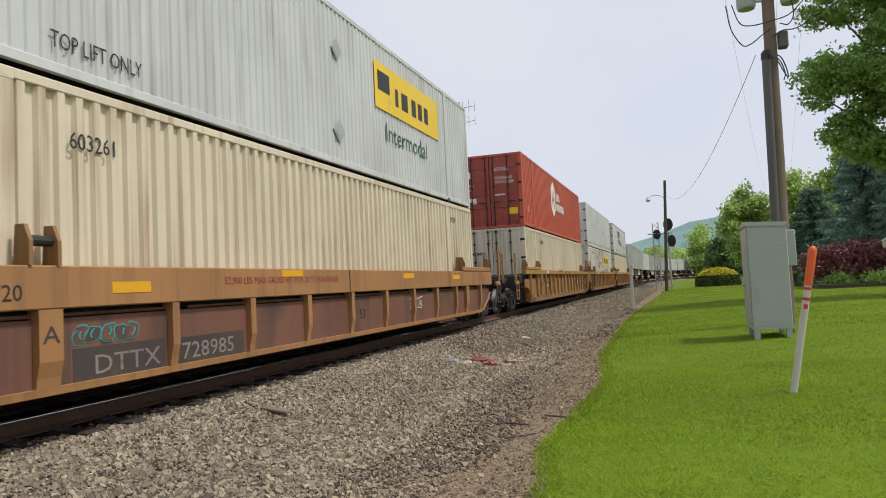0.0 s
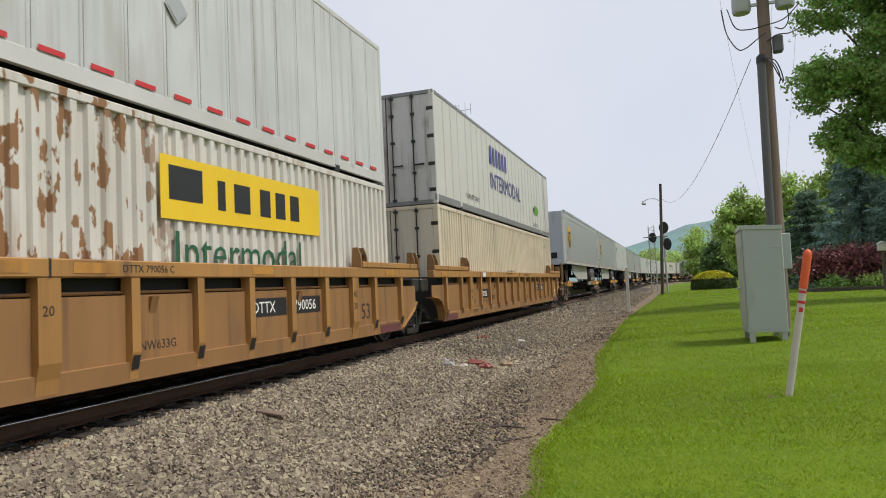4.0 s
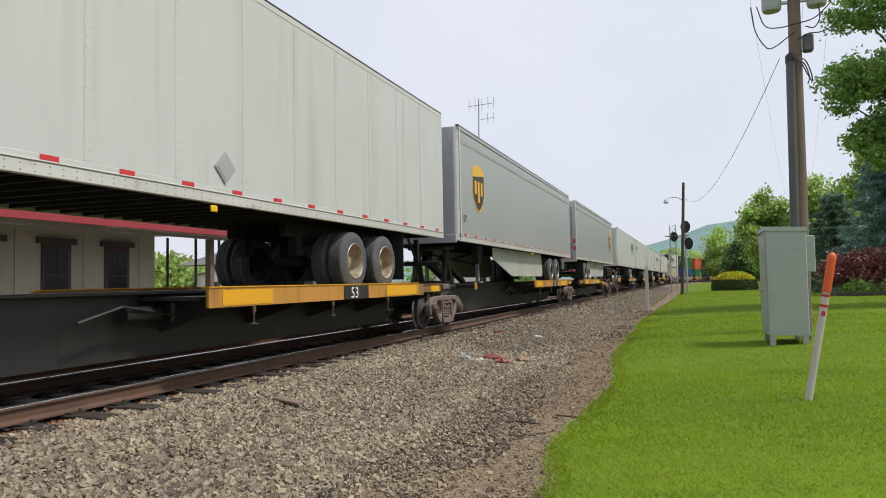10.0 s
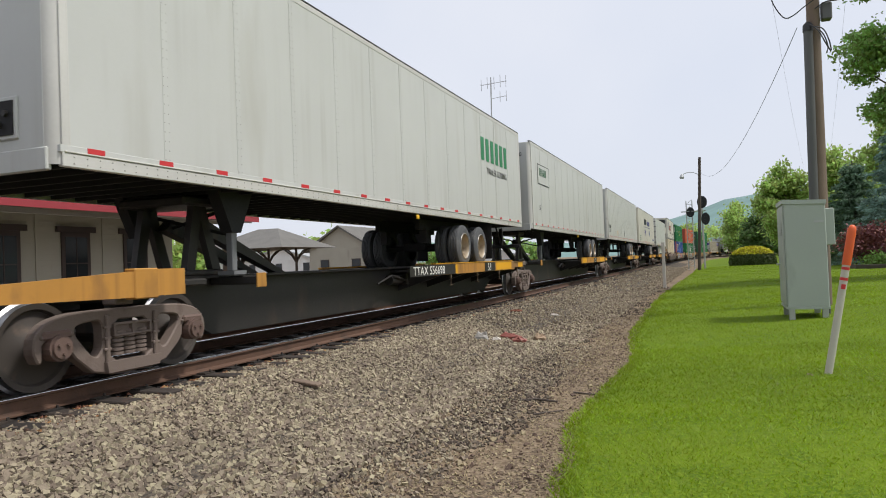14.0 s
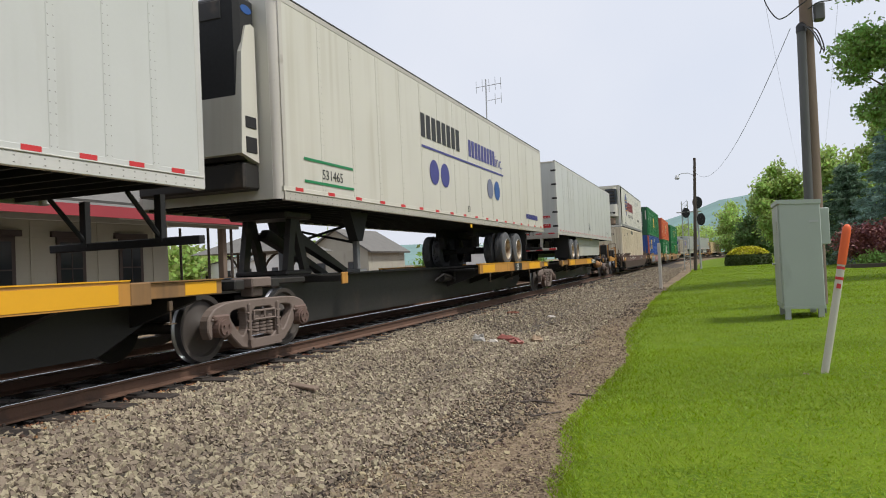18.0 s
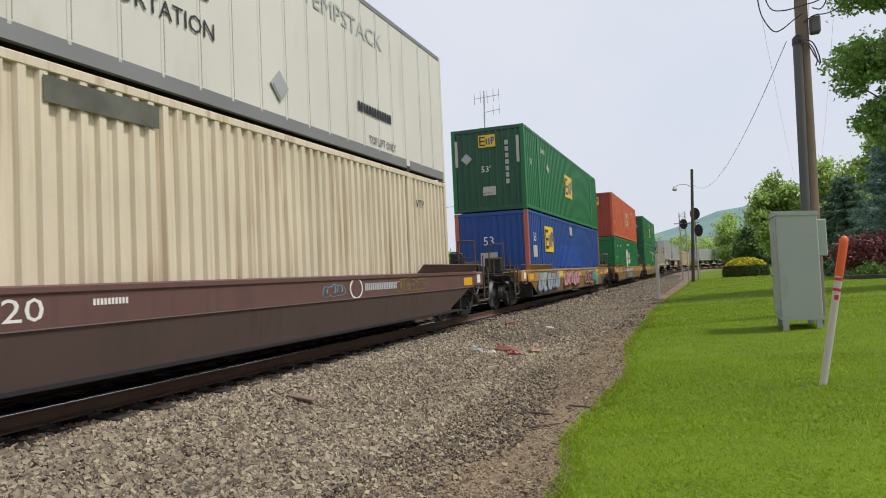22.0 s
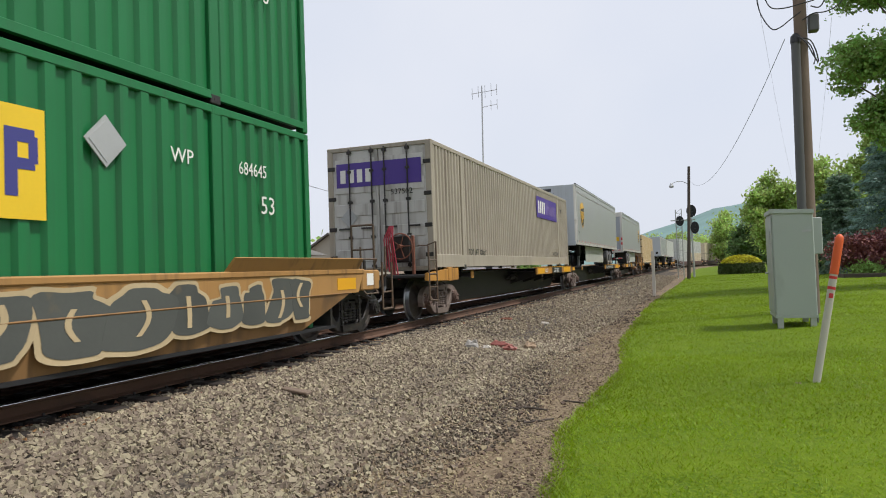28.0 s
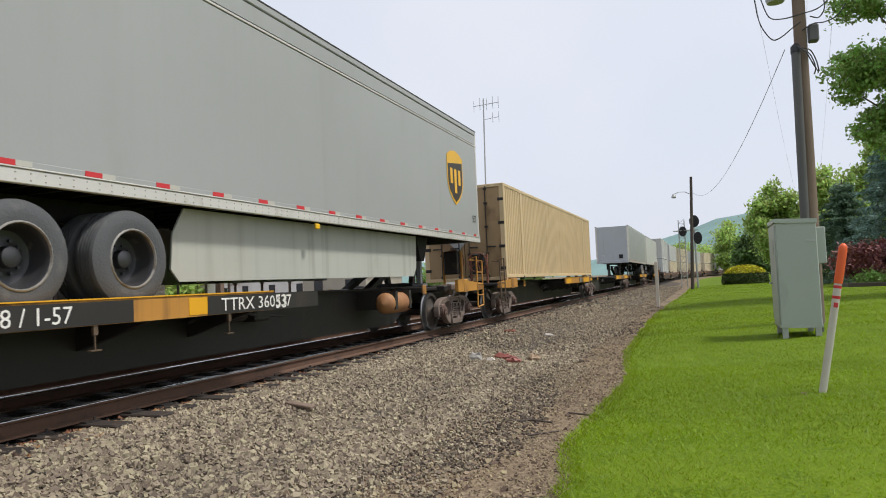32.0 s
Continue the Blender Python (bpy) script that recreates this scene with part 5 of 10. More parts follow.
        part("draft_sill", Shape().prism([(e * 9.0, 0.45), (e * 10.3, 0.5), (e * 10.75, 0.66), (e * 10.75, 0.72), (e * 9.0, 0.72)], 0, -0.3, 0.3), black_car, car)
    brake_wheel(car, -0.5, -10.55, 1.5, steel_dark)
    ladder(car, -0.95, -10.6, 0.5, 1.75, 0.4, ladder_mat, 4, along=False)
    part("brake_cabinet", Shape().box(0.45, 0.95, -10.55, -10.25, 1.08, 1.55, 0.03), steel_dark, car)
    return car


def spine_car(label, y0, y1, own_near, own_far, wheels_far=True, near_couple=False, far_couple=False, deck=None, end_brake=False, tail=None, reach=(1.45, 1.45)):
    """A skeleton car: one deep middle sill, side decks under the trailer's wheels, a hitch stand. y0, y1: its truck places."""
    car = thing("spine_car", label, "freight car", "cars of the train")
    m = (y0 + y1) / 2
    d = 1 if wheels_far else -1
    s = Shape().prism([(y0 + 0.3, 0.62), (y0 + 1.2, 0.62), (y0 + 2.1, 0.22), (y1 - 2.1, 0.22), (y1 - 1.2, 0.62), (y1 - 0.3, 0.62), (y1 - 0.3, 0.98), (y0 + 0.3, 0.98)], 0, -0.36, 0.36)
    part("centre_sill", s, black_car, car)
    part("sill_top", Shape().box(-0.5, 0.5, y0 + 0.2, y1 - 0.2, 0.98, 1.02, 0.008), steel_dark, car)
    a, b = deck or ((m - 0.4, y1 - 1.2) if wheels_far else (y0 + 1.2, m + 0.4))
    tail = tail or deck_yellow
    e0, e1 = (b - 1.45, b) if wheels_far else (a, a + 1.45)  # the stepped end of the deck, next to the truck
    m0, m1 = (a, e0) if wheels_far else (e1, b)
    for side in (-1, 1):
        s = Shape().prism([(1.36, 0.81), (1.40, 0.81), (1.40, 1.05), (1.30, 1.05), (1.30, 1.03), (1.36, 1.03)], 1, m0, m1)
        s.v = [(side * p[0], p[1], p[2]) for p in s.v]
        part("deck_edge", s, deck_yellow, car, "weathered yellow deck channel")
        part("deck_lip", Shape().box(*sorted((side * 1.29, side * 1.412)), m0, m1, 1.05, 1.062), bright_yellow, car)
        s = Shape().box(*sorted((side * 1.27, side * 1.345)), e0, e1, 0.85, 1.02, 0.008).box(*sorted((side * 1.2, side * 1.37)), e0, e1, 1.02, 1.032).box(*sorted((side * 1.33, side * 1.385)), e0 + 0.02, e0 + 0.3, 0.8, 1.03, 0.01)
        part("end_channel", s, brown_low, car, "rust-brown stepped deck end")
        u = e1 - 0.62 if wheels_far else e0 + 0.1
        part("yellow_patch", Shape().box(*sorted((side * 1.345, side * 1.3485)), u, u + 0.52, 0.865, 1.005), bright_yellow, car)
        part("deck", Shape().box(*sorted((side * 0.36, side * 1.26)), a, b, 0.90, 0.945), steel_dark, car)
        for i in range(5):
            y = a + 0.4 + (b - a - 0.8) * i / 4
            part("deck_bracket", shared(("bracket", side), lambda: Shape().prism([(side * 0.36, 0.5), (side * 0.36, 0.9), (side * 1.34, 0.9), (side * 1.34, 0.8)], 1, -0.04, 0.04).mesh("deck_bracket", black_car)), None, car, at=Matrix.Translation((0, y, 0)))
        for i in range(4):
            y = a + 0.9 + (b - a - 1.8) * i / 3
            part("tie_down", shared(("tiedown", side), lambda: Shape().box(*sorted((side * 1.37, side * 1.4)), -0.025, 0.025, 0.72, 0.82).cyl((side * 1.385, 0, 0.58), (side * 1.385, 0, 0.74), 0.009, n=5).box(*sorted((side * 1.35, side * 1.41)), -0.06, 0.06, 0.572, 0.584).mesh("tie_down", ladder_mat)), None, car, at=Matrix.Translation((0, y, 0)))
        for u, w in ((m0 + 0.25, m0 + 1.3), (m1 - 1.6, m1 - 0.15)):
            part("yellow_patch", Shape().box(*sorted((side * 1.402, side * 1.4055)), u, w, 0.83, 1.02), bright_yellow, car)
        yy = y0 + 2.15 if wheels_far else y1 - 2.15
        pad = part("jack_pad", Shape().box(*sorted((side * 0.36, side * 1.12)), yy - 0.09, yy + 0.09, 0.88, 1.0, 0.02), black_car, car)
        part("pad_plate", Shape().box(*sorted((side * 1.12, side * 1.15)), yy - 0.1, yy + 0.1, 0.84, 1.03, 0.008), deck_yellow, pad, "yellow end plate")
    # hitch stand under the trailer's front
    yh = (y0 + 1.75) if wheels_far else (y1 - 0.95)
    hitch = part("hitch", Shape().box(-0.55, 0.55, yh - 0.35, yh + 0.42, 1.93, 2.05, 0.03), steel_dark, car, "black trailer hitch stand")
    part("hitch_base", Shape().box(-0.5, 0.5, yh - 0.3, yh + 0.45, 1.02, 1.1, 0.02), steel_dark, hitch)
    for x in (-0.42, 0.42):
        part("hitch_leg", Shape().prism([(yh - 0.26, 1.02), (yh - 0.1, 1.02), (yh + 0.08, 1.95), (yh - 0.08, 1.95)], 0, x - 0.05, x + 0.05), steel_dark, hitch)
        part("hitch_leg", Shape().prism([(yh + 0.28, 1.02), (yh + 0.44, 1.02), (yh + 0.14, 1.95), (yh - 0.02, 1.95)], 0, x - 0.05, x + 0.05), steel_dark, hitch)
        part("diagonal_strut", Shape().prism([(yh + d * 1.9, 1.02), (yh + d * 2.15, 1.02), (yh + d * 0.25, 1.8), (yh + d * 0.1, 1.65)], 0, x * 0.6 - 0.08, x * 0.6 + 0.08), steel_dark, hitch)
    # brake gear on the side of the sill
    yg = m - d * 0.6
    s = Shape().cyl((0.5, yg - 0.2, 0.75), (0.5, yg + 0.35, 0.75), 0.1, n=12)
    s.box(0.36, 0.62, yg + 0.5, yg + 0.85, 0.62, 0.9, 0.03)
    s.tube([(0.6, yg - 0.9, 0.7), (0.62, yg - 0.3, 0.85), (0.6, yg + 0.5, 0.72), (0.6, yg + 1.2, 0.66)], 0.02)
    part("brake_gear", s, steel_dark, car)
    for e, y, own in ((-1, y0, own_near), (1, y1, own_far)):
        s = Shape().box(-0.5, 0.5, y - 0.5, y + 0.5, 0.78, 1.0, 0.03)
        s.box(-1.0, 1.0, *sorted((y - e * 0.5, y - e * 0.3)), 0.86, 1.0, 0.02)
        s.box(-0.8, 0.8, *sorted((y - e * 1.5, y - e * 0.5)), 0.9, 0.99, 0.02)
        part("bolster", s, steel_dark, car)
        for side in (-1, 1):
            part("side_bearing", Shape().box(*sorted((side * 0.7, side * 1.06)), *sorted((y - e * 0.22, y + e * 0.16)), 0.88, 1.02, 0.02).box(*sorted((side * 0.78, side * 0.98)), y - 0.12, y + 0.12, 0.76, 0.89, 0.015), cast, car)
        if own:
            truck(car, y, cast)
    for e, y, on, R in ((-1, y0, near_couple, reach[0]), (1, y1, far_couple, reach[1])):
        if not on:
            continue
        paint = tail if e > 0 else deck_yellow
        s = Shape().box(-0.36, 0.36, *sorted((y, y + e * (R + 0.05))), 0.7, 1.0, 0.02)
        s.box(-1.3, 1.3, *sorted((y + e * (R - 0.55), y + e * R)), 0.92, 1.0, 0.02)
        part("end_sill", s, black_car, car)
        q = min(R, 1.7)
        part("end_rail", Shape().prism([(y - e * 0.5, 0.84), (y + e * 0.4, 0.84), (y + e * q, 0.86), (y + e * q, 1.02), (y - e * 0.2, 1.12), (y - e * 0.5, 1.12)], 0, 1.25, 1.33), paint, car, "weathered side rail at the car's end")
        part("end_gusset", Shape().box(1.2, 1.345, *sorted((y - e * 0.1, y + e * 0.22)), 0.82, 1.13, 0.012), rust_mat if e > 0 and end_brake else paint, car)
        coupler(car, y + e * (R - 0.05), e)
        u, w = y + e * (R - 0.05), y + e * (R - 0.5)
        s = Shape().tube([(1.33, u, 1.6), (1.33, u, 0.46), (1.33, w, 0.42), (1.33, w, 1.7)], 0.022)
        for z in (0.72, 1.0, 1.3):
            s.cyl((1.33, u, z), (1.33, w, z), 0.016, n=6)
        s.tube([(1.33, u, 1.6), (1.1, u, 1.62), (1.1, w, 1.62), (1.33, w, 1.7)], 0.014)
        part("side_ladder", s, ladder_mat if end_brake else paint, car, "bent iron side ladder")
        if end_brake or e > 0:
            brake_wheel(car, 0.62, y + e * (R - 0.2), 1.62, side=-e)
            part("brake_stand", Shape().box(0.36, 0.42, *sorted((y + e * (R - 0.36), y + e * (R - 0.3))), 1.0, 1.85, 0.01).box(0.84, 0.9, *sorted((y + e * (R - 0.36), y + e * (R - 0.3))), 1.0, 1.85, 0.01), paint if e > 0 else rust_mat, car)
    if far_couple:
        s = Shape().lathe([(-0.55, 0.001), (-0.5, 0.14), (-0.42, 0.2), (0.42, 0.2), (0.5, 0.14), (0.55, 0.001)], (1.0, y1 - 3.4, 0.72), 18, 1)
        part("air_tank", s, orange_car, car, "rust-stained orange air tank", smooth=True)
        for u in (3.75, 3.1):
            part("tank_bracket", Shape().box(0.36, 1.2, y1 - u, y1 - u + 0.1, 0.6, 0.95), black_car, car)
    return car


# ---- the train: how far it has rolled, and its line ----
def rolled(t):
    return 12.318 * t + 0.000319 * t * t + 0.0003319 * t ** 3


BEND, RADIUS = 118.0, 530.0


def on_line(s):
    if s <= BEND:
        return Vector((0, s, 0)), 0.0
    a = (s - BEND) / RADIUS
    return Vector((RADIUS * (1 - math.cos(a)), BEND + RADIUS * math.sin(a), 0)), a


def line_pose(s, z):
    a, _ = on_line(s - 6)
    b, _ = on_line(s + 6)
    c = (a + b) / 2
    turn = math.atan2(b.x - a.x, b.y - a.y)
    return Matrix.Translation((c.x, c.y, z)) @ Matrix.Rotation(-turn, 4, "Z")


RIDING = []


def ride(ob, s, z=0.0):
    ob.matrix_basis = line_pose(s, z)
    RIDING.append((ob, s, z))
    return ob


LOW, STACK, DECK, PLATE = 0.28, 3.175, 0.95, 1.06


# ---- materials of the place ----
def ground_mat(name, cols, scales, rough=0.95, bump=0.4, bump_scale=30.0):
    """Earth, stones or turf: three colours mixed by noises of three sizes, with relief."""
    m = bpy.data.materials.new(name)
    m.use_nodes = True
    n, l = m.node_tree.nodes, m.node_tree.links
    b = n["Principled BSDF"]
    b.inputs["Roughness"].default_value = rough
    b.inputs["Specular IOR Level"].default_value = 0.2
    tc = n.new("ShaderNodeTexCoord")
    last = None
    for i, (c, sc) in enumerate(zip(cols[1:], scales)):
        t = n.new("ShaderNodeTexNoise")
        t.inputs["Scale"].default_value, t.inputs["Detail"].default_value = sc, 6.0
        l.new(tc.outputs["Object"], t.inputs["Vector"])
        r = n.new("ShaderNodeMapRange")
        r.inputs[1].default_value, r.inputs[2].default_value = 0.42, 0.6
        l.new(t.outputs["Fac"], r.inputs[0])
        x = n.new("ShaderNodeMix")
        x.data_type = "RGBA"
        l.new(r.outputs[0], x.inputs[0])
        if last is None:
            x.inputs[6].default_value = (*cols[0], 1)
        else:
            l.new(last, x.inputs[6])
        x.inputs[7].default_value = (*c, 1)
        last = x.outputs[2]
    l.new(last, b.inputs["Base Color"])
    v = n.new("ShaderNodeTexVoronoi")
    v.inputs["Scale"].default_value = bump_scale
    l.new(tc.outputs["Object"], v.inputs["Vector"])
    bp = n.new("ShaderNodeBump")
    bp.inputs["Strength"].default_value, bp.inputs["Distance"].default_value = bump, 0.03
    l.new(v.outputs["Distance"], bp.inputs["Height"])
    l.new(bp.outputs[0], b.inputs["Normal"])
    MATS[name] = m
    return m


dirt_m = ground_mat("gravelly earth", ((0.155, 0.112, 0.072), (0.205, 0.15, 0.098), (0.06, 0.045, 0.032), (0.225, 0.172, 0.118)), (0.4, 0.9, 24), bump_scale=34)
# oily tones taken near black to paint in the shade under the train
greasy_shade_m = ground_mat("oily track bed with painted shade", ((0.013, 0.012, 0.011), (0.02, 0.017, 0.014), (0.009, 0.009, 0.009), (0.025, 0.021, 0.018)), (0.8, 2.5, 25), bump_scale=30)
stone_oil_shade = mat("oily stone with painted shade", (0.02, 0.018, 0.016), 0.85, var=0.25, island=0.5)
lawn_m = ground_mat("mown turf", ((0.08, 0.14, 0.003), (0.11, 0.17, 0.005), (0.065, 0.12, 0.003), (0.125, 0.185, 0.007)), (0.6, 2.2, 30), bump=0.35, bump_scale=60)
stone_m = mat("crushed grey stone", (0.232, 0.19, 0.135), 0.9, var=0.22, island=0.42, bump=0.25, bump_scale=60)
stone_d = mat("dusty small stone", (0.205, 0.155, 0.103), 0.95, var=0.2, island=0.5)
grass_m = leaf_mat("grass blades", (0.192, 0.282, 0.002), 0.3, 1.3, 0.3, 0.45)
rail_m = mat("rusty rail web", (0.10, 0.053, 0.033), 0.85, var=0.25, dirt=(0.045, 0.03, 0.022), dirt_amt=0.5, dirt_scale=3, bump=0.2)
rail_top = mat("polished rail head", (0.72, 0.73, 0.75), 0.16, 1.0, var=0.05)
tie_m = mat("weathered timber", (0.028, 0.021, 0.017), 0.85, var=0.3, dirt=(0.15, 0.07, 0.036), dirt_amt=0.38, dirt_scale=5, spread=0.3, bump=0.4)
wood_m = mat("weathered pole timber", (0.165, 0.12, 0.09), 0.85, var=0.25, scale=3, dirt=(0.075, 0.06, 0.05), dirt_amt=0.55, dirt_scale=2, streak=8, bump=0.4)
dark_wood = mat("dark creosoted pole", (0.07, 0.055, 0.045), 0.85, var=0.2, dirt=(0.12, 0.09, 0.07), dirt_amt=0.3, streak=8, bump=0.3)
conduit_m = mat("dark grey conduit", (0.085, 0.085, 0.085), 0.6, var=0.15)
cab_m = mat("pale green-grey cabinet paint", (0.36, 0.395, 0.365), 0.5, var=0.06, dirt=(0.27, 0.29, 0.26), dirt_amt=0.3, dirt_scale=2, streak=3)
galv = mat("galvanised steel", (0.42, 0.43, 0.43), 0.5, 0.5, var=0.12)
orange_p = mat("orange plastic cap", (0.66, 0.10, 0.02), 0.5, var=0.08, dirt=(0.4, 0.07, 0.02), dirt_amt=0.2)
white_p = mat("dusty white plastic post", (0.52, 0.48, 0.43), 0.55, var=0.1, dirt=(0.33, 0.29, 0.24), dirt_amt=0.35, dirt_scale=3, streak=4)
leaf_a = leaf_mat("maple leaves", (0.25, 0.39, 0.105), 0.3, 0.5, 0.45, 0.5)
leaf_b = leaf_mat("fresh leaves", (0.37, 0.49, 0.14), 0.3, 0.4, 0.4, 0.6)
leaf_c = leaf_mat("dark leaves", (0.11, 0.18, 0.06), 0.3, 0.4, 0.4, 0.45)
needle_m = leaf_mat("blue-green needles", (0.195, 0.3, 0.25), 0.3, 0.6, 0.45, 0.4)
needle_g = leaf_mat("green needles", (0.125, 0.205, 0.125), 0.3, 0.6, 0.45, 0.4)
red_leaf = mat("dark red leaves", (0.19, 0.055, 0.058), 0.6, var=0.3, island=0.45)
hedge_y = mat("yellow-green hedge leaves", (0.46, 0.42, 0.008), 0.6, var=0.2, island=0.4)
hedge_d = mat("dark hedge leaves", (0.06, 0.085, 0.02), 0.7, var=0.3, island=0.4)
bark = mat("grey-brown bark", (0.10, 0.08, 0.06), 0.9, var=0.3, bump=0.5, bump_scale=15)
# the haze of distance is mixed into this base colour
far_m = mat("wooded hill with haze in its colour", (0.135, 0.225, 0.215), 1.0, var=0.22, scale=0.05)
black_m = mat("signal black", (0.012, 0.012, 0.013), 0.5)
clap = mat("beige clapboard", (0.36, 0.34, 0.28), 0.7, var=0.08, dirt=(0.25, 0.23, 0.19), dirt_amt=0.25, streak=3)
trim_d = mat("dark brown window trim", (0.045, 0.03, 0.026), 0.6)
roof_g = mat("grey roof shingles", (0.13, 0.125, 0.115), 0.85, var=0.15, scale=4, bump=0.4)
roof_r = mat("red metal roof edge", (0.33, 0.045, 0.055), 0.45, var=0.1)
soffit = mat("pale soffit boards", (0.33, 0.32, 0.29), 0.7)
white_b = mat("white house paint", (0.68, 0.68, 0.66), 0.6)
wire_m = mat("black cable", (0.02, 0.02, 0.021), 0.5)
glass_dark = mat("window glass", (0.02, 0.024, 0.028), 0.08, var=0.05)


# ---- the ground: one sheet to the horizon ----
RISE = [(-900, 3), (-60, -0.45), (-2.4, -0.42), (-1.75, -0.23), (1.7, -0.23), (2.1, -0.28), (3.1, -0.44), (5.2, -0.45), (5.8, -0.40), (8.5, -0.26), (14, -0.2), (40, 0.2), (80, 1), (900, 12)]


def bend_x(y):
    """Where the track's middle lies at y."""
    if y <= BEND:
        return 0.0
    return RADIUS - math.sqrt(max(1.0, RADIUS * RADIUS - min(y - BEND, RADIUS - 1) ** 2))


def base_z(x, y):
    u = x - bend_x(y)
    for (a, za), (b2, zb) in zip(RISE, RISE[1:]):
        if a <= u <= b2:
            return za + (zb - za) * (u - a) / (b2 - a)
    return RISE[0][1] if u < RISE[0][0] else RISE[-1][1]


def ground_z(x, y):
    z = base_z(x, y)
    u = x - bend_x(y)
    if u > 2.2 and y < 60:
        z += 0.035 * noise.noise((x * 0.7, y * 0.5, 0)) * min(1, (u - 2.2))
    return z


def lawn_edge(y):
    k = [(-20, 5.95), (3, 5.86), (4.6, 5.73), (6, 5.53), (7.2, 5.53), (9.4, 5.67), (11.6, 5.5), (13.9, 5.22), (16.5, 5.15), (20.4, 5.1), (25.7, 5.02), (34.6, 5.08), (52, 5.42), (75, 5.5), (120, 5.6), (400, 6)]
    for (a, xa), (b2, xb) in zip(k, k[1:]):
        if a <= y <= b2:
            e = xa + (xb - xa) * (y - a) / (b2 - a)
            return e + bend_x(y) + 0.05 * noise.noise((y * 0.9, 3.1, 0)) + 0.06 * noise.noise((y * 2.9, 7.7, 0))
    return 6.0


def raw_mesh(name, verts, faces, material):
    me = bpy.data.meshes.new(name)
    v, f = np.asarray(verts, dtype=np.float32), np.asarray(faces, dtype=np.int32)
    me.vertices.add(len(v))
    me.vertices.foreach_set("co", v.ravel())
    k = f.shape[1]
    me.loops.add(f.size)
    me.loops.foreach_set("vertex_index", f.ravel())
    me.polygons.add(len(f))
    me.polygons.foreach_set("loop_start", np.arange(len(f), dtype=np.int32) * k)
    me.materials.append(material)
    me.update(calc_edges=True)
    me.validate()
    me.polygons.foreach_set("use_smooth", np.zeros(len(f), dtype=bool))
    return me


def steps(*spans):
    out = []
    for a, b2, d in spans:
        n = max(1, round((b2 - a) / d))
        out += [a + (b2 - a) * i / n for i in range(n)]
    return out + [spans[-1][1]]


xs = steps((-2500, -300, 200), (-300, -30, 20), (-30, -3, 1.5), (-3, 12, 0.3), (12, 60, 3), (60, 300, 20), (300, 2500, 200))
ys = steps((-400, -20, 40), (-20, 0, 2), (0, 30, 0.5), (30, 130, 3), (130, 400, 10), (400, 3500, 250))
gv = [(x, y, ground_z(x, y)) for y in ys for x in xs]
nx = len(xs)
gf = [(j * nx + i, j * nx + i + 1, (j + 1) * nx + i + 1, (j + 1) * nx + i) for j in range(len(ys) - 1) for i in range(nx - 1)]
ground = new("ground", raw_mesh("ground", gv, gf, dirt_m))
tagged(ground, "grey-brown gravelly earth beside the railway track", "ground", kind="structure")
ground.data.polygons.foreach_set("use_smooth", [True] * len(gf))

lv, lf = [], []
lys = steps((-15, 0, 1), (0, 40, 0.25), (40, 130, 2), (130, 330, 8))
lus = [0, 0.05, 0.15] + [0.4 + 0.35 * i for i in range(24)] + [9.5, 12, 16, 20, 26, 34, 60]
for y in lys:
    e = lawn_edge(y)
    for i, u in enumerate(lus):
        lv.append((e + u, y, ground_z(e + u, y) + (0.0 if i == 0 else 0.015 if i == 1 else 0.035)))
k = len(lus)
for j in range(len(lys) - 1):
    for i in range(k - 1):
        lf.append((j * k + i, j * k + i + 1, (j + 1) * k + i + 1, (j + 1) * k + i))
lawn = new("lawn", raw_mesh("lawn", lv, lf, lawn_m))
tagged(lawn, "bright green mown lawn running beside the gravel", "lawn", kind="structure")

# blades of grass over the nearer lawn
rng = np.random.default_rng(5)


def blades(n, y0, y1, wide, tall, across, spread=9.0):
    y = y0 + (y1 - y0) * rng.random(n)
    u = rng.random(n) ** 1.1 * spread - 0.06
    P = np.array([(lawn_edge(b) + a, b) for a, b in zip(u, y)])
    z = np.array([ground_z(a, b) for a, b in P]) + 0.028
    t = rng.random(n) * 2 * np.pi
    h = tall * (0.5 + rng.random(n)) * np.where(u < 0.12, 1.35, 1.0)
    w = wide * (0.6 + 0.8 * rng.random(n))
    ln = rng.normal(0, 1.0, (n, 2)) * h[:, None]
    v = np.zeros((n, 3, 3))
    v[:, 0, 0], v[:, 0, 1], v[:, 0, 2] = P[:, 0] - w * np.cos(t), P[:, 1] - w * np.sin(t), z
    v[:, 1, 0], v[:, 1, 1], v[:, 1, 2] = P[:, 0] + w * np.cos(t), P[:, 1] + w * np.sin(t), z
    v[:, 2, 0], v[:, 2, 1], v[:, 2, 2] = P[:, 0] + ln[:, 0], P[:, 1] + ln[:, 1], z + h
    return v.reshape(-1, 3)


gvs = np.concatenate([blades(150000, 3.0, 11, 0.004, 0.026, 0), blades(130000, 6, 26, 0.007, 0.028, 0), blades(80000, 17, 70, 0.016, 0.036, 0, 14), blades(45000, -8, 3.2, 0.006, 0.034, 0, 8)])
grass = new("grass", raw_mesh("grass", gvs, np.arange(len(gvs)).reshape(-1, 3), grass_m))
tagged(grass, "short green grass blades on the lawn", "grass", kind="stuff")

# crushed stone
CUBE = np.array([(-1, -1, -1), (1, -1, -1), (1, 1, -1), (-1, 1, -1), (-1, -1, 1), (1, -1, 1), (1, 1, 1), (-1, 1, 1)], dtype=float)
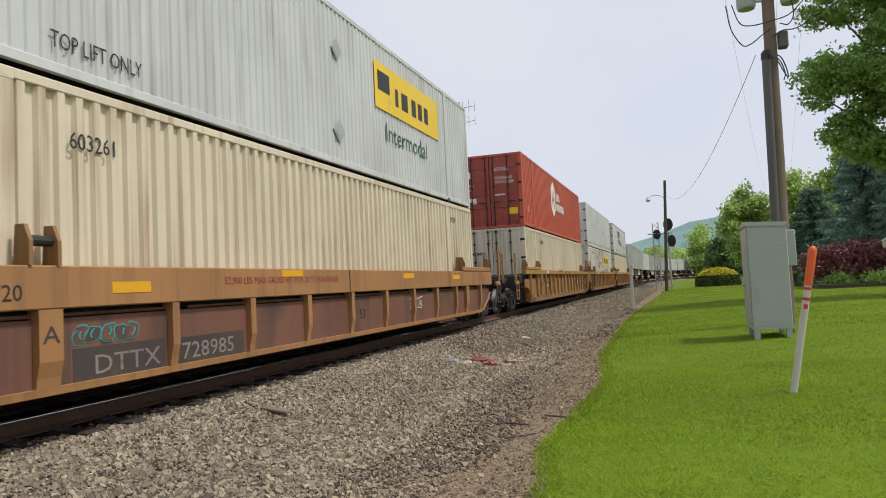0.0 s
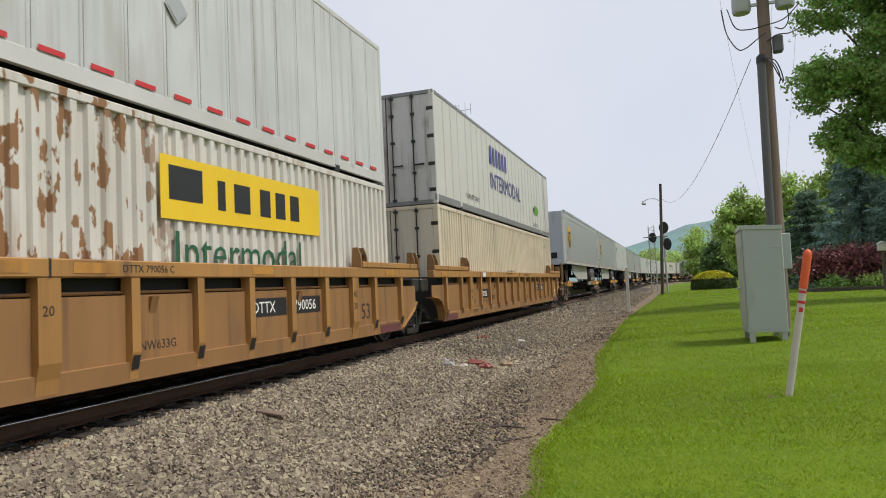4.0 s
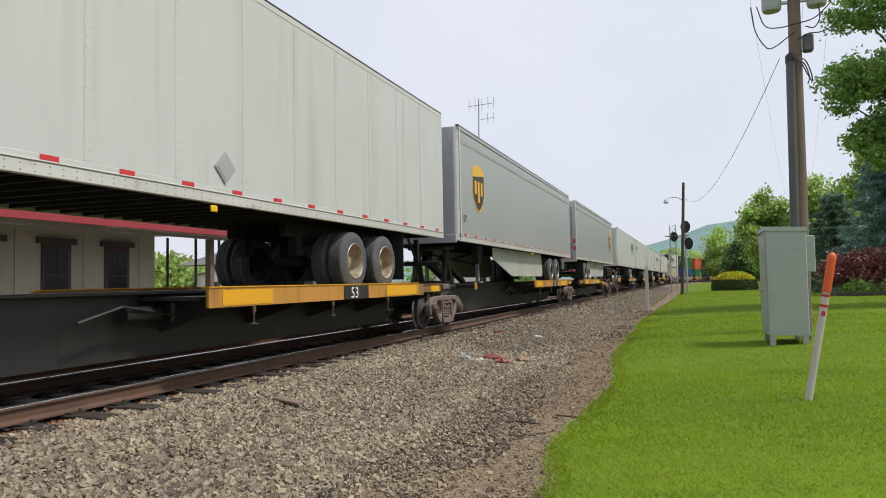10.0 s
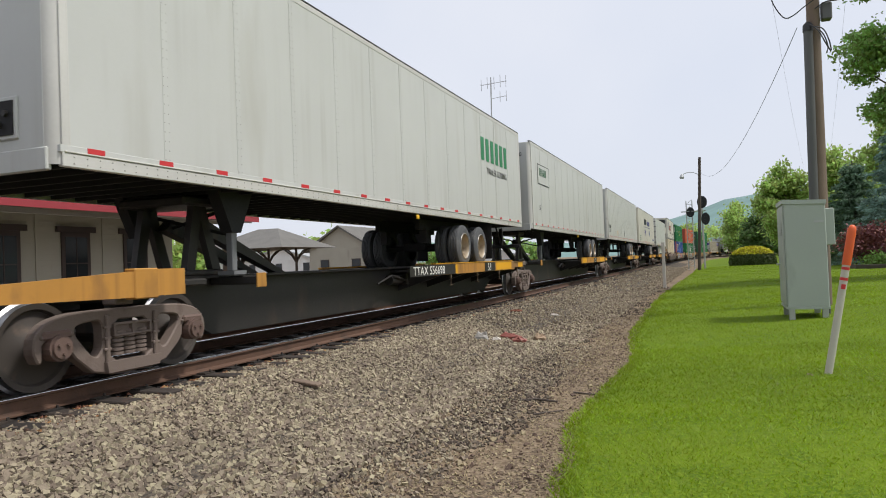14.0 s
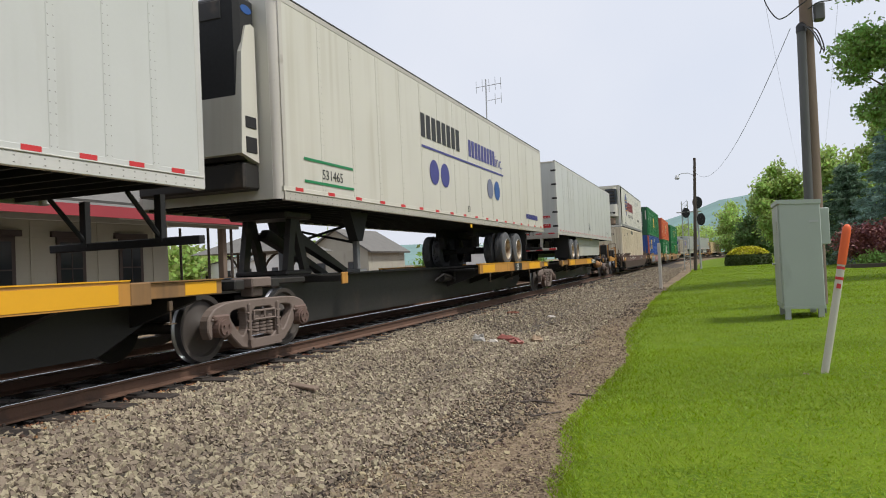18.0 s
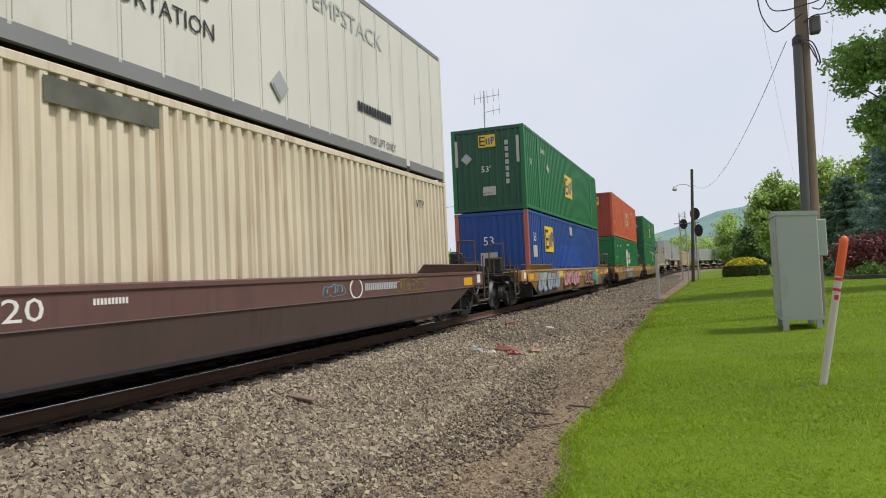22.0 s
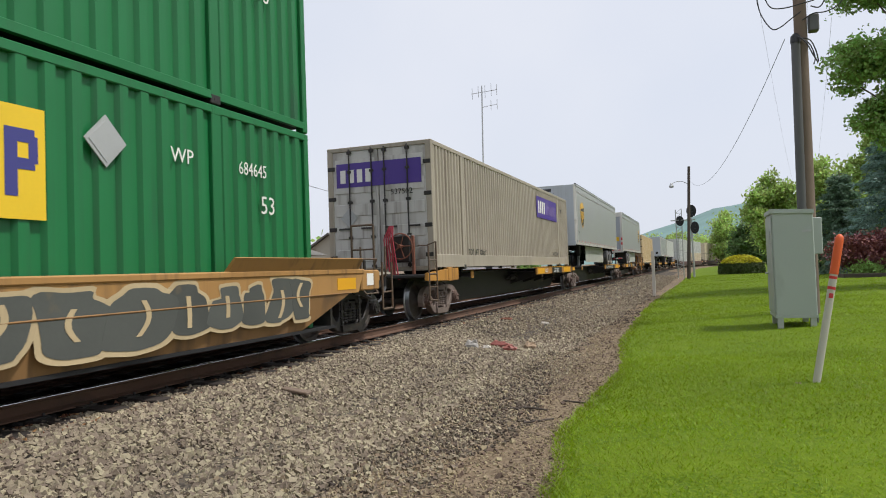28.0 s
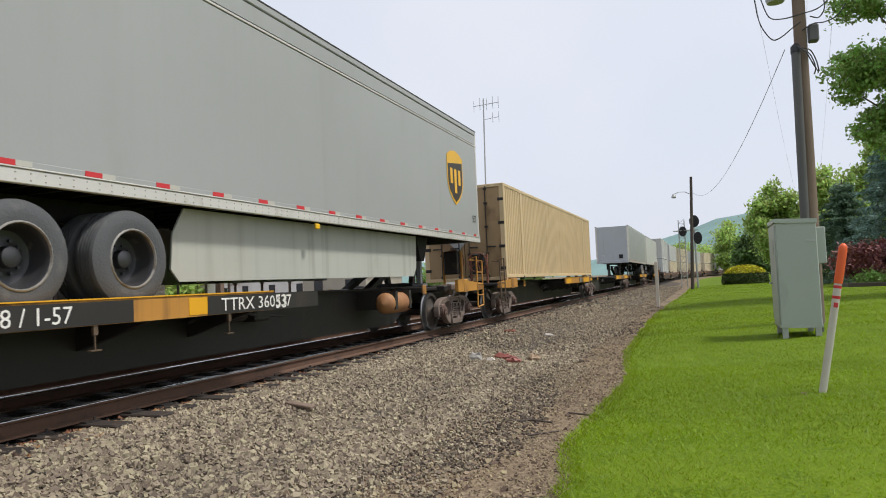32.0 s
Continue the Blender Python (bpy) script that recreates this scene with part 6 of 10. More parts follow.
CF = np.array([(0, 3, 2, 1), (4, 5, 6, 7), (0, 1, 5, 4), (1, 2, 6, 5), (2, 3, 7, 6), (3, 0, 4, 7)])


def stones(n, pick, lo, hi, sink=0.3):
    P = np.array([pick() for _ in range(n)])
    z = np.array([ground_z(a, b) for a, b in P])
    r = lo + (hi - lo) * rng.random(n) ** 1.7
    v = CUBE[None] * rng.uniform(0.6, 1.0, (n, 8, 1)) * rng.uniform(0.38, 1.0, (n, 1, 3))
    v = v + rng.normal(0, 0.12, v.shape)
    q = rng.normal(size=(n, 4))
    q /= np.linalg.norm(q, axis=1, keepdims=True)
    w, x, y, zz = q.T
    R = np.stack([np.stack([1 - 2 * (y * y + zz * zz), 2 * (x * y - zz * w), 2 * (x * zz + y * w)], -1),
                  np.stack([2 * (x * y + zz * w), 1 - 2 * (x * x + zz * zz), 2 * (y * zz - x * w)], -1),
                  np.stack([2 * (x * zz - y * w), 2 * (y * zz + x * w), 1 - 2 * (x * x + y * y)], -1)], 1)
    v = np.einsum("nij,nkj->nki", R, v) * r[:, None, None]
    v[:, :, 0] += P[:, :1]
    v[:, :, 1] += P[:, 1:]
    v[:, :, 2] += (z + r * (0.75 - sink))[:, None]
    f = (CF[None] + 8 * np.arange(n)[:, None, None]).reshape(-1, 4)
    return v.reshape(-1, 3), f


def bed(y0, y1, x0, x1, power=1.0):
    def pick():
        y = y0 + (y1 - y0) * random.random() ** 1.3
        return x0 + (x1 - x0) * random.random() ** power + bend_x(y), y
    return pick


sv, sf, o = [], [], 0
for n, pick, lo, hi in ((50000, bed(2.2, 14, 1.0, 4.15, 1.1), 0.014, 0.036), (9000, bed(2.2, 12, 3.6, 4.9, 1.4), 0.01, 0.024), (14000, bed(12, 30, 0.9, 4.5, 1.1), 0.02, 0.042), (7000, bed(28, 80, 0.9, 4.6), 0.03, 0.06), (9000, bed(2.4, -9, 0.9, 4.3, 1.1), 0.02, 0.042), (3000, bed(30, 110, -3.5, -0.8), 0.03, 0.06)):
    v, f = stones(n, pick, lo, hi)
    sv.append(v)
    sf.append(f + o)
    o += len(v)
ballast = new("ballast", raw_mesh("ballast", np.concatenate(sv), np.concatenate(sf), stone_m))
tagged(ballast, "loose crushed grey stone heaped along the track", "gravel", kind="stuff")
# stones between the rails, the cars' shade put into their colour
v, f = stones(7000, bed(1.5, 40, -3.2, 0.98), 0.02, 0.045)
tagged(new("track_stones", raw_mesh("track_stones", v, f, stone_oil_shade)), "oily crushed stone between the rails, blackened to paint in shade", "gravel", kind="stuff")
# dark sheet below the ballast, its colour standing in for shade between stones
cv, cys, cus = [], steps((-12, 0, 1.5), (0, 30, 0.4), (30, 110, 3)), [1.9, 2.4, 2.9, 3.3, 3.6, 3.8]
for y in cys:
    w = 0.25 * noise.noise((y * 0.5, 2.2, 5)) + 0.15 * noise.noise((y * 2.1, 4.4, 1))
    for i, u in enumerate(cus):
        q = u + (w if i > 3 else 0)
        cv.append((q + bend_x(y), y, ground_z(q + bend_x(y), y) + (0.007 if i < 5 else -0.01)))
cf = [(6 * j + i, 6 * j + i + 1, 6 * j + i + 7, 6 * j + i + 6) for j in range(len(cys) - 1) for i in range(5)]
stone_gap_shade_m = ground_mat("dark fines for gap shade", ((0.05, 0.043, 0.036), (0.085, 0.07, 0.056), (0.03, 0.026, 0.023), (0.11, 0.092, 0.072)), (0.9, 3.0, 30), bump_scale=34)
tagged(new("cinder_bed", raw_mesh("cinder_bed", cv, cf, stone_gap_shade_m)), "dark fines for gap shade under the loose stones", "track bed", kind="structure")
# dark strip that paints shade onto the ground below the cars
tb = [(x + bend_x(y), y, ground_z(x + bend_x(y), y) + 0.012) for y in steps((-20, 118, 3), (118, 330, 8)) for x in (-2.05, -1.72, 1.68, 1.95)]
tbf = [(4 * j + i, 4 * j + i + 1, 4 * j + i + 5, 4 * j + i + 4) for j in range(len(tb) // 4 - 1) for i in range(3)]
tagged(new("track_bed", raw_mesh("track_bed", tb, tbf, greasy_shade_m)), "oily bed under the railway track with painted shade", "track bed", kind="structure")


def damp(x, y):
    """Above zero where dark rotted litter lies, in a broken band between the stones and the path."""
    return 0.42 - abs(x - bend_x(y) - 4.3 - 0.2 * noise.noise((y * 0.3, 9, 0))) + 0.9 * noise.noise((x * 1.1, y * 0.5, 4.2)) + 0.3 * noise.noise((x * 4, y * 2.5, 1))


def kept(pick, want):
    def again():
        for _ in range(30):
            x, y = pick()
            if (damp(x, y) > 0) == want:
                break
        return x, y
    return again


def heap(name, label, material, layers):
    sv, sf, o = [], [], 0
    for n, pick, lo, hi in layers:
        v, f = stones(n, pick, lo, hi, 0.6)
        sv.append(v)
        sf.append(f + o)
        o += len(v)
    tagged(new(name, raw_mesh(name, np.concatenate(sv), np.concatenate(sf), material)), label, "gravel", kind="stuff")


heap("grit", "small dusty stones strewn over the trodden path", stone_d, ((13000, kept(bed(3.0, 12, 3.2, 5.75), False), 0.006, 0.018), (6000, kept(bed(10, 34, 3.4, 5.4), False), 0.012, 0.026), (2200, bed(3, 20, 3.2, 5.5), 0.015, 0.034), (3500, bed(3.2, -9, 3.2, 5.8), 0.01, 0.026)))
heap("rotted_litter", "dark rotted leaf litter and cinders beside the path", mat("dark rotted litter", (0.075, 0.058, 0.043), 0.95, var=0.3, island=0.5), ((6500, kept(bed(3.0, 13, 3.5, 5.2), True), 0.006, 0.024), (2600, kept(bed(12, 34, 3.5, 5.0), True), 0.012, 0.03)))


def straws(n):
    """Dry stalks that lie flat on the path."""
    p = np.array([kept(bed(3.0, 16, 3.5, 5.8), False)() for _ in range(n)])
    z = np.array([ground_z(x, y) for x, y in p]) + 0.006 + 0.012 * rng.random(n)
    t, ln, w = rng.random(n) * 2 * np.pi, 0.03 + 0.07 * rng.random(n), 0.0014 + 0.0014 * rng.random(n)
    dx, dy = np.cos(t) * ln / 2, np.sin(t) * ln / 2
    nx2, ny2 = -np.sin(t) * w, np.cos(t) * w
    v = np.stack([np.stack([p[:, 0] + sa * dx + sb * nx2, p[:, 1] + sa * dy + sb * ny2, z + 0.004 * sa], 1) for sa, sb in ((-1, -1), (1, -1), (1, 1), (-1, 1))], 1).reshape(-1, 3)
    return v, np.arange(4 * n).reshape(-1, 4)


heap("rust_litter", "rust-stained chips and stones along the rail's foot", mat("rust-stained stone", (0.22, 0.10, 0.05), 0.9, var=0.3, island=0.5), ((9000, bed(2.0, 26, 0.84, 1.42, 1.2), 0.012, 0.032), (1300, bed(22, 60, 0.84, 1.55, 1.3), 0.02, 0.045)))
v, f = straws(4500)
tagged(new("straw", raw_mesh("straw", v, f, mat("dry straw", (0.245, 0.18, 0.105), 0.9, var=0.25, island=0.5))), "dry tan stalks scattered over the path", "straw", kind="stuff")

# ---- the track ----
track = thing("railway_track", "railway track of rusty rails with shining heads on timber ties", "track")
track["kind"] = "structure"
PROF_WEB = [(-0.07, -0.17), (0.07, -0.17), (0.07, -0.155), (0.012, -0.13), (0.012, -0.045), (0.034, -0.035), (0.034, -0.008), (-0.034, -0.008), (-0.034, -0.035), (-0.012, -0.045), (-0.012, -0.13), (-0.07, -0.155)]


def along(profile, off, s0, s1, step):
    s = Shape()
    k, ss, v = len(profile), steps((s0, min(s1, BEND), 30), (min(s1, BEND), s1, step)) if s1 > BEND else [s0, s1], []
    for q in ss:
        p, a = on_line(q)
        for u, z in profile:
            v.append((p.x + (u + off) * math.cos(a), p.y - (u + off) * math.sin(a), z))
    f = [(j * k + i, j * k + (i + 1) % k, (j + 1) * k + (i + 1) % k, (j + 1) * k + i) for j in range(len(ss) - 1) for i in range(k)]
    return s.add(v, f)


for off in (-0.755, 0.755):
    rail = part("rail", along(PROF_WEB, off, -30, 330, 6), rail_m, track, "brown rusty steel rail")
    part("rail_head", along([(-0.0345, -0.012), (0.0345, -0.012), (0.0335, -0.007), (0.029, -0.0025), (0.02, 0.0), (-0.02, 0.0), (-0.029, -0.0025), (-0.0335, -0.007)], off, -30, 330, 6), rail_top, rail, "polished running surface")
tie_me = Shape().box(-1.3, 1.3, -0.115, 0.115, -0.36, -0.185, 0.012).mesh("tie", tie_m)
plate_me = Shape().box(-0.9, -0.6, -0.09, 0.09, -0.184, -0.168).box(0.6, 0.9, -0.09, 0.09, -0.184, -0.168).cyl((0.86, 0.05, -0.17), (0.86, 0.05, -0.14), 0.014, n=6).cyl((0.65, -0.05, -0.17), (0.65, -0.05, -0.14), 0.014, n=6).mesh("tie_plate", steel_dark)
random.seed(3)
for i in range(190):
    y = -3 + i * 0.52
    tie = part("tie", tie_me, None, track, at=Matrix.Translation((random.uniform(-0.06, 0.06), y, random.uniform(-0.012, 0.012))) @ Matrix.Rotation(random.uniform(-0.02, 0.02), 4, "Z"))
    if i < 90:
        part("tie_plate", plate_me, None, tie)
second = thing("railway_track", "second railway track beyond the train, rusty rails", "track")
second["kind"] = "structure"
for off in (-5.2, -3.7):
    part("rail", along([(u, z - 0.26) for u, z in PROF_WEB], off, -30, 200, 8), rail_m, second)


# ---- small things on the gravel ----
def scrap(name, label, x, y, pts, r, material):
    z = ground_z(x, y)
    s = Shape()
    for a, b2 in zip(pts, pts[1:]):
        s.cyl(a, b2, r, r * 0.8, n=6)
    ob = part(name, s, material, None, at=Matrix.Translation((x, y, z + r)))
    return tagged(ob, label, "debris")


board = part("wood_scrap", Shape().box(-0.21, 0.21, -0.045, 0.045, 0.0, 0.035, 0.008), wood_m, None, at=pose(2.31, 6.9, ground_z(2.31, 6.9) + 0.045, 8, 4, -14))
tagged(board, "short weathered piece of board lying on the ballast", "debris")
scrap("stick", "dark broken stick lying on the path", 4.95, 7.2, [(-0.2, 0.0, 0), (-0.02, 0.04, 0.012), (0.2, 0.0, 0)], 0.013, dark_wood)
scrap("stick", "thin dark twig lying on the path", 5.17, 6.68, [(-0.13, -0.08, 0), (0.13, 0.1, 0.01)], 0.01, dark_wood)
scrap("stick", "thin dark twig near the grass edge", 5.35, 7.65, [(-0.13, 0.06, 0), (0.13, -0.06, 0.008)], 0.011, dark_wood)
pink_m = mat("faded red plastic", (0.24, 0.075, 0.06), 0.55, var=0.2, dirt=(0.2, 0.13, 0.1), dirt_amt=0.4, dirt_scale=9)
grey_m = mat("dirty grey foil", (0.30, 0.285, 0.26), 0.6, var=0.25, dirt=(0.14, 0.12, 0.1), dirt_amt=0.4, dirt_scale=9)


def crumpled(label, x, y, rx, ry, rz, material, seed):
    """A folded and dented scrap: a flattened lump with creased sides."""
    r = random.Random(seed)
    v = [(0, 0, rz * r.uniform(0.7, 1.0))]
    for k, (q, z) in enumerate(((0.55, 0.85), (1.0, 0.4), (0.9, -0.1))):
        for i in range(9):
            a = 2 * math.pi * (i + 0.5 * (k % 2)) / 9
            w = q * r.uniform(0.7, 1.15)
            v.append((rx * w * math.cos(a), ry * w * math.sin(a), rz * z * r.uniform(0.6, 1.3)))
    f = [(0, 1 + i, 1 + (i + 1) % 9) for i in range(9)]
    for k in range(2):
        o = 1 + 9 * k
        f += [(o + i, o + 9 + i, o + 9 + (i + 1) % 9, o + (i + 1) % 9) for i in range(9)]
    tagged(part("litter", Shape().add(v, f), material, None, at=Matrix.Translation((x, y, ground_z(x, y) + 0.03)) @ Matrix.Rotation(r.uniform(-0.4, 0.4), 4, "Z")), label, "litter")


crumpled("crumpled grey foil litter on the gravel", 2.72, 12.15, 0.16, 0.12, 0.13, grey_m, 1)
crumpled("small pale torn wrapper on the gravel", 2.95, 12.3, 0.11, 0.08, 0.05, white_p, 2)
crumpled("faded red scrap of plastic on the gravel", 3.08, 12.75, 0.22, 0.09, 0.11, pink_m, 3)
crumpled("torn red-brown wrapper on the gravel", 3.45, 12.1, 0.17, 0.12, 0.1, pink_m, 4)
crumpled("tan crumpled paper cup on the gravel", 3.73, 12.45, 0.11, 0.09, 0.12, mat("tan card", (0.28, 0.2, 0.13), 0.8, var=0.25), 5)
crumpled("small pale stone-like scrap far along the gravel", 2.95, 17.4, 0.14, 0.08, 0.06, white_p, 6)
crumpled("rusty scrap of metal near the rail", 2.0, 17.2, 0.2, 0.1, 0.06, rust_mat, 7)


# ---- cabinet, marker post, poles ----
def cabinet():
    x0, x1, y0, y1 = 8.02, 8.72, 14.55, 15.75
    zb = ground_z(8.4, 15)
    c = thing("relay_cabinet", "pale green-grey steel equipment cabinet on short legs in the grass", "cabinet", at=Matrix.Translation((8.37, 15.15, zb)))
    hx, hy = (x1 - x0) / 2, (y1 - y0) / 2
    part("body", Shape().box(-hx, hx, -hy, hy, 0.25, 2.22, 0.015), cab_m, c)
    lid = Shape().add([(-hx - 0.03, -hy - 0.02, 2.2), (hx + 0.015, -hy - 0.02, 2.16), (hx + 0.015, hy + 0.03, 2.16), (-hx - 0.03, hy + 0.03, 2.2),
                       (-hx - 0.03, -hy - 0.02, 2.28), (hx + 0.015, -hy - 0.02, 2.24), (hx + 0.015, hy + 0.03, 2.24), (-hx - 0.03, hy + 0.03, 2.28)],
                      [(3, 2, 1, 0), (4, 5, 6, 7), (0, 1, 5, 4), (1, 2, 6, 5), (2, 3, 7, 6), (3, 0, 4, 7)])
    part("lid", lid, cab_m, c)
    door = part("door", Shape().box(-hx - 0.022, -hx, -hy + 0.03, hy - 0.03, 0.3, 2.16, 0.008), cab_m, c)
    part("handle", Shape().cyl((-hx - 0.07, 0.35, 1.05), (-hx - 0.02, 0.35, 1.05), 0.02, n=8).box(-hx - 0.08, -hx - 0.06, 0.25, 0.45, 1.03, 1.07), galv, door)
    s = Shape()
    for i in range(6):
        s.box(-hx - 0.034, -hx - 0.02, -0.35, -0.05, 1.62 + i * 0.045, 1.64 + i * 0.045)
    part("vent", s, cab_m, door)
    part("side_box", Shape().box(hx, hx + 0.2, -hy + 0.4, hy - 0.2, 1.4, 2.1, 0.012), cab_m, c, "shallow side box")
    part("latch", Shape().box(hx - 0.2, hx - 0.04, -hy - 0.012, -hy + 0.005, 1.82, 1.86), galv, c)
    for sx in (-1, 1):
        for sy in (-1, 1):
            part("leg", Shape().box(*sorted((sx * (hx - 0.02), sx * (hx - 0.12))), *sorted((sy * (hy - 0.02), sy * (hy - 0.12))), -0.05, 0.24), galv, c)
    part("base_frame", Shape().box(-hx - 0.01, hx + 0.01, -hy - 0.01, hy + 0.01, 0.21, 0.26), cab_m, c)
    part("conduit", Shape().cyl((hx + 0.1, hy - 0.3, -0.1), (hx + 0.1, hy - 0.3, 1.4), 0.035, n=8), conduit_m, c)


cabinet()


def marker_post():
    x, y = 7.79, 8.2
    z = ground_z(x, y)
    m = thing("marker_post", "white plastic marker post with orange dome top, leaning", "post", at=Matrix.Translation((x, y, z)) @ Matrix.Rotation(radians(10.8), 4, "Y") @ Matrix.Rotation(radians(-1), 4, "X"))
    part("tube", Shape().cyl((0, 0, -0.08), (0, 0, 1.2), 0.038, n=18), white_p, m, smooth=True)
    part("cap", Shape().lathe([(1.18, 0.043), (1.53, 0.043), (1.565, 0.039), (1.59, 0.028), (1.602, 0.012), (1.604, 0.001)], (0, 0, 0), 18, 2), orange_p, m, "orange dome cap", smooth=True)
    for z0 in (1.13, 1.02):
        part("band", Shape().cyl((0, 0, z0), (0, 0, z0 + 0.03), 0.0395, n=18), tape_red, m)
    part("tag", Shape().box(-0.02, 0.02, -0.042, -0.036, 0.93, 0.98), tape_red, m)
    s = Shape().lathe([(0.0, 0.001), (0.012, 0.12), (0.0, 0.2)], (0, 0, -0.01), 14, 2)
    part("earth_ring", s, dirt_m, m)


marker_post()


def sag(a, b2, drop, n=14):
    a, b2 = Vector(a), Vector(b2)
    return [a.lerp(b2, i / n) - Vector((0, 0, drop * 4 * (i / n) * (1 - i / n))) for i in range(n + 1)]


def smooth_line(pts, n=5):
    """A rounded line through the given points."""
    q = [2 * pts[0] - pts[1]] + list(pts) + [2 * pts[-1] - pts[-2]]
    out = []
    for a, b, c, d in zip(q, q[1:], q[2:], q[3:]):
        for i in range(n):
            u = i / n
            out.append(0.5 * (2 * b + (c - a) * u + (2 * a - 5 * b + 4 * c - d) * u * u + (3 * b - a - 3 * c + d) * u ** 3))
    return out + [pts[-1]]


def utility_pole():
    x, y = 9.08, 18.0
    p = thing("utility_pole", "weathered wooden utility pole with dark conduit and two transformers", "pole", at=Matrix.Translation((x, y, ground_z(x, y))) @ Matrix.Rotation(radians(0.5), 4, "Y"))
    part("shaft", Shape().cyl((0, 0, -0.3), (0, 0, 10.6), 0.17, 0.125, n=16), wood_m, p, smooth=True)
    part("conduit", Shape().cyl((-0.16, -0.16, -0.2), (-0.13, -0.14, 6.35), 0.1, n=12), conduit_m, p, "dark grey riser conduit", smooth=True)
    part("conduit_cap", Shape().lathe([(6.3, 0.115), (6.45, 0.11), (6.52, 0.05), (6.53, 0.001)], (-0.13, -0.14, 0), 12, 2), black_m, p, smooth=True)
    for dx in (-0.48, 0.48):
        tr = part("transformer", Shape().lathe([(7.6, 0.001), (7.61, 0.19), (7.67, 0.215), (8.4, 0.215), (8.45, 0.2), (8.51, 0.08), (8.52, 0.001)], (dx, 0, 0), 18, 2), cab_m, p, "grey cylindrical transformer", smooth=True)
        for z in (7.75, 8.2):
            part("bracket", Shape().box(*sorted((dx * 0.25, dx * 0.62)), -0.04, 0.04, z, z + 0.06), galv, tr)
        part("bushing", Shape().cyl((dx, 0, 8.5), (dx, 0, 8.7), 0.035, 0.02, n=8), white_p, tr)
    part("junction_box", Shape().box(0.16, 0.38, -0.12, 0.12, 6.55, 6.95, 0.03), conduit_m, p)
    part("crossarm", Shape().box(-1.2, 1.2, -0.05, 0.06, 9.3, 9.42), wood_m, p)
    for i, dx in enumerate((-1.05, -0.4, 0.4, 1.05)):
        part("insulator", Shape().lathe([(9.42, 0.03), (9.47, 0.06), (9.5, 0.03), (9.55, 0.06), (9.6, 0.02)], (dx, 0, 0), 10, 2), white_p, p)
    loops = (((-0.95, -0.2, 7.7), (-0.86, -0.22, 7.1), (-0.64, -0.25, 6.68), (-0.45, -0.25, 6.68), (-0.2, -0.24, 6.86), (0.0, -0.2, 7.0)),
             ((-0.82, -0.2, 7.7), (-0.66, -0.22, 7.22), (-0.38, -0.24, 7.12), (0.0, -0.24, 7.17), (0.4, -0.22, 7.27), (0.75, -0.2, 7.6)),
             ((0.95, -0.1, 7.3), (0.76, -0.14, 7.05), (0.5, -0.18, 6.93), (0.25, -0.2, 6.92), (0.02, -0.18, 6.8)),
             ((0.48, -0.2, 7.6), (0.5, -0.22, 7.25), (0.38, -0.2, 7.05), (0.2, -0.2, 7.1)),
             ((-0.1, -0.26, 6.42), (0.06, -0.3, 6.25), (0.2, -0.28, 5.95), (0.3, -0.24, 5.78)), ((-0.06, -0.25, 6.4), (0.14, -0.28, 6.2), (0.24, -0.26, 5.9), (0.22, -0.2, 5.75)),
             ((-0.02, -0.25, 6.38), (0.16, -0.24, 6.3), (0.27, -0.22, 6.05), (0.32, -0.2, 5.8)))
    for lp in loops:
        part("cable_loop", Shape().tube(smooth_line([Vector(q) for q in lp]), 0.014), wire_m, p)
    base = Vector((x, y, ground_z(x, y)))
    for i, (a, b2, d) in enumerate((((-0.3, -0.15, 6.42), (6.2 - x, 62 - y, 8.05), 1.45), ((-1.05, 0, 9.62), (8.2, 72, 10.2), 0.9), ((0.4, 0, 9.62), (8.9, 72, 10.2), 0.9), ((1.05, 0, 9.62), (10.4, 72, 10.2), 0.9))):
        ob = part("overhead_wire", Shape().tube(sag(Vector(a) + base, Vector(b2) + base, d, 24), 0.008 if i == 0 else 0.0035, 5), wire_m)
        tagged(ob, "thin black cable hanging between poles", "cable")


utility_pole()


def lamp_pole():
    x, y = 5.75, 62.0
    p = thing("street_lamp", "dark wooden pole with a curved arm and a small lamp", "lamp", at=Matrix.Translation((x, y, ground_z(x, y))) @ Matrix.Rotation(radians(2.4), 4, "Y"))
    part("shaft", Shape().cyl((0, 0, -0.3), (0, 0, 9.5), 0.15, 0.11, n=12), dark_wood, p, smooth=True)
    part("arm", Shape().tube([(0, 0, 8.0), (-0.5, 0, 8.25), (-1.0, 0, 8.25), (-1.35, 0, 8.1)], 0.03), galv, p)
    part("lamp_head", Shape().lathe([(7.75, 0.16), (7.85, 0.2), (8.0, 0.14), (8.12, 0.08)], (-1.4, 0, 0), 12, 2), galv, p, smooth=True)


lamp_pole()


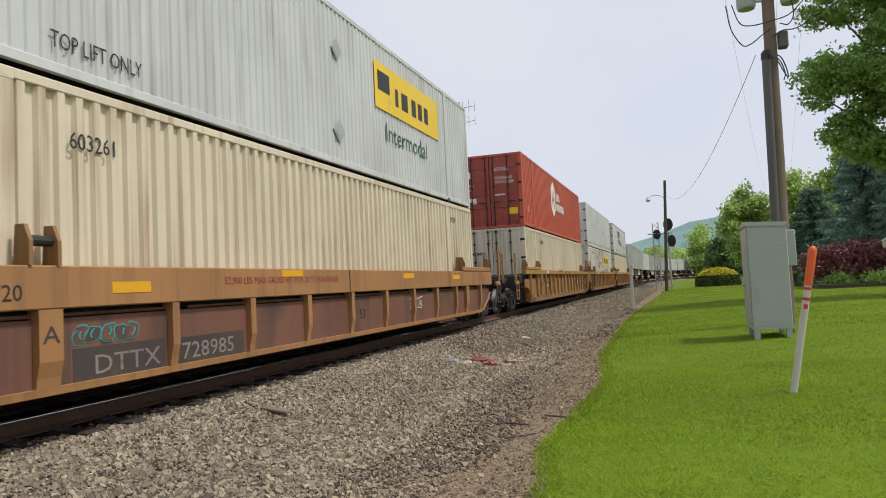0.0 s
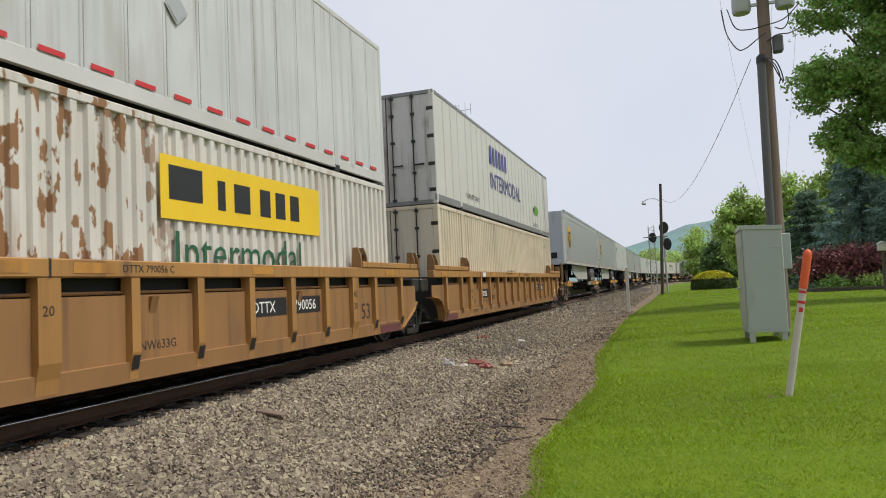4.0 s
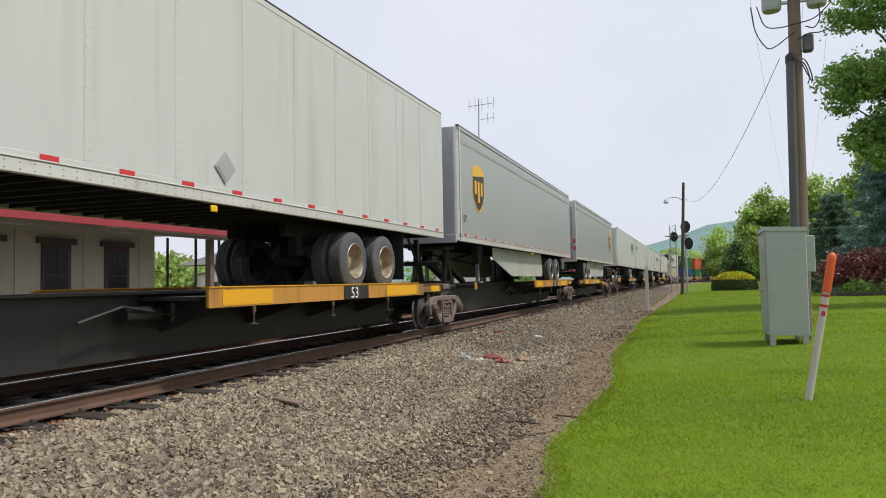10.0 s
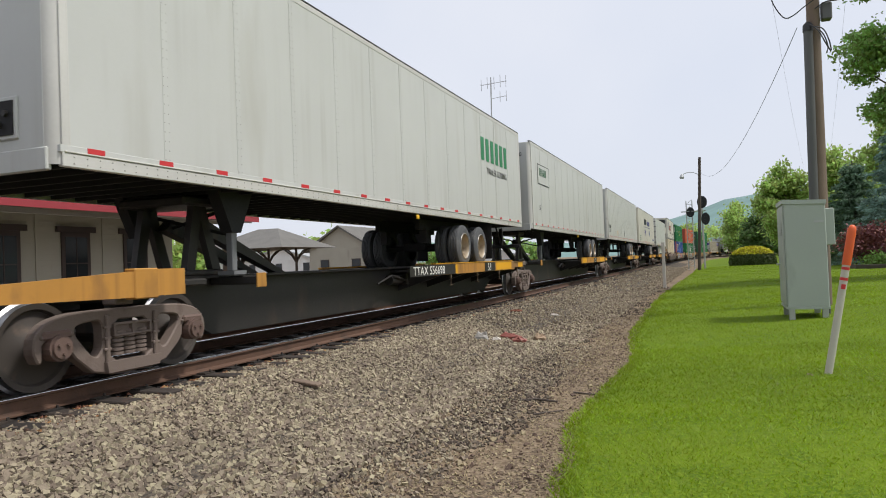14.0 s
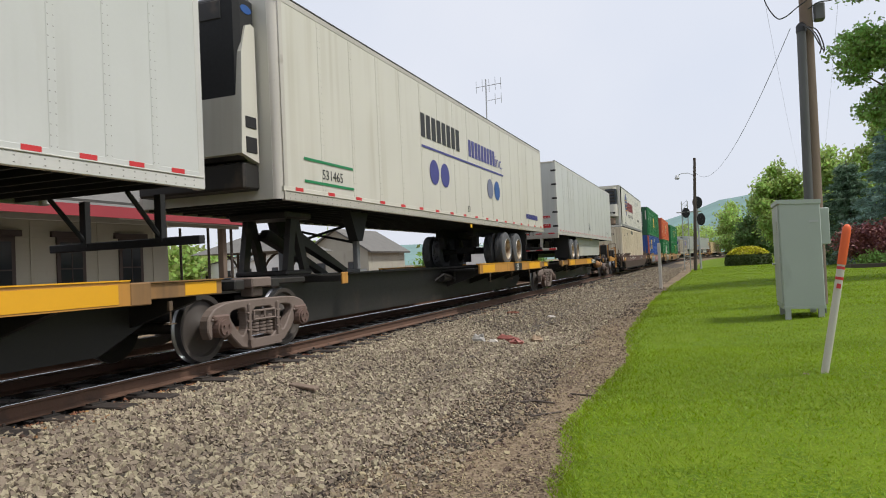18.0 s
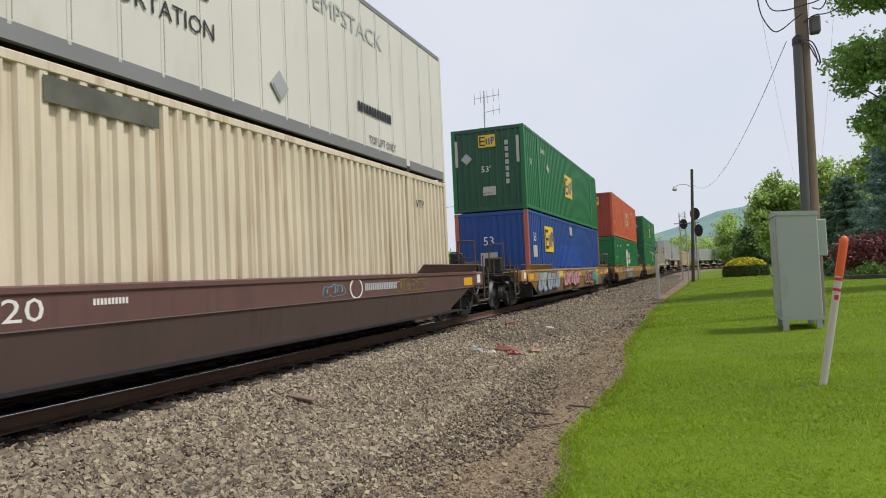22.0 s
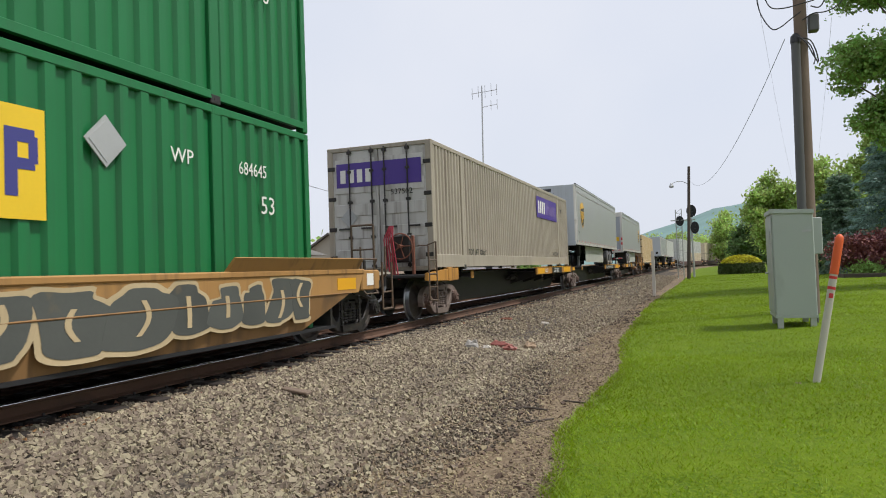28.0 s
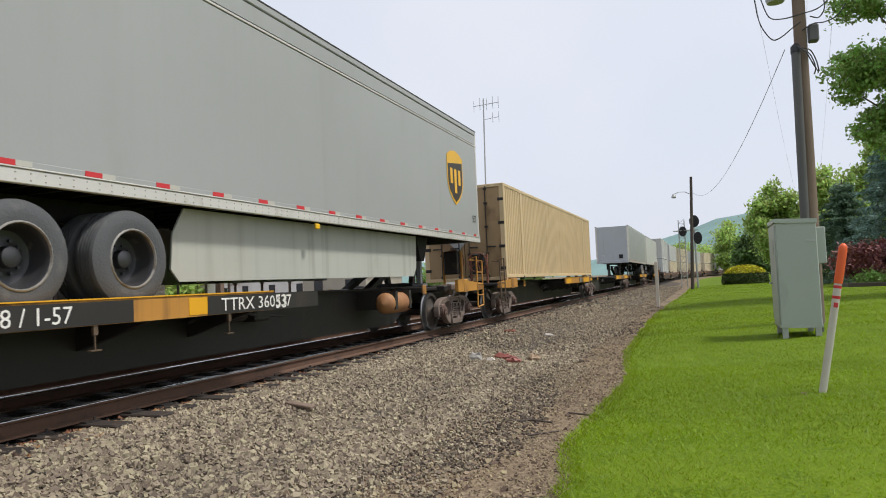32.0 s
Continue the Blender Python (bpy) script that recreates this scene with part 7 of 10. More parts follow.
def signal_mast():
    x, y = 5.55, 66.0
    p = thing("railway_signal", "lattice railway signal mast with three black round signal heads", "signal", at=Matrix.Translation((x, y, ground_z(x, y))))
    s = Shape()
    for dx in (-0.75, -0.25):
        for dy in (-0.2, 0.2):
            s.cyl((dx, dy, 0), (dx, dy, 6.2), 0.04, n=6)
    for i in range(14):
        z = 0.4 + i * 0.42
        s.cyl((-0.75, -0.2, z), (-0.25, -0.2, z), 0.02, n=5).cyl((-0.75, -0.2, z), (-0.25, -0.2, z + 0.42), 0.02, n=5)
    part("mast", s, galv, p)
    part("post", Shape().cyl((0.62, 0, 0), (0.55, 0, 6.0), 0.09, n=10), galv, p)
    for i, (dx, z, ry, rz) in enumerate(((0.6, 6.0, 0.42, 0.55), (0.84, 4.5, 0.36, 0.55), (-0.4, 5.15, 0.34, 0.45))):
        h = part("signal_head", Shape().prism([(dx + ry * math.cos(a), z + rz * math.sin(a)) for a in [2 * math.pi * j / 20 for j in range(20)]], 1, -0.28, -0.22), black_m, p, "black oval signal backplate")
        for dz in (-0.45, 0.0, 0.45):
            part("hood", Shape().cyl((dx, -0.5, z + dz * rz), (dx, -0.25, z + dz * rz), 0.11, n=10), black_m, h)
    part("platform", Shape().box(-1.2, 0.9, -0.4, 0.4, 5.2, 5.25), galv, p)


signal_mast()
wp = thing("trackside_post", "thin weathered white post at the edge of the gravel", "post", at=Matrix.Translation((4.7, 32.8, ground_z(4.7, 32.8))))
part("shaft", Shape().box(-0.07, 0.07, -0.05, 0.05, -0.2, 2.05, 0.01), white_p, wp)


# ---- trees and shrubs ----
def leaf_cloud(lumps, n, size, seed, per=48, flatten=1.0, droop=0.0):
    """Leaves in clumps that fill the shells of the given ellipsoids (centre, radii)."""
    r = np.random.default_rng(seed)
    vol = np.array([l[1][0] * l[1][1] * l[1][2] for l in lumps])
    k = max(1, n // per)
    which = r.choice(len(lumps), k, p=vol / vol.sum())
    d = r.normal(size=(k, 3))
    d /= np.linalg.norm(d, axis=1, keepdims=True)
    rad = r.random(k) ** 0.33 * (0.75 + 0.3 * r.random(k))
    c = np.array([lumps[i][0] for i in which]) + d * rad[:, None] * np.array([lumps[i][1] for i in which])
    cl = size * (1.3 + 2.0 * r.random(k))
    p = np.repeat(c, per, 0) + r.normal(size=(k * per, 3)) * np.repeat(cl, per)[:, None] * np.array((1, 1, 0.6 * flatten))
    m = len(p)
    a = r.normal(size=(m, 3))
    a /= np.linalg.norm(a, axis=1, keepdims=True)
    b = np.cross(a, r.normal(size=(m, 3)))
    b /= np.linalg.norm(b, axis=1, keepdims=True)
    s = size * (0.6 + 0.8 * r.random(m))[:, None]
    v = np.stack([p - a * s, p + b * s * 0.55, p + a * s, p - b * s * 0.55], 1).reshape(-1, 3)
    return v, np.arange(4 * m).reshape(-1, 4)


def tree(label, x, y, tall, wide, n, leaf, seed, size=0.16, trunk=0.25, clear=0.25, lumps=None):
    z = ground_z(x, y)
    t = thing("tree", label, "tree", at=Matrix.Translation((x, y, z)))
    rnd = random.Random(seed)
    if lumps is None:
        lumps = []
        for i in range(11):
            h = clear + (1 - clear) * (i + 0.5) / 11
            rr = wide * math.sin(math.pi * min(0.97, 0.18 + 0.8 * (h - clear) / (1 - clear))) * 0.75
            a = rnd.uniform(0, 6.28)
            lumps.append(((rr * 0.6 * math.cos(a), rr * 0.6 * math.sin(a), h * tall), (rr * 0.62 + 0.3, rr * 0.62 + 0.3, tall * 0.11)))
    s = Shape()
    pts = [Vector((rnd.uniform(-1, 1) * 0.04 * i, rnd.uniform(-1, 1) * 0.04 * i, tall * 0.8 * i / 5)) for i in range(6)]
    for i in range(5):
        s.cyl(pts[i], pts[i + 1], trunk * (1 - i * 0.17), trunk * (1 - (i + 1) * 0.17), n=9)
    for c, q in lumps:
        st = pts[1].lerp(pts[4], min(0.95, max(0.0, (c[2] / tall - 0.2) * 1.1)))
        mid = st.lerp(Vector(c), 0.55) + Vector((0, 0, -0.3))
        s.cyl(st, mid, trunk * 0.32, trunk * 0.18, n=6).cyl(mid, Vector(c), trunk * 0.18, trunk * 0.05, n=5)
    part("trunk", s, bark, t, smooth=True)
    v, f = leaf_cloud(lumps, n, size, seed)
    part("crown", raw_mesh("crown", v, f, leaf), None, t)
    return t


def spruce(label, x, y, tall, wide, n, leaf, seed):
    z = ground_z(x, y)
    t = thing("tree", label, "tree", at=Matrix.Translation((x, y, z)))
    r = np.random.default_rng(seed)
    s = Shape().cyl((0, 0, 0), (0, 0, tall), 0.22, 0.03, n=9)
    vs, tiers = [], int(tall / 0.55)
    for i in range(tiers):
        h = 0.4 + (tall - 0.5) * i / tiers
        rr = wide * (1 - h / tall) ** 0.85 + 0.15
        nb = 12 if rr > 1 else 7
        for j in range(nb):
            a = 2 * np.pi * (j + r.random()) / nb
            ln = rr * (0.75 + 0.4 * r.random())
            tip = np.array((math.cos(a) * ln, math.sin(a) * ln, h - 0.18 * ln + 0.1 * r.normal()))
            if j % 3 == 0:
                s.cyl((0, 0, h), tuple(tip * (0.9, 0.9, 1)), 0.03, 0.01, n=4)
            m = int(n / tiers / nb)
            u = r.random(m) ** 0.7
            p = np.outer(u, tip - np.array((0, 0, h))) + np.array((0, 0, h)) + r.normal(size=(m, 3)) * (0.10 + 0.16 * (1 - u))[:, None] * np.array((1, 1, 0.7))
            dd = r.normal(size=(m, 3)) * 0.6 + np.array((math.cos(a), math.sin(a), -0.3))
            dd /= np.linalg.norm(dd, axis=1, keepdims=True)
            e = np.cross(dd, r.normal(size=(m, 3)))
            e /= np.linalg.norm(e, axis=1, keepdims=True)
            q = (0.13 + 0.12 * r.random(m))[:, None]
            vs.append(np.stack([p - e * q * 0.22, p + dd * q, p + e * q * 0.22, p - dd * q * 0.5], 1).reshape(-1, 3))
    part("trunk", s, bark, t)
    v = np.concatenate(vs)
    part("crown", raw_mesh("crown", v, np.arange(len(v)).reshape(-1, 4), leaf), None, t)


maple = [((0, 0, 13.5), (3.4, 3.6, 2.2)), ((-3.6, -0.5, 11.7), (1.2, 1.6, 0.8)), ((-1.6, -0.5, 10.4), (1.4, 1.8, 0.9)), ((-3.5, 0, 9.35), (1.7, 1.8, 0.75)), ((-4.2, 0.3, 8.4), (0.9, 1.2, 0.5)), ((-2.4, -0.6, 8.7), (1.5, 1.8, 1.0)),
         ((-3.0, 0.2, 7.4), (0.9, 1.1, 0.7)), ((-3.3, 0.4, 6.8), (1.0, 1.2, 0.6)), ((-2.5, 0.4, 6.2), (1.2, 1.4, 0.8)), ((-1.3, 0, 5.6), (1.4, 1.5, 0.9)), ((-1.2, 0, 8.3), (1.5, 2.0, 1.5)), ((1.6, 0, 9.5), (2.4, 2.6, 2.2)), ((-1.2, 0.5, 11.6), (1.0, 1.3, 0.9)), ((1.0, 0, 6.6), (1.8, 2.0, 0.9)), ((-2.6, -0.5, 14.6), (1.8, 2, 1.2)), ((0, 0, 16.2), (2.6, 2.6, 1.5)), ((2.6, 0, 12.5), (2.0, 2.2, 1.6))]
tree("large leafy maple with gaps in its spreading crown", 16.95, 32.0, 17, 5, 170000, leaf_a, 2, 0.085, 0.34, lumps=maple)
tree("leafy tree with fresh green crown behind the spruces", 25.0, 48.0, 16, 6, 14000, leaf_a, 3, 0.2, 0.35)
spruce("tall blue-green spruce with drooping boughs", 19.0, 53.0, 11.2, 4.4, 34000, needle_m, 4)
spruce("blue-green spruce beside the garden bed", 21.5, 50.0, 14.0, 4.2, 28000, needle_m, 5)
spruce("broad dark green spruce at the garden's edge", 16.4, 57.0, 7.4, 3.6, 26000, needle_g, 17)
spruce("green spruce in the garden", 26.0, 56.0, 12.0, 4.0, 18000, needle_g, 6)
spruce("green spruce behind the red shrub", 24.5, 47.0, 8.5, 3.4, 16000, needle_g, 16)
tree("light green broadleaf tree at the lawn's end", 14.9, 88.0, 11.2, 3.4, 13000, leaf_b, 7, 0.2, 0.25)
tree("light green tree beside the lawn's end", 20.2, 86.0, 11.6, 4.0, 13000, leaf_b, 8, 0.22, 0.25)
tree("green tree behind the spruces", 25.0, 80.0, 15, 5.0, 18000, leaf_b, 9, 0.24, 0.3)
tree("green tree at the garden's back", 33.0, 80.0, 20, 7, 14000, leaf_a, 10, 0.26, 0.3)
tree("dark round tree near the bend of the track", 14.2, 118.0, 7.5, 3.4, 9000, leaf_c, 11, 0.22, 0.2, clear=0.1)
tree("dark green tree near the bend of the track", 17.6, 126.0, 10.0, 4.0, 9000, leaf_c, 12, 0.25, 0.2, clear=0.1)
tree("light green tree beyond the bend", 20.5, 150.0, 15.0, 6.0, 9000, leaf_b, 13, 0.3, 0.2, clear=0.1)
tree("light green tree far beyond the bend", 14.0, 210.0, 15.0, 6.5, 7000, leaf_b, 14, 0.4, 0.2, clear=0.1)
tree("dark tree inside the bend of the track", 22.0, 175.0, 12.0, 5.0, 7000, leaf_c, 15, 0.35, 0.2, clear=0.1)


def shrub(name, label, x, y, rx, ry, rz, n, leaf, seed, size, zc=None):
    z = ground_z(x, y)
    t = thing(name, label, "shrub", at=Matrix.Translation((x, y, z)))
    rnd = random.Random(seed)
    lumps = [((rnd.uniform(-0.55, 0.55) * rx, rnd.uniform(-0.55, 0.55) * ry, rz * rnd.uniform(0.6, 1.15)), (rx * 0.55, ry * 0.55, rz * 0.55)) for _ in range(7)]
    v, f = leaf_cloud(lumps, n, size, seed, per=20)
    v[:, 2] = np.maximum(v[:, 2], 0.02)
    part("foliage", raw_mesh("foliage", v, f, leaf), None, t)
    for c, q in lumps:
        part("stem", Shape().cyl((c[0] * 0.2, c[1] * 0.2, -0.05), c, 0.05, 0.015, n=5), bark, t)


shrub("shrub", "dark red-leaved shrub in the garden bed", 15.3, 46.5, 1.5, 1.2, 2.0, 7000, red_leaf, 31, 0.09)
shrub("shrub", "dark red-leaved shrub beside another", 17.5, 47.0, 1.5, 1.1, 1.7, 6000, red_leaf, 32, 0.09)
shrub("shrub", "low light green plants in the garden bed", 17.6, 44.6, 1.3, 0.8, 0.42, 2600, leaf_b, 33, 0.09)
shrub("shrub", "low green plants at the bed's end", 15.6, 45.2, 0.9, 0.7, 0.5, 1800, leaf_a, 34, 0.08)
shrub("shrub", "light green plants in the raised bed", 20.2, 43.9, 1.5, 0.8, 0.6, 2600, leaf_b, 35, 0.09)


def hedge():
    x, y = 10.2, 69.0
    z = ground_z(x, y)
    t = thing("hedge", "clipped rounded hedge, yellow-green on top and dark below", "hedge", at=Matrix.Translation((x, y, z)))
    r = np.random.default_rng(8)
    def coat(n, lo, hi, size):
        a, h = r.random(n) * 2 * np.pi, lo + (hi - lo) * r.random(n)
        k = np.sqrt(np.maximum(0, 1 - (h / 1.72) ** 3.2))
        p = np.stack([1.95 * np.cos(a) * k, 1.5 * np.sin(a) * k, h], 1) * (0.93 + 0.1 * r.random((n, 1)))
        d = r.normal(size=(n, 3))
        d /= np.linalg.norm(d, axis=1, keepdims=True)
        e = np.cross(d, r.normal(size=(n, 3)))
        e /= np.linalg.norm(e, axis=1, keepdims=True)
        return np.stack([p - d * size, p + e * size * 0.6, p + d * size, p - e * size * 0.6], 1).reshape(-1, 3)
    core = Shape().lathe([(0.05, 1.3), (0.6, 1.4), (1.1, 1.25), (1.45, 0.85), (1.6, 0.001)], (0, 0, 0), 16, 2)
    core.v = [(p[0] * 1.25, p[1], p[2]) for p in core.v]
    part("core", core, hedge_d, t)
    v = coat(3200, 0.05, 1.05, 0.09)
    part("lower_foliage", raw_mesh("foliage", v, np.arange(len(v)).reshape(-1, 4), hedge_d), None, t)
    v = coat(6000, 1.0, 1.72, 0.07)
    part("upper_foliage", raw_mesh("foliage", v, np.arange(len(v)).reshape(-1, 4), hedge_y), None, t, "yellow-green new growth")


hedge()

edging = thing("garden_edging", "dark timber edging round a raised garden bed", "edging", at=Matrix.Translation((14.3, 44.4, ground_z(15, 44.4))))
for a, b2 in (((0, 0), (2.6, -0.9)), ((2.6, -0.9), (5.2, -1.6)), ((5.2, -1.6), (8, -2.0)), ((0, 0), (-0.2, 2.4))):
    d = Vector((b2[0] - a[0], b2[1] - a[1], 0))
    part("timber", Shape().box(0, d.length, -0.08, 0.08, -0.1, 0.26, 0.015), dark_wood, edging, at=Matrix.Translation((*a, 0)) @ Matrix.Rotation(math.atan2(d.y, d.x), 4, "Z"))
bird = thing("nest_box", "small pale box on a wooden post among the shrubs", "nest box", at=Matrix.Translation((17.0, 41.0, ground_z(17, 41))))
part("post", Shape().box(-0.06, 0.06, -0.06, 0.06, -0.2, 2.1), bark, bird)
part("box", Shape().box(-0.2, 0.2, -0.16, 0.16, 2.1, 2.45, 0.01), white_p, bird)
part("roof", Shape().prism([(-0.26, 2.45), (0.26, 2.45), (0.0, 2.6)], 1, -0.2, 0.2), galv, bird)


# ---- woods and hills far off ----
def far_woods(label, x0, x1, y0, y1, n, tall, leaf, seed, size=0.55):
    r = random.Random(seed)
    lumps = []
    for _ in range(n):
        x, y = r.uniform(x0, x1), r.uniform(y0, y1)
        h, w = tall * r.uniform(0.65, 1.1), tall * r.uniform(0.2, 0.32)
        for k2 in range(3):
            lumps.append(((x + r.uniform(-w, w) * 0.6, y + r.uniform(-w, w) * 0.6, ground_z(x, y) + h * (0.3 + 0.24 * k2)), (w, w, h * 0.22)))
    v, f = leaf_cloud(lumps, n * 700, size, seed, per=30)
    tagged(new("woods", raw_mesh("woods", v, f, leaf)), label, "woods", kind="stuff")


far_woods("band of mixed green trees behind the garden", 28, 75, 100, 140, 16, 15, leaf_a, 51)
far_woods("band of light green trees beyond the bend", -10, 30, 300, 340, 16, 15, leaf_b, 52)
far_woods("green trees beyond the outer side of the bend", 40, 90, 200, 300, 16, 17, leaf_c, 53)
far_woods("low green trees beyond the station", -95, -45, 85, 130, 18, 6, leaf_b, 54)
far_woods("low green trees far beyond the second track", -70, -35, 150, 210, 12, 7, leaf_a, 55)


def hills():
    cols, rows = 90, 14
    v = []
    for j in range(rows):
        for i in range(cols):
            a = -1.35 + 2.3 * i / (cols - 1)
            d = 900 + 900 * j / (rows - 1)
            q = math.tan(a) if abs(a) < 1.2 else math.copysign(2.6, a)
            k = max(0.0, min(1.0, (math.sin(a) + 0.16) / 0.24))
            crest = 0.030 + 0.043 * (k * k * (3 - 2 * k)) + 0.006 * math.sin(a * 9) + 0.004 * noise.noise((a * 25, 0.3, 0))
            u = j / (rows - 1)
            h = crest * 1500 * math.sin(math.pi * min(1, 0.5 * u / 0.6) if u < 0.6 else math.pi * 0.5) - 4
            v.append((6.7 + d * math.sin(a), d * math.cos(a), h + 3 * noise.noise((i * 0.9, j * 1.1, 0))))
    f = [(j * cols + i, j * cols + i + 1, (j + 1) * cols + i + 1, (j + 1) * cols + i) for j in range(rows - 1) for i in range(cols - 1)]
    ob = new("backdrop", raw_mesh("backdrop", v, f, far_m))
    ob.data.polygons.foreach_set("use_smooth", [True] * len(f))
    tagged(ob, "wooded hills on the horizon, haze painted into their blue-green", "hills", kind="structure")


hills()


# ---- the station side ----
def station():
    b = thing("station_building", "low beige station building, grey roof, red-edged platform canopy", "building", at=Matrix.Translation((-11.0, 0, -0.45)))
    y0, y1 = -14.0, 19.4
    wall = part("wall", Shape().box(-6.6, 0.0, y0, y1, 0, 4.0), clap, b)
    for i in range(18):
        z = 0.9 + i * 0.16
        part("board", Shape().box(0.0, 0.012, y0, y1, z, z + 0.012), clap, wall)
    for i in range(14):
        y = y1 - 0.7 - i * 2.3
        part("batten", Shape().box(0, 0.03, y - 0.03, y + 0.03, 0.0, 3.6), clap, wall)
    for i in range(12):
        y = y1 - 1.7 - i * 2.3
        kind = i % 3 == 1
        w = part("door" if kind else "window", Shape().box(0.0, 0.05, y - 0.5, y + 0.5, 0.1 if kind else 1.0, 2.85), trim_d, b)
        part("pane", Shape().box(0.05, 0.055, y - 0.38, y + 0.38, 1.15, 2.7), glass_dark, w)
        part("lintel", Shape().box(0.0, 0.1, y - 0.68, y + 0.68, 2.85, 3.02), trim_d, w)
        part("glazing_bar", Shape().box(0.055, 0.065, y - 0.015, y + 0.015, 1.15, 2.7).box(0.055, 0.065, y - 0.38, y + 0.38, 1.9, 1.94), trim_d, w)
    ridge, eave = (-3.3, 5.75), (0.35, 4.0)
    part("roof", Shape().prism([(eave[0], eave[1]), (ridge[0], ridge[1]), (-6.95, 4.0), (-6.9, 3.85), (-3.3, 5.58), (0.3, 3.85)], 1, y0 - 0.4, y1 + 0.5), roof_g, b)
    part("gable", Shape().prism([(0.0, 3.9), (-6.6, 3.9), (-3.3, 5.55)], 1, y1 - 0.1, y1), clap, b)
    can = part("canopy", Shape().prism([(0.2, 3.92), (1.95, 3.52), (1.95, 3.36), (0.2, 3.72)], 1, y0, y1 + 2.2), soffit, b, "sloping canopy with pale soffit")
    part("canopy_roof", Shape().prism([(0.1, 3.97), (2.0, 3.55), (2.0, 3.525), (0.1, 3.94)], 1, y0, y1 + 2.3), roof_g, can)
    part("fascia", Shape().box(1.95, 2.03, y0, y1 + 2.3, 3.3, 3.62), roof_r, can, "red canopy edge")
    part("beam", Shape().box(1.3, 1.45, y0, y1 + 2.1, 3.2, 3.38), soffit, can)
    part("end_canopy", Shape().prism([(-6.6, 3.75), (1.9, 3.5), (1.9, 3.4), (-6.6, 3.6)], 1, y1, y1 + 2.3), soffit, b)
    for y, x in ((y1 + 1.7, 1.4), (y1 + 1.9, 0.2), (y1 + 2.0, -1.2), (y1 + 2.0, -2.8), (y1 + 2.0, -4.4)):
        part("column", Shape().cyl((x, y, 0), (x, y, 3.4), 0.05, n=8), dark_wood, b)
    part("timber_post", Shape().box(1.2, 1.42, y1 + 1.2, y1 + 1.42, 0, 3.35, 0.02), wood_m, b)
    part("downpipe", Shape().cyl((1.9, y1 - 4, 3.3), (1.9, y1 + 2, 3.28), 0.03, n=6), galv, b)
    pf = new("platform", Shape().box(-20, -8.0, -14, 26, -0.44, -0.15, 0.02).mesh("platform", mat("worn concrete", (0.30, 0.28, 0.25), 0.9, var=0.15, dirt=(0.18, 0.16, 0.14), dirt_amt=0.3)))
    tagged(pf, "low concrete station platform", "platform", kind="structure")


station()


def gabled_house(label, x, y, w, d, h, ridge, wall_m, roof_m, windows=2):
    z = ground_z(x, y)
    b = thing("house", label, "building", at=Matrix.Translation((x, y, z)))
    part("wall", Shape().box(-w / 2, w / 2, -d / 2, d / 2, -0.2, h), wall_m, b)
    part("gable", Shape().prism([(-w / 2, h), (w / 2, h), (0, ridge - 0.12)], 1, -d / 2, d / 2), wall_m, b)
    part("roof", Shape().prism([(-w / 2 - 0.5, h - 0.15), (0, ridge), (w / 2 + 0.5, h - 0.15), (w / 2 + 0.45, h - 0.3), (0, ridge - 0.16), (-w / 2 - 0.45, h - 0.3)], 1, -d / 2 - 0.4, d / 2 + 0.4), roof_m, b)
    for i in range(windows):
        xx = -w / 2 + w * (i + 0.5) / windows
        win = part("window", Shape().box(xx - 0.45, xx + 0.45, -d / 2 - 0.04, -d / 2, 1.0, 2.2), trim_d, b)
        part("pane", Shape().box(xx - 0.38, xx + 0.38, -d / 2 - 0.05, -d / 2 - 0.04, 1.08, 2.12), glass_dark, win)


gabled_house("small beige building with a grey gabled roof beyond the platform", -25.0, 60.0, 6.5, 8, 3.2, 5.3, clap, roof_g)
gabled_house("white outbuilding with a pale roof far beyond the platform", -44.0, 78.0, 12, 8, 2.6, 4.2, white_b, galv, 3)
gabled_house("white shed with a light roof far beyond the tracks", -22.0, 92.0, 9, 6, 2.4, 3.8, white_b, galv, 2)
gabled_house("white low building far beyond the tracks", -62.0, 95.0, 16, 9, 3.0, 4.4, white_b, roof_g, 4)


def shelter():
    b = thing("platform_shelter", "open platform shelter with a hipped roof on curved brackets", "shelter", at=Matrix.Translation((-21.5, 40.0, -0.45)))
    v = [(-3.4, -3.4, 2.9), (3.4, -3.4, 2.9), (3.4, 3.4, 2.9), (-3.4, 3.4, 2.9), (-0.8, 0, 4.3), (0.8, 0, 4.3)]
    part("roof", Shape().add(v, [(0, 1, 5, 4), (1, 2, 5), (2, 3, 4, 5), (3, 0, 4), (3, 2, 1, 0)]), roof_g, b)
    for x in (-2.2, 0, 2.2):
        post = part("post", Shape().cyl((x, 0, 0), (x, 0, 3.3), 0.09, n=8), dark_wood, b)
        for e in (-1, 1):
            part("bracket", Shape().tube([(x, 0, 1.9), (x, e * 0.35, 2.4), (x, e * 0.9, 2.75), (x, e * 1.8, 2.9)], 0.05), dark_wood, post)
            part("bracket", Shape().tube([(x, 0, 1.9), (x + e * 0.35, 0, 2.4), (x + e * 0.9, 0, 2.8)], 0.05), dark_wood, post)


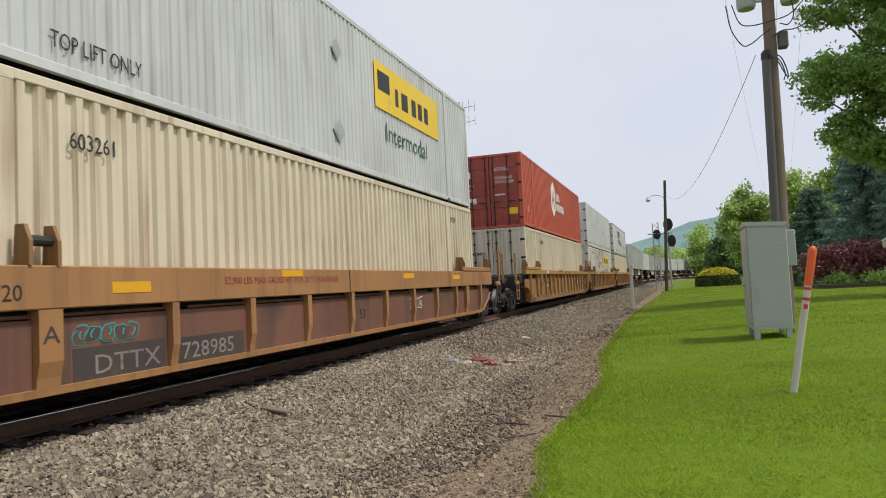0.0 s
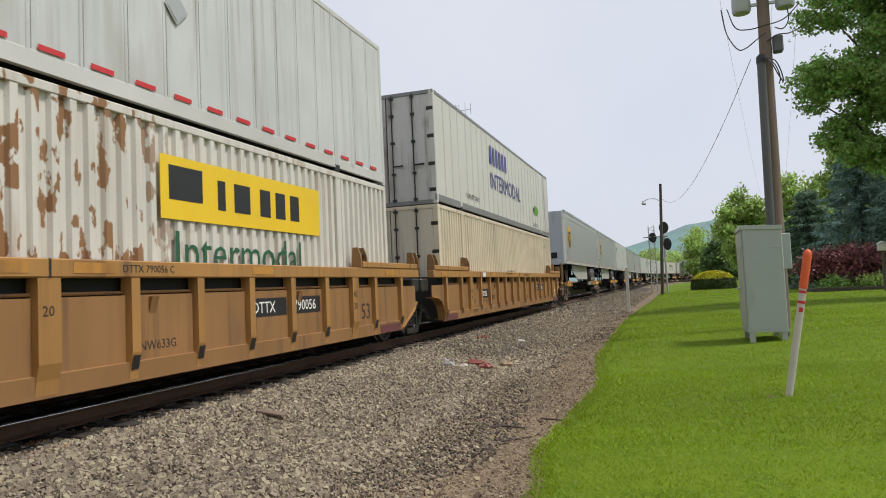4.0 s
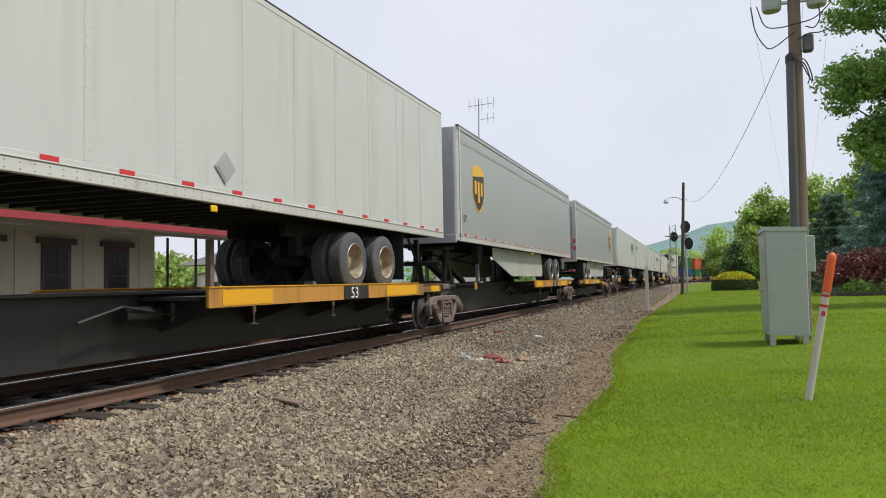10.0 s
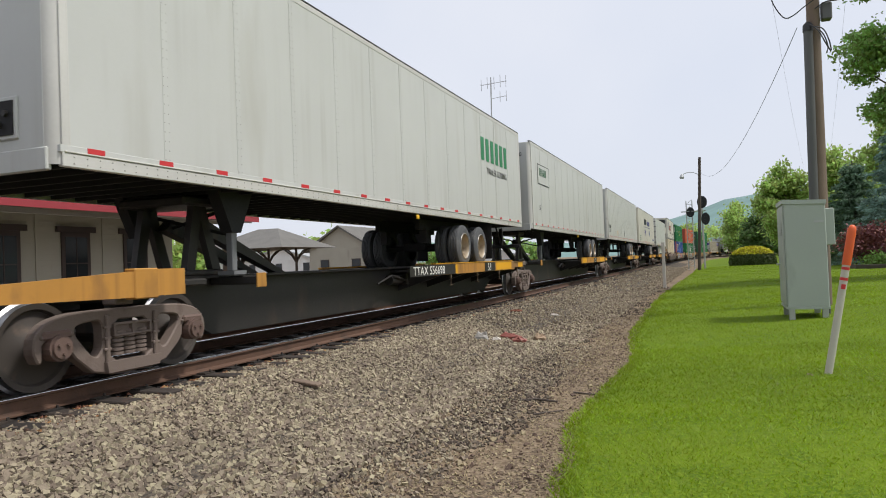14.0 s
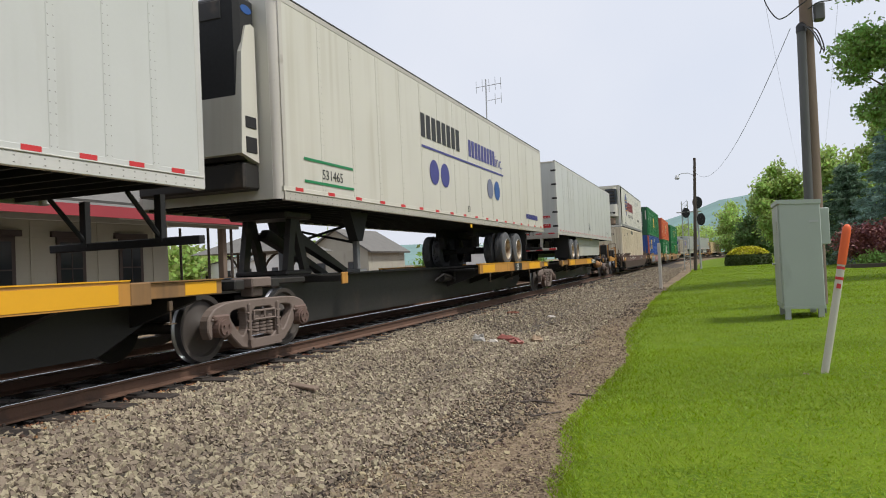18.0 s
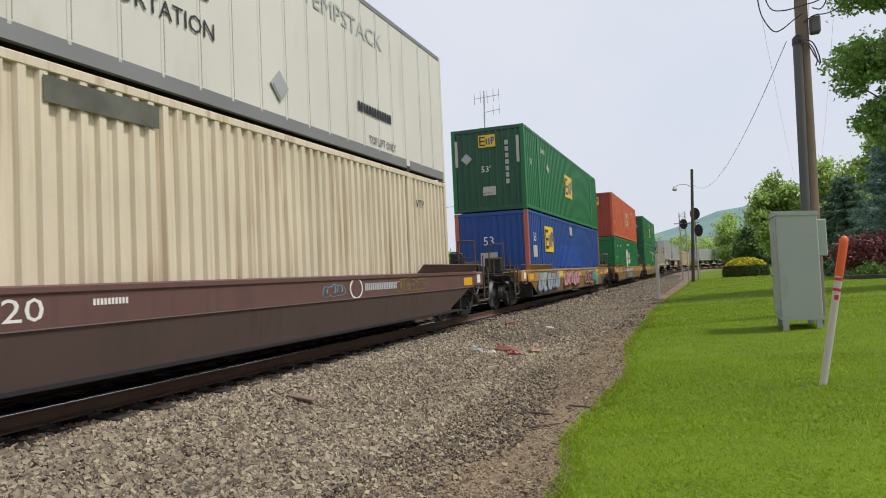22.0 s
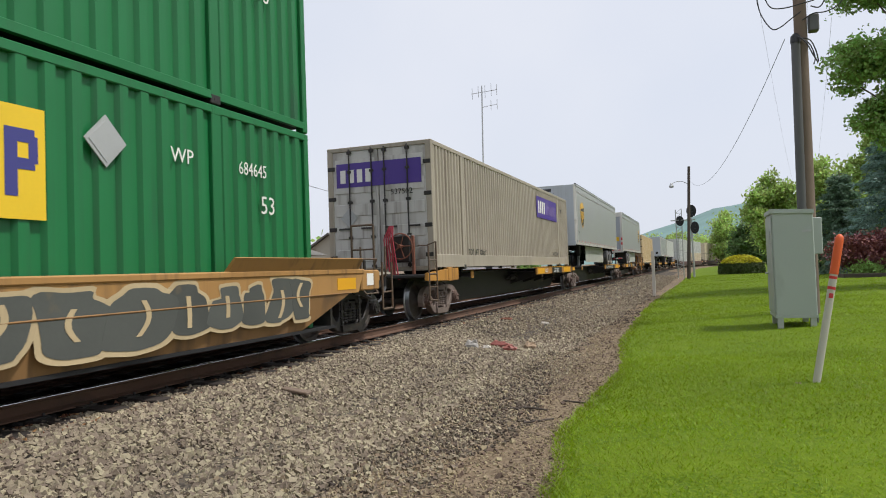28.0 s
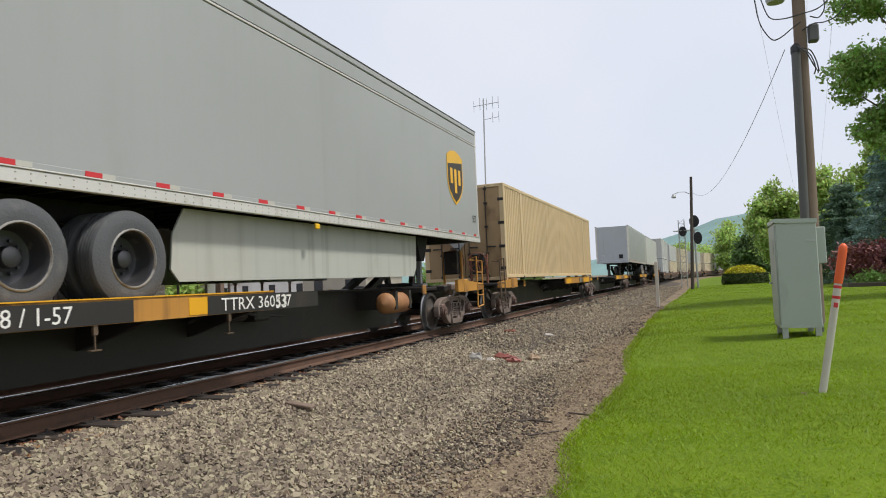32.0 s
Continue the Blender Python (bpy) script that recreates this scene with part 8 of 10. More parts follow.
shelter()
lp = thing("street_lamp", "wooden pole with a round-shaded yard lamp on a bent arm", "lamp", at=Matrix.Translation((-12.35, 24.0, -0.45)))
part("shaft", Shape().cyl((0, 0, -0.2), (0, 0, 8.1), 0.16, 0.12, n=12), dark_wood, lp, smooth=True)
part("arm", Shape().tube([(0.1, 0, 7.0), (0.25, 0, 7.35), (0.55, 0, 7.45), (0.75, 0, 7.4)], 0.025), galv, lp)
part("lamp_head", Shape().lathe([(7.12, 0.17), (7.3, 0.17), (7.34, 0.1), (7.5, 0.09), (7.56, 0.03)], (0.78, 0, 0), 14, 2), galv, lp, "grey lamp head", smooth=True)
part("loose_cable", Shape().tube([(0.16, 0, 7.2), (0.12, 0, 6.4), (0.22, 0, 6.0), (0.14, 0, 5.5)], 0.015), wire_m, lp)
tagged(part("overhead_wire", Shape().tube(sag((-12.2, 24.0, 6.4), (-14.0, 60.0, 7.5), 1.2), 0.014, 5), wire_m), "thin black cable hanging from the lamp pole", "cable")


def mast():
    y = 52.0
    x = 6.7 - 0.3035 * y
    m = thing("antenna_mast", "slim grey radio mast with small dipole antennas at its top", "antenna", at=Matrix.Translation((x, y, -0.45)))
    part("pole", Shape().cyl((0, 0, 0), (0.3, 0, 15.9), 0.07, 0.05, n=8), galv, m)
    s = Shape().cyl((-0.55, 0, 15.35), (1.55, 0, 15.45), 0.025, n=5)
    for dx, lo, hi in ((-0.5, 14.9, 15.8), (0.0, 15.0, 15.95), (0.55, 14.9, 15.9), (1.05, 15.0, 16.0), (1.5, 15.0, 15.9)):
        s.cyl((dx, 0, lo), (dx, 0, hi), 0.02, n=5)
    part("antenna_array", s, galv, m)
    s = Shape().cyl((0.3, 0, 14.2), (1.5, 0, 14.3), 0.022, n=5)
    for dx in (1.0, 1.5):
        s.cyl((dx, 0, 13.9), (dx, 0, 14.7), 0.02, n=5)
    part("antenna_array", s, galv, m)


mast()


# ---- the consist, from the camera to the far end ----
F = WIDE + 0.001  # a plane just proud of a box's side

# first car and its two boxes
well_label = "faded orange ribbed well car, rusty and grimed, carrying stacked containers"
c1 = ride(ribbed_well_car(well_label, orange_car, mauve_car, orange_car, -9.9, 9.9, True, True, deep_chord=True), 10.54)
for u in (-6.07, -5.78):
    part("guide_lug", Shape().prism([(1.33, 1.4), (1.52, 1.4), (1.52, 1.62), (1.46, 1.76), (1.36, 1.76)], 1, u - 0.02, u + 0.02), brown_low, c1)
part("guide_roller", Shape().cyl((1.43, -6.05, 1.62), (1.43, -5.8, 1.62), 0.05, n=10), steel_dark, c1)
lettering("40/20", 0.2, (1.507, -6.6, 1.1), SIDE, black_let, c1)
lettering("A", 0.22, (1.5, -5.95, 0.72), SIDE, faded_panel, c1, 1.2)
plate(-5.57, -4.36, 0.3, 0.64, 1.4215, faded_panel, c1, "number_panel", th=0.002)
plate(-4.17, -2.93, 0.33, 0.62, 1.4215, faded_panel, c1, "number_panel", th=0.002)
lettering("DTTX", 0.26, (1.4245, -5.34, 0.38), SIDE, faded_let, c1, 1.3)
lettering("728985", 0.26, (1.4245, -4.1, 0.38), SIDE, faded_let, c1, 1.25)
lettering("53", 0.24, (1.4245, 0.5, 0.55), SIDE, black_let, c1)
lettering("52,900 LBS MAX GROSS WT FOR 20 FT CONTAINER", 0.13, (1.507, -3.4, 1.2), SIDE, maroon_let, c1)
teal = mat("teal spray", (0.02, 0.30, 0.32), 0.6, var=0.3)
scrawl(c1, 1.4225, -5.55, -4.75, 0.66, 0.86, teal, mauve_car, 4)
scrawl(c1, 1.4225, 2.9, 3.7, 0.6, 0.85, white_let, mauve_car, 9)
b = ride(container("cream ribbed container with black markings, lower box in the well", cream), 10.54, LOW)
lettering("WTP", 0.2, (F, 6.3, 2.38), SIDE, black_let, b)
lettering("603261", 0.24, (F, -5.45, 2.26), SIDE, black_let, b, 0.85)
b = ride(container("pale white ribbed container with a yellow sign, upper box", offwhite, lift=6.3, pitch=0.16, deep=0.02), 10.54, STACK)
lettering("TOP LIFT ONLY", 0.24, (F, -5.64, 0.3), SIDE, black_let, b, 0.7)
part("emblem", Shape().box(F, F + 0.003, 1.85, 5.65, 1.47, 2.42), emblem_yellow, b, "yellow sign panel with black bars")
for y, w in ((2.9, 0.16), (3.25, 0.36), (3.85, 0.26), (4.25, 0.26), (4.65, 0.26)):
    part("emblem_bar", Shape().box(F + 0.004, F + 0.006, y, y + w, 1.7, 2.08), black_let, b)
part("emblem_bar", Shape().box(F + 0.004, F + 0.006, 2.0, 2.6, 1.85, 2.25), black_let, b)
lettering("Intermodal", 0.56, (F, 2.3, 0.86), SIDE, dkgreen_let, b)
diamond(b, 0.24, 0.65, 0.22, F)
diamond(b, 0.24, 2.09, 0.2, F)

# second, third and fourth: one jointed yellow car
y_label = "weathered yellow ribbed well car unit carrying two stacked containers"
c2 = ride(ribbed_well_car(y_label, yellow_car, ribbed_low, yellow_car, -10.0, 9.9, True, False, arch=(True, False)), 34.24)
c3 = ride(ribbed_well_car(y_label, yellow_car, ribbed_low, yellow_car, None, 9.9, False, False, arch=(True, False)), 54.02)
c4 = ride(ribbed_well_car(y_label, yellow_car, ribbed_low, yellow_car, None, 9.9, False, True, arch=(True, True)), 73.71)
for c, num in ((c2, "DTTX 790056 B"), (c3, "DTTX 790056 C"), (c4, "DTTX 790056 A")):
    lettering(num, 0.11, (1.507, 0.85, 1.37), SIDE, black_let, c)
    lettering("CONTROLLED INTERCHANGE CAR\nSEE EQUIPMENT REGISTER", 0.075, (1.507, -2.0, 1.42), SIDE, brown_let, c)
    part("white_plate", Shape().box(1.506, 1.51, -5.0, -4.68, 1.34, 1.46), white_let, c)
    part("maroon_patch", Shape().box(1.457, 1.461, -8.4, -7.5, 0.27, 0.42), maroon_patch, c)
    part("maroon_patch", Shape().box(1.457, 1.461, 7.3, 8.3, 0.27, 0.42), maroon_patch, c)
    plate(-5.08, -4.2, 0.72, 0.98, 1.4215, black_let, c, "number_panel", th=0.002)
    lettering("790056", 0.22, (1.4245, -5.0, 0.77), SIDE, white_let, c, 0.95)
    lettering("LD LMT 117200", 0.1, (1.422, -5.03, 0.6), SIDE, brown_let, c)
    lettering("20 FT CONTAINER\nLIMIT 52900 EACH", 0.07, (1.422, -4.02, 0.66), SIDE, brown_let, c)
    lettering("H", 0.12, (1.422, -3.8, 0.78), SIDE, brown_let, c)
    lettering("DTTX", 0.22, (1.4245, 3.2, 0.84), SIDE, white_let, c, 0.95)
    plate(3.18, 4.05, 0.79, 1.04, 1.4215, black_let, c, "number_panel", th=0.002)
    plate(4.22, 5.05, 0.79, 1.04, 1.4215, black_let, c, "number_panel", th=0.002)
    lettering("790056", 0.22, (1.4245, 4.25, 0.84), SIDE, white_let, c)
    lettering("53", 0.4, (1.422, 6.55, 0.58), SIDE, brown_let, c)
    lettering("40", 0.15, (1.5, 6.1, 0.98), SIDE, brown_let, c)
    lettering("20", 0.15, (1.5, 6.1, 0.78), SIDE, brown_let, c)
    lettering("40", 0.15, (1.5, -6.3, 0.9), SIDE, brown_let, c)
    lettering("20", 0.15, (1.5, -6.3, 0.72), SIDE, brown_let, c)
    lettering("20", 0.13, (1.5, -0.08, 0.98), SIDE, brown_let, c)
    lettering("IL 53' 1\"", 0.13, (1.422, -5.93, 0.62), SIDE, brown_let, c, 0.8)
    lettering("IW 8' 9\"", 0.13, (1.457, -5.93, 0.36), SIDE, brown_let, c, 0.8)
    lettering("NW633G", 0.14, (1.422, 1.15, 0.56), SIDE, brown_let, c)
plate(7.2, 8.25, 0.5, 1.1, 1.4215, yellow_car, c4, "stencil_panel", th=0.002)
lettering("48", 0.16, (1.4245, 7.25, 0.92), SIDE, brown_let, c4)
lettering("53", 0.16, (1.4245, 7.98, 0.92), SIDE, brown_let, c4)
plate(7.22, 7.7, 0.56, 0.84, 1.424, faded_panel, c4, "number_panel", th=0.002)
flat(ellipse(7.98, 0.72, 0.07, 0.08), 1.4245, white_let, c4, "round_mark")
for car, s in ((c2, 1), (c3, -1)):
    plate(*sorted((s * 7.15, s * 8.29)), 0.475, 1.14, 1.4215, black_car, car, "stencil_panel", th=0.002)
    part("end_guide_paint", Shape().box(1.521, 1.524, *sorted((s * 7.1, s * 9.2)), 1.5, 1.6), black_car, car)
    for y in (s * 7.08, s * 8.36):
        part("rib_paint", Shape().box(1.498, 1.5, y - 0.062, y + 0.062, 0.58, 1.31), black_car, car)
    plate(*sorted((s * 7.3, s * 8.2)), 0.28, 0.45, 1.4575, maroon_patch, car, "stencil_panel", th=0.002)
    ladder(car, 1.47, s * 9.05, 0.42, 2.15, 0.42, yellow_car, 6)
    part("end_box", Shape().box(1.05, 1.47, *sorted((s * 9.36, s * 9.62)), 0.85, 1.44, 0.03), yellow_car, car)
    part("bulkhead_post", Shape().box(0.55, 0.95, *sorted((s * 9.3, s * 9.38)), 1.2, 2.0, 0.02), yellow_car, car)
    part("grab_iron", Shape().tube([(1.35, s * 9.4, 1.44), (1.35, s * 9.4, 2.2), (1.35, s * 9.58, 2.2), (1.35, s * 9.58, 1.44)], 0.018), yellow_car, car)
    part("end_pocket", Shape().box(1.468, 1.474, *sorted((s * 9.45, s * 9.52)), 0.98, 1.14), under, car)
lettering("48", 0.17, (1.4245, 7.24, 0.92), SIDE, white_let, c2)
lettering("53", 0.17, (1.4245, 8.02, 0.92), SIDE, white_let, c2)
flat(ellipse(7.7, 1.0, 0.08, 0.08), 1.424, grey_let, c2, "round_mark")
lettering("TRUCK EQUIPPED WITH\n2 INCH TREAD COND. SHOES", 0.062, (1.4245, 7.28, 0.8), SIDE, white_let, c2)
bars(c2, 7.32, 0.62, 0.045, 14, 1.4245, white_let)
flat(ellipse(8.08, 0.82, 0.055, 0.06), 1.424, grey_let, c2, "round_mark")
flat(ellipse(8.08, 0.82, 0.045, 0.05), 1.4245, black_car, c2, "round_field")
bars(c2, 7.42, 0.52, 0.05, 10, 1.4245, white_let)
lettering("48", 0.15, (1.4245, -7.6, 1.0), SIDE, white_let, c3)
part("strap", Shape().tube([(1.5, -1.95, 1.3), (1.49, -1.7, 1.0), (1.47, -1.47, 0.8), (1.49, -1.2, 0.98), (1.5, -0.9, 1.3)], 0.03), black_car, c3, "black strap hanging in a loop")
lettering("25T", 0.3, (1.4245, -8.05, 0.55), SIDE, white_let, c3)

b = ride(container("cream ribbed container, lower box, grey doors at its end", cream, near="doors", near_skin=cream_dirty), 34.24, LOW)
lettering("604794", 0.25, (F, -5.1, 2.32), SIDE, black_let, b, 0.85)
lettering("604794", 0.2, (-1.05, -HALF - 0.004, 1.85), END, black_let, b)
b = ride(container("red-orange ribbed container with white emblem and red doors, upper box", red_box, near="doors", near_skin=red_end_shaded, ribbed_doors=True, pitch=0.28), 34.24, STACK)
flat([(-1.78, 1.3), (-1.45, 1.05), (-1.2, 0.88), (-0.95, 1.05), (-0.59, 1.3), (-0.59, 2.2), (-1.2, 2.6), (-1.78, 2.2)], F, white_let, b, "emblem", "white hexagonal emblem")
part("emblem_mark", Shape().box(F + 0.004, F + 0.006, -1.5, -1.36, 1.3, 2.15).box(F + 0.004, F + 0.006, -1.03, -0.88, 1.3, 2.15).box(F + 0.004, F + 0.006, -1.36, -1.03, 1.62, 1.82), red_box, b)
bars(b, -0.3, 1.75, 0.36, 4, F, white_let)
bars(b, -0.35, 1.25, 0.36, 9, F, white_let)
lettering("53", 0.3, (F, 7.1, 0.62), SIDE, white_let, b)
lettering("53", 0.3, (F, -7.4, 0.62), SIDE, white_let, b)
lettering("53'", 0.3, (-0.98, -HALF - 0.004, 1.5), END, white_let, b)
lettering("637459", 0.22, (0.2, -HALF - 0.004, 2.2), END, white_let, b, 0.9)
lettering("WARNING\nHIGH CUBE", 0.16, (0.22, -HALF - 0.004, 1.72), END, white_let, b, 0.9)
end_plate(-1.0, -0.55, 0.98, 1.2, -HALF - 0.004, white_let, b, "weight_plate")
lettering("24,000 lbs", 0.09, (-0.98, -HALF - 0.009, 1.02), END, black_let, b)
end_plate(0.72, 1.08, 0.5, 0.75, -HALF - 0.004, emblem_yellow, b, "warning_sticker")
bars(b, 0.2, 1.25, 0.06, 10, -HALF - 0.004, white_let, ends=True)
part("emblem", Shape().prism([(-0.9 + 0.18 * math.cos(a), 2.12 + 0.2 * math.sin(a)) for a in [math.pi / 6 + math.pi / 3 * i for i in range(6)]], 1, -HALF - 0.01, -HALF - 0.004), white_let, b, "white hexagon emblem")

b = ride(container("white ribbed container streaked with rust, lower box", rusty_white, near="doors", near_skin=door_white), 54.02, LOW)
part("emblem", Shape().box(F, F + 0.003, 1.66, 5.36, 1.72, 2.46), emblem_yellow, b, "yellow sign panel with black bars")
for y, w in ((2.7, 0.16), (3.05, 0.36), (3.65, 0.26), (4.05, 0.26), (4.45, 0.26)):
    part("emblem_bar", Shape().box(F + 0.004, F + 0.006, y, y + w, 1.9, 2.28), black_let, b)
part("emblem_bar", Shape().box(F + 0.004, F + 0.006, 1.8, 2.4, 1.95, 2.35), black_let, b)
lettering("Intermodal", 0.66, (F, 1.85, 1.14), SIDE, dkgreen_let, b)
lettering("STACKING THREE HIGH ONLY", 0.19, (F, -5.87, 2.48), SIDE, black_let, b, 0.5)
bars(b, -0.35, 1.75, 0.3, 4, -HALF - 0.004, grey_let, ends=True)
b = ride(container("white riveted container with red and white tape, upper box", offwhite, near="doors", near_skin=door_white, style="flat", rails=alu), 54.02, STACK)
for i in range(26):
    y = -7.9 + i * 0.615
    part("tape_strip", Shape().box(F, F + 0.003, y, y + 0.3, 0.255, 0.31), tape_red, b)
lettering("233088", 0.17, (-0.98, -HALF - 0.004, 2.35), END, black_let, b)
diamond(b, 2.0, 1.35, 0.2, F)
end_diamond(b, -0.85, 0.85, 0.2, -HALF - 0.004)

b = ride(container("cream ribbed container, lower box under a grey one", cream, near="doors", near_skin=cream_dirty), 73.71, LOW)
lettering("VTP", 0.24, (F, 6.4, 2.32), SIDE, black_let, b, 0.8)
grey_skin = mat("light grey container skin", (0.56, 0.55, 0.50), 0.45, var=0.06, dirt=(0.36, 0.37, 0.36), dirt_amt=0.3, dirt_scale=0.8, streak=3)
grey_rail = mat("grey riveted rail", (0.22, 0.22, 0.22), 0.5, 0.2)
b = ride(container("light grey riveted container with purple lettering, upper box", grey_skin, near="doors", near_skin=door_grey, style="flat", rails=grey_rail), 73.71, STACK)
lettering("INTERMODAL", 0.78, (F, -2.75, 1.05), SIDE, navy_let, b, 0.95)
flat(ellipse(5.0, 1.0, 0.55, 0.2), F, mat("green leaf mark", (0.10, 0.28, 0.02), 0.5), b, "emblem", "green leaf emblem")
lettering("eco", 0.3, (F + 0.004, 4.42, 0.95), SIDE, black_let, b)
lettering("TOP LIFT ONLY", 0.2, (F, 4.25, 0.3), SIDE, black_let, b, 0.8)
lettering("TOP LIFT ONLY", 0.2, (F, -5.6, 0.42), SIDE, black_let, b)
bars(b, -2.7, 1.85, 0.6, 6, F, navy_let)
s = Shape()
for x in (-1.2, 1.2):
    s.box(x - 0.08, x + 0.08, HALF, HALF + 0.12, 0, HIGH, 0.02)
for z in (0.1, 1.0, 2.0, HIGH - 0.08):
    s.box(-1.2, 1.2, HALF, HALF + 0.08, z - 0.05, z + 0.05)
part("end_frame", s, steel_dark, b, "open steel end frame")
plate(7.2, 8.05, 0.26, HIGH - 0.15, F, alu, b, "corner_plate", "pale metal corner plate")


# trailers on the first skeleton car of five units
def spine_set(places, loads, name, flips, tail=None, reach=(1.45, 1.45)):
    for i, (y0, y1) in enumerate(zip(places, places[1:])):
        c = (y0 + y1) / 2
        first, last = i == 0, i == len(places) - 2
        car = spine_car(name, y0 - c, y1 - c, first, True, not flips[i], first, last, end_brake=first, tail=tail, reach=reach)
        ride(car, c)
        a = 2.92 if not flips[i] else 0.2
        plate(a, a + 0.88, 0.815, 1.03, 1.4075, black_car, car, "number_panel")
        lettering("53", 0.26, (1.414, a + 0.22, 0.83), SIDE, white_let, car, 1.1)
        loads.append(car)
    return loads


sp_label = "black skeleton car with weathered yellow side decks carrying a trailer"
cars = spine_set([87.6, 104.4, 121.8, 139.45, 157.2, 174.0], [], sp_label, [0, 0, 0, 0, 1], ladder_mat)
plate(-0.75, 1.95, 0.815, 1.03, 1.4075, black_car, cars[0], "number_panel")
lettering("TTAX 553102", 0.24, (1.414, -0.55, 0.84), SIDE, white_let, cars[0], 1.25)
lettering("553102", 0.22, (1.414, -2.4, 0.84), SIDE, white_let, cars[4], 1.1)

grey_label = "grey van trailer with gold and brown shield emblem, on car"
S = WIDE + 0.001


def shield_trailer(s, near="front", rim=rim_black, num="", slide=0.0, taper=False):
    t = ride(trailer(grey_label, trailer_grey, near, True, True, alu, rim, front_grey, door="roll", slide=slide, taper=taper), s, DECK)
    y = -HALF + 1.6 if near == "front" else HALF - 1.85
    shield(t, y + 0.06, 2.6, 1.1, 1.3, S)
    lettering("53'", 0.26, (S, -HALF + 0.28 if near == "front" else HALF - 0.6, 1.62), SIDE, black_let, t)
    if near == "front":
        lettering(num, 0.2, (-0.35, -HALF - 0.006, 3.5), END, black_let, t)
        end_plate(-0.35, 0.1, 3.72, 3.86, -HALF - 0.003, black_let, t, "vent_panel")
    return t


shield_trailer(95.18, num="842352", slide=0.5, taper=True)
shield_trailer(112.92, num="842352")
t = ride(trailer("white riveted van trailer with a green sign on skeleton car", trailer_white, "front", False, False, alu, rim_white, ribs=1.22, slide=0.4), 130.46, DECK)
bars(t, -7.65, 3.16, 0.28, 6, S, green_let)
lettering("TRAILER LEASING", 0.11, (S, -7.4, 3.0), SIDE, black_let, t)
lettering("450", 0.22, (0.55, -HALF - 0.006, 3.55), END, black_let, t)
diamond(t, 0.21, 1.58, 0.2, S)
shield_trailer(148.06, num="841210", slide=0.25, taper=True)
shield_trailer(166.27, near="rear", slide=0.55)

# second set
sp2_label = "black and yellow skeleton car, rust-streaked, carrying a white trailer"
cars = spine_set([179.0, 195.3, 213.7, 231.7, 249.7, 266.4], [], sp2_label, [0, 0, 0, 0, 1], None, (2.3, 2.4))
plate(-1.75, 0.75, 0.815, 1.03, 1.4075, black_car, cars[0], "number_panel")
lettering("TTAX 556698", 0.24, (1.414, -1.6, 0.84), SIDE, white_let, cars[0], 1.2)
plate(0.1, 1.6, 0.815, 1.03, 1.409, black_car, cars[4], "number_panel")
lettering("556698", 0.24, (1.416, 0.24, 0.84), SIDE, white_let, cars[4], 1.2)
t = ride(trailer("white van trailer with green signs on side and front", trailer_white, "front", False, False, alu, rim_white, slide=-0.5), 186.15, DECK)
bars(t, 4.3, 2.75, 0.6, 6, S, green_let)
lettering("TRAILER LEASING", 0.24, (S, 4.75, 2.42), SIDE, black_let, t)
lettering("211135", 0.2, (0.2, -HALF - 0.006, 3.65), END, black_let, t)
bars(t, -0.6, 3.2, 0.25, 7, -HALF - 0.003, green_let, ends=True)
lettering("TRAILER LEASING", 0.12, (-0.55, -HALF - 0.006, 3.06), END, black_let, t)
bars(t, -0.6, 2.85, 0.08, 24, -HALF - 0.003, grey_let, ends=True, gap=0.2)
t = ride(trailer("white van trailer with a small framed leasing sign", trailer_white, "front", False, False, alu, rim_white), 204.01, DECK)
part("framed_sign", Shape().box(S, S + 0.003, -7.29, -5.52, 2.7, 3.4), black_let, t)
part("sign_face", Shape().box(S + 0.003, S + 0.005, -7.25, -5.56, 2.73, 3.37), trailer_white, t)
bars(t, -7.05, 3.0, 0.26, 6, S + 0.006, dkgreen_let)
lettering("53", 0.24, (S, -7.2, 1.8), SIDE, black_let, t)
lettering("610", 0.2, (0.7, -HALF - 0.006, 3.55), END, black_let, t)
t = ride(trailer("bright white smooth van trailer with black number on its side", trailer_white, "front", False, False, alu, rim_white, ribs=0.61, tape="pair", slide=-0.2), 222.15, DECK)
lettering("268362", 0.25, (S, -7.78, 1.52), SIDE, black_let, t, 0.72)
bars(t, -7.74, 1.78, 0.2, 4, S, black_let)
lettering("362", 0.27, (-0.95, -HALF - 0.006, 2.15), END, black_let, t)
diamond(t, -0.39, 1.63, 0.2, S)
part("sticker", Shape().box(S, S + 0.003, -4.1, -3.95, 1.4, 1.72), caution, t)
t = ride(trailer("cream refrigerated trailer with navy lettering and coloured discs", trailer_cream, "front", False, False, alu_warm, rim_white, reefer=True, ribs=1.0), 240.1, DECK)
bars(t, -3.03, 2.82, 0.5, 8, S, black_let, gap=0.2)
part("underline", Shape().box(S, S + 0.003, -3.03, 3.15, 2.6, 2.65), navy_let, t)
bars(t, 0.05, 2.8, 0.42, 9, S, navy_let, gap=0.2)
lettering("inc.", 0.5, (S, 2.35, 2.8), SIDE, navy_let, t, 1.1)
for y, m in ((-2.36, navy_let), (-1.70, navy_let), (1.78, grey_dot), (2.44, blue_dot)):
    flat(ellipse(y, 2.13, 0.27, 0.27), S, m, t, "disc")
part("sign_frame", Shape().box(S, S + 0.003, -7.6, -6.1, 1.42, 1.46).box(S, S + 0.003, -7.6, -6.1, 1.75, 1.79), green_let, t)
lettering("531465", 0.22, (S, -7.1, 1.51), SIDE, black_let, t)
